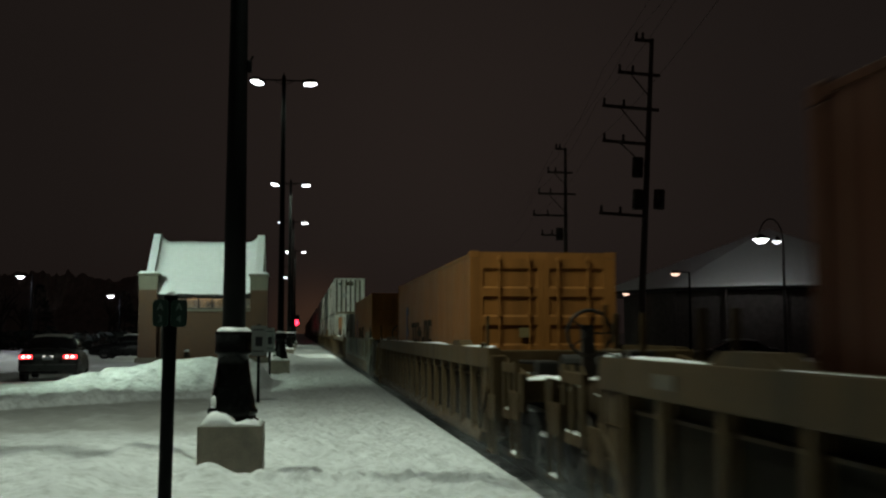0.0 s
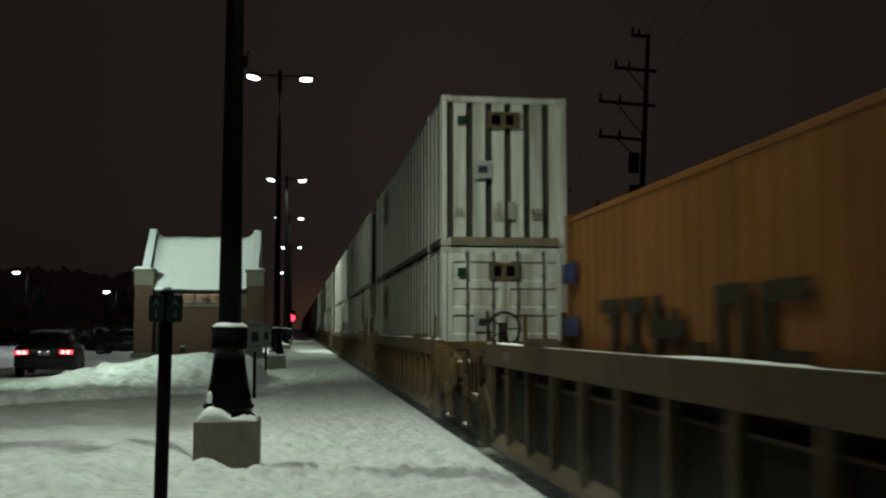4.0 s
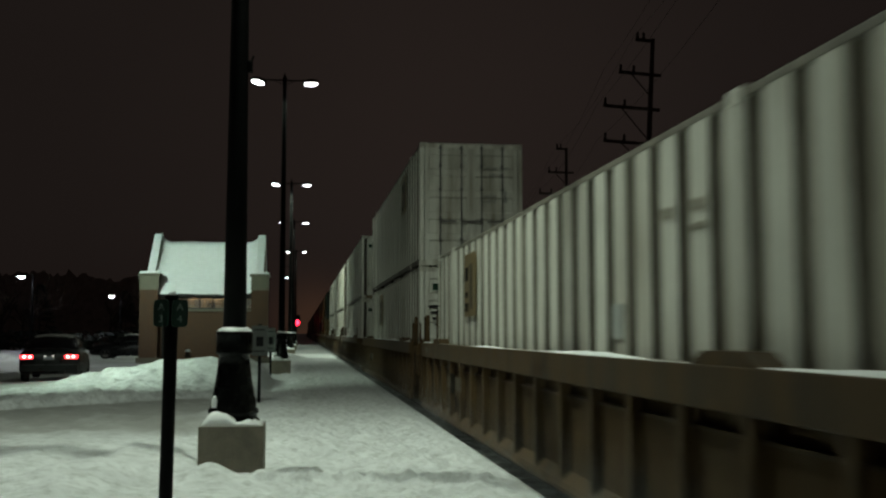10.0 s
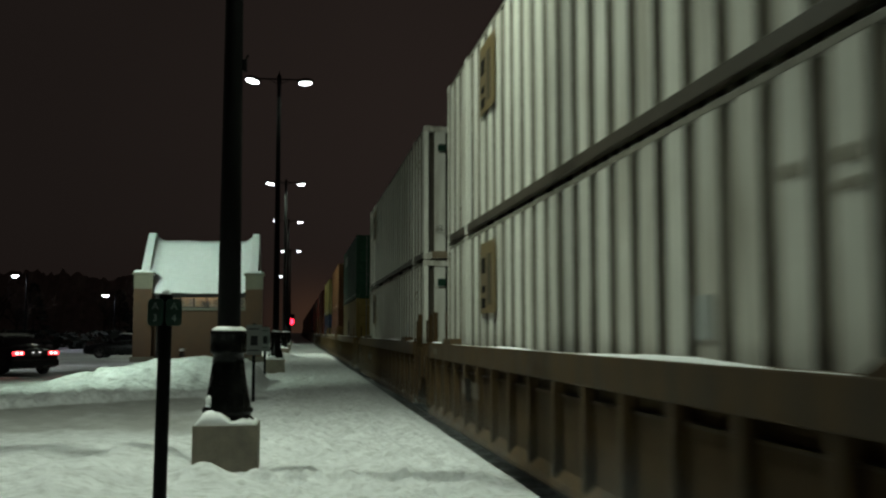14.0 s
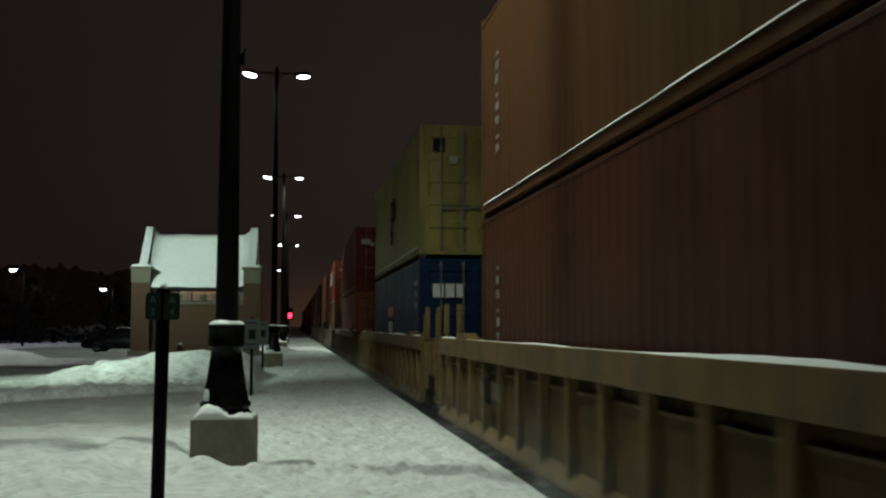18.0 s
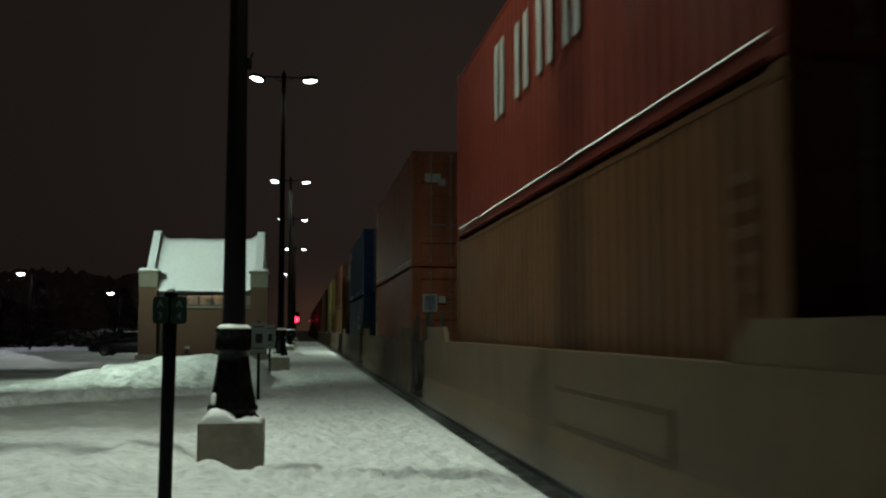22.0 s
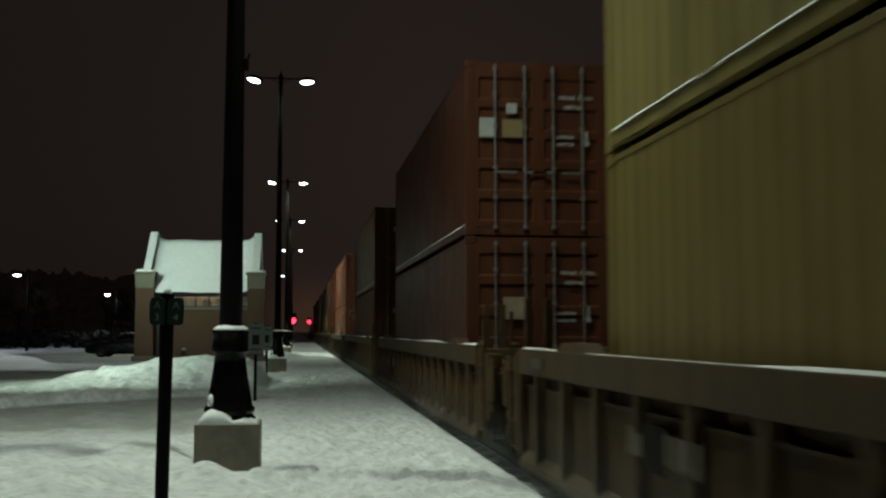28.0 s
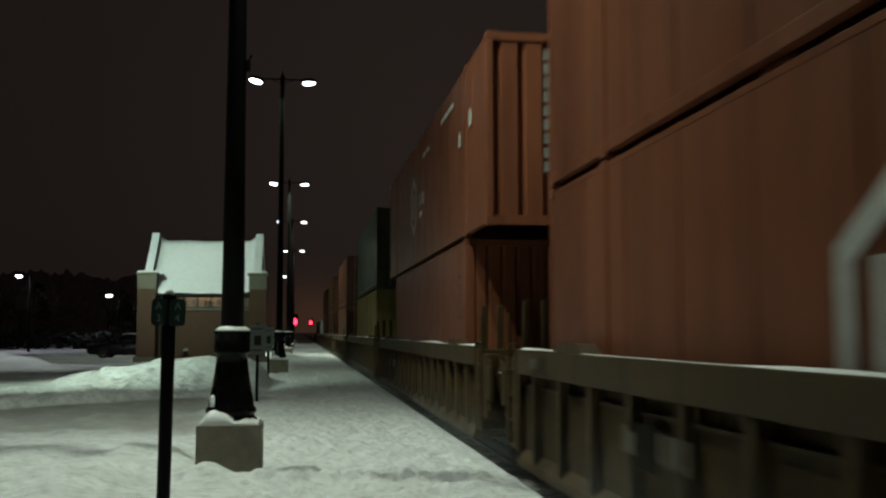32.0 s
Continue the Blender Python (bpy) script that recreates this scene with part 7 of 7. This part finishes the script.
def drift_mesh(seed, x, run=24.0):
    """One uneven curtain of powder along the foot of the train."""
    bm = bmesh.new()
    rows = []
    for i in range(61):
        y = run * i / 60
        rows.append([bm.verts.new((x + 0.04 * math.sin(2 * math.pi * y / run + seed) - 0.10 * (k / 5) ** 2, y, -0.14 + 1.4 * k / 5)) for k in range(6)])
    for p, q in zip(rows, rows[1:]):
        for k in range(5):
            bm.faces.new((p[k], q[k], q[k + 1], p[k + 1]))
    return mesh_of("blown_snow", bm, True)


VEIL = powder_veil()
for layer, x in enumerate((-1.62, -1.80)):
    curtain = drift_mesh(layer, x)
    curtain.materials.append(VEIL)
    for k in range(27):
        flurry = tagged(new("blown_snow", curtain), "fine powder snow whirling along the moving train", "snow", kind="stuff")
        moving.append((flurry, TRACK_X, -14.0 + 24.0 * k, RAIL_Z))


def motions():
    for ob, x, s, z in moving:
        walk(ob, [(t, pose(x, s - SPEED * t, z)) for t in (0.0, 8.0, 16.0, 24.0, 32.0)])
    walk(driving_car, [(t, pose(x, y, 0.02, 0, 0, turn)) for t, x, y, turn in CAR_ROWS])
    for wheel, x, y in car_wheels:
        rows, gone, last = [(0.0, pose(x, y, 0.325))], 0.0, CAR_ROWS[1]
        for row in CAR_ROWS[2:15]:
            d = math.hypot(row[1] - last[1], row[2] - last[2])
            n = max(1, math.ceil(d / 0.4))
            for k in range(n):
                q = (k + 1) / n
                rows.append((last[0] + (row[0] - last[0]) * q, pose(x, y, 0.325, -math.degrees((gone + d * q) / 0.325))))
            gone, last = gone + d, row
        rows[1:1] = [(CAR_ROWS[1][0], pose(x, y, 0.325))]
        walk(wheel, rows + [(32.0, rows[-1][1])])
    # every railway wheel rolls alike; the four places on a bogie have one set of rows each
    rolls = {}
    for w in wheels:
        x, y, z = w.matrix_basis.translation
        key = (round(x, 2), round(y, 2))
        if key not in rolls:
            flip = 180 if x > 0 else 0
            sign = 1 if x > 0 else -1
            walk(w, [(k / FPS, pose(x, y, z, 0, 0, flip) @ pose(0, 0, 0, -sign * math.degrees(SPEED * k / FPS / 0.462))) for k in range(32 * FPS + 1)])
            rolls[key] = w.animation_data
        else:
            w.rotation_mode = "QUATERNION"
            w.animation_data_create()
            w.animation_data.action = rolls[key].action
            w.animation_data.action_slot = rolls[key].action_slot


motions()
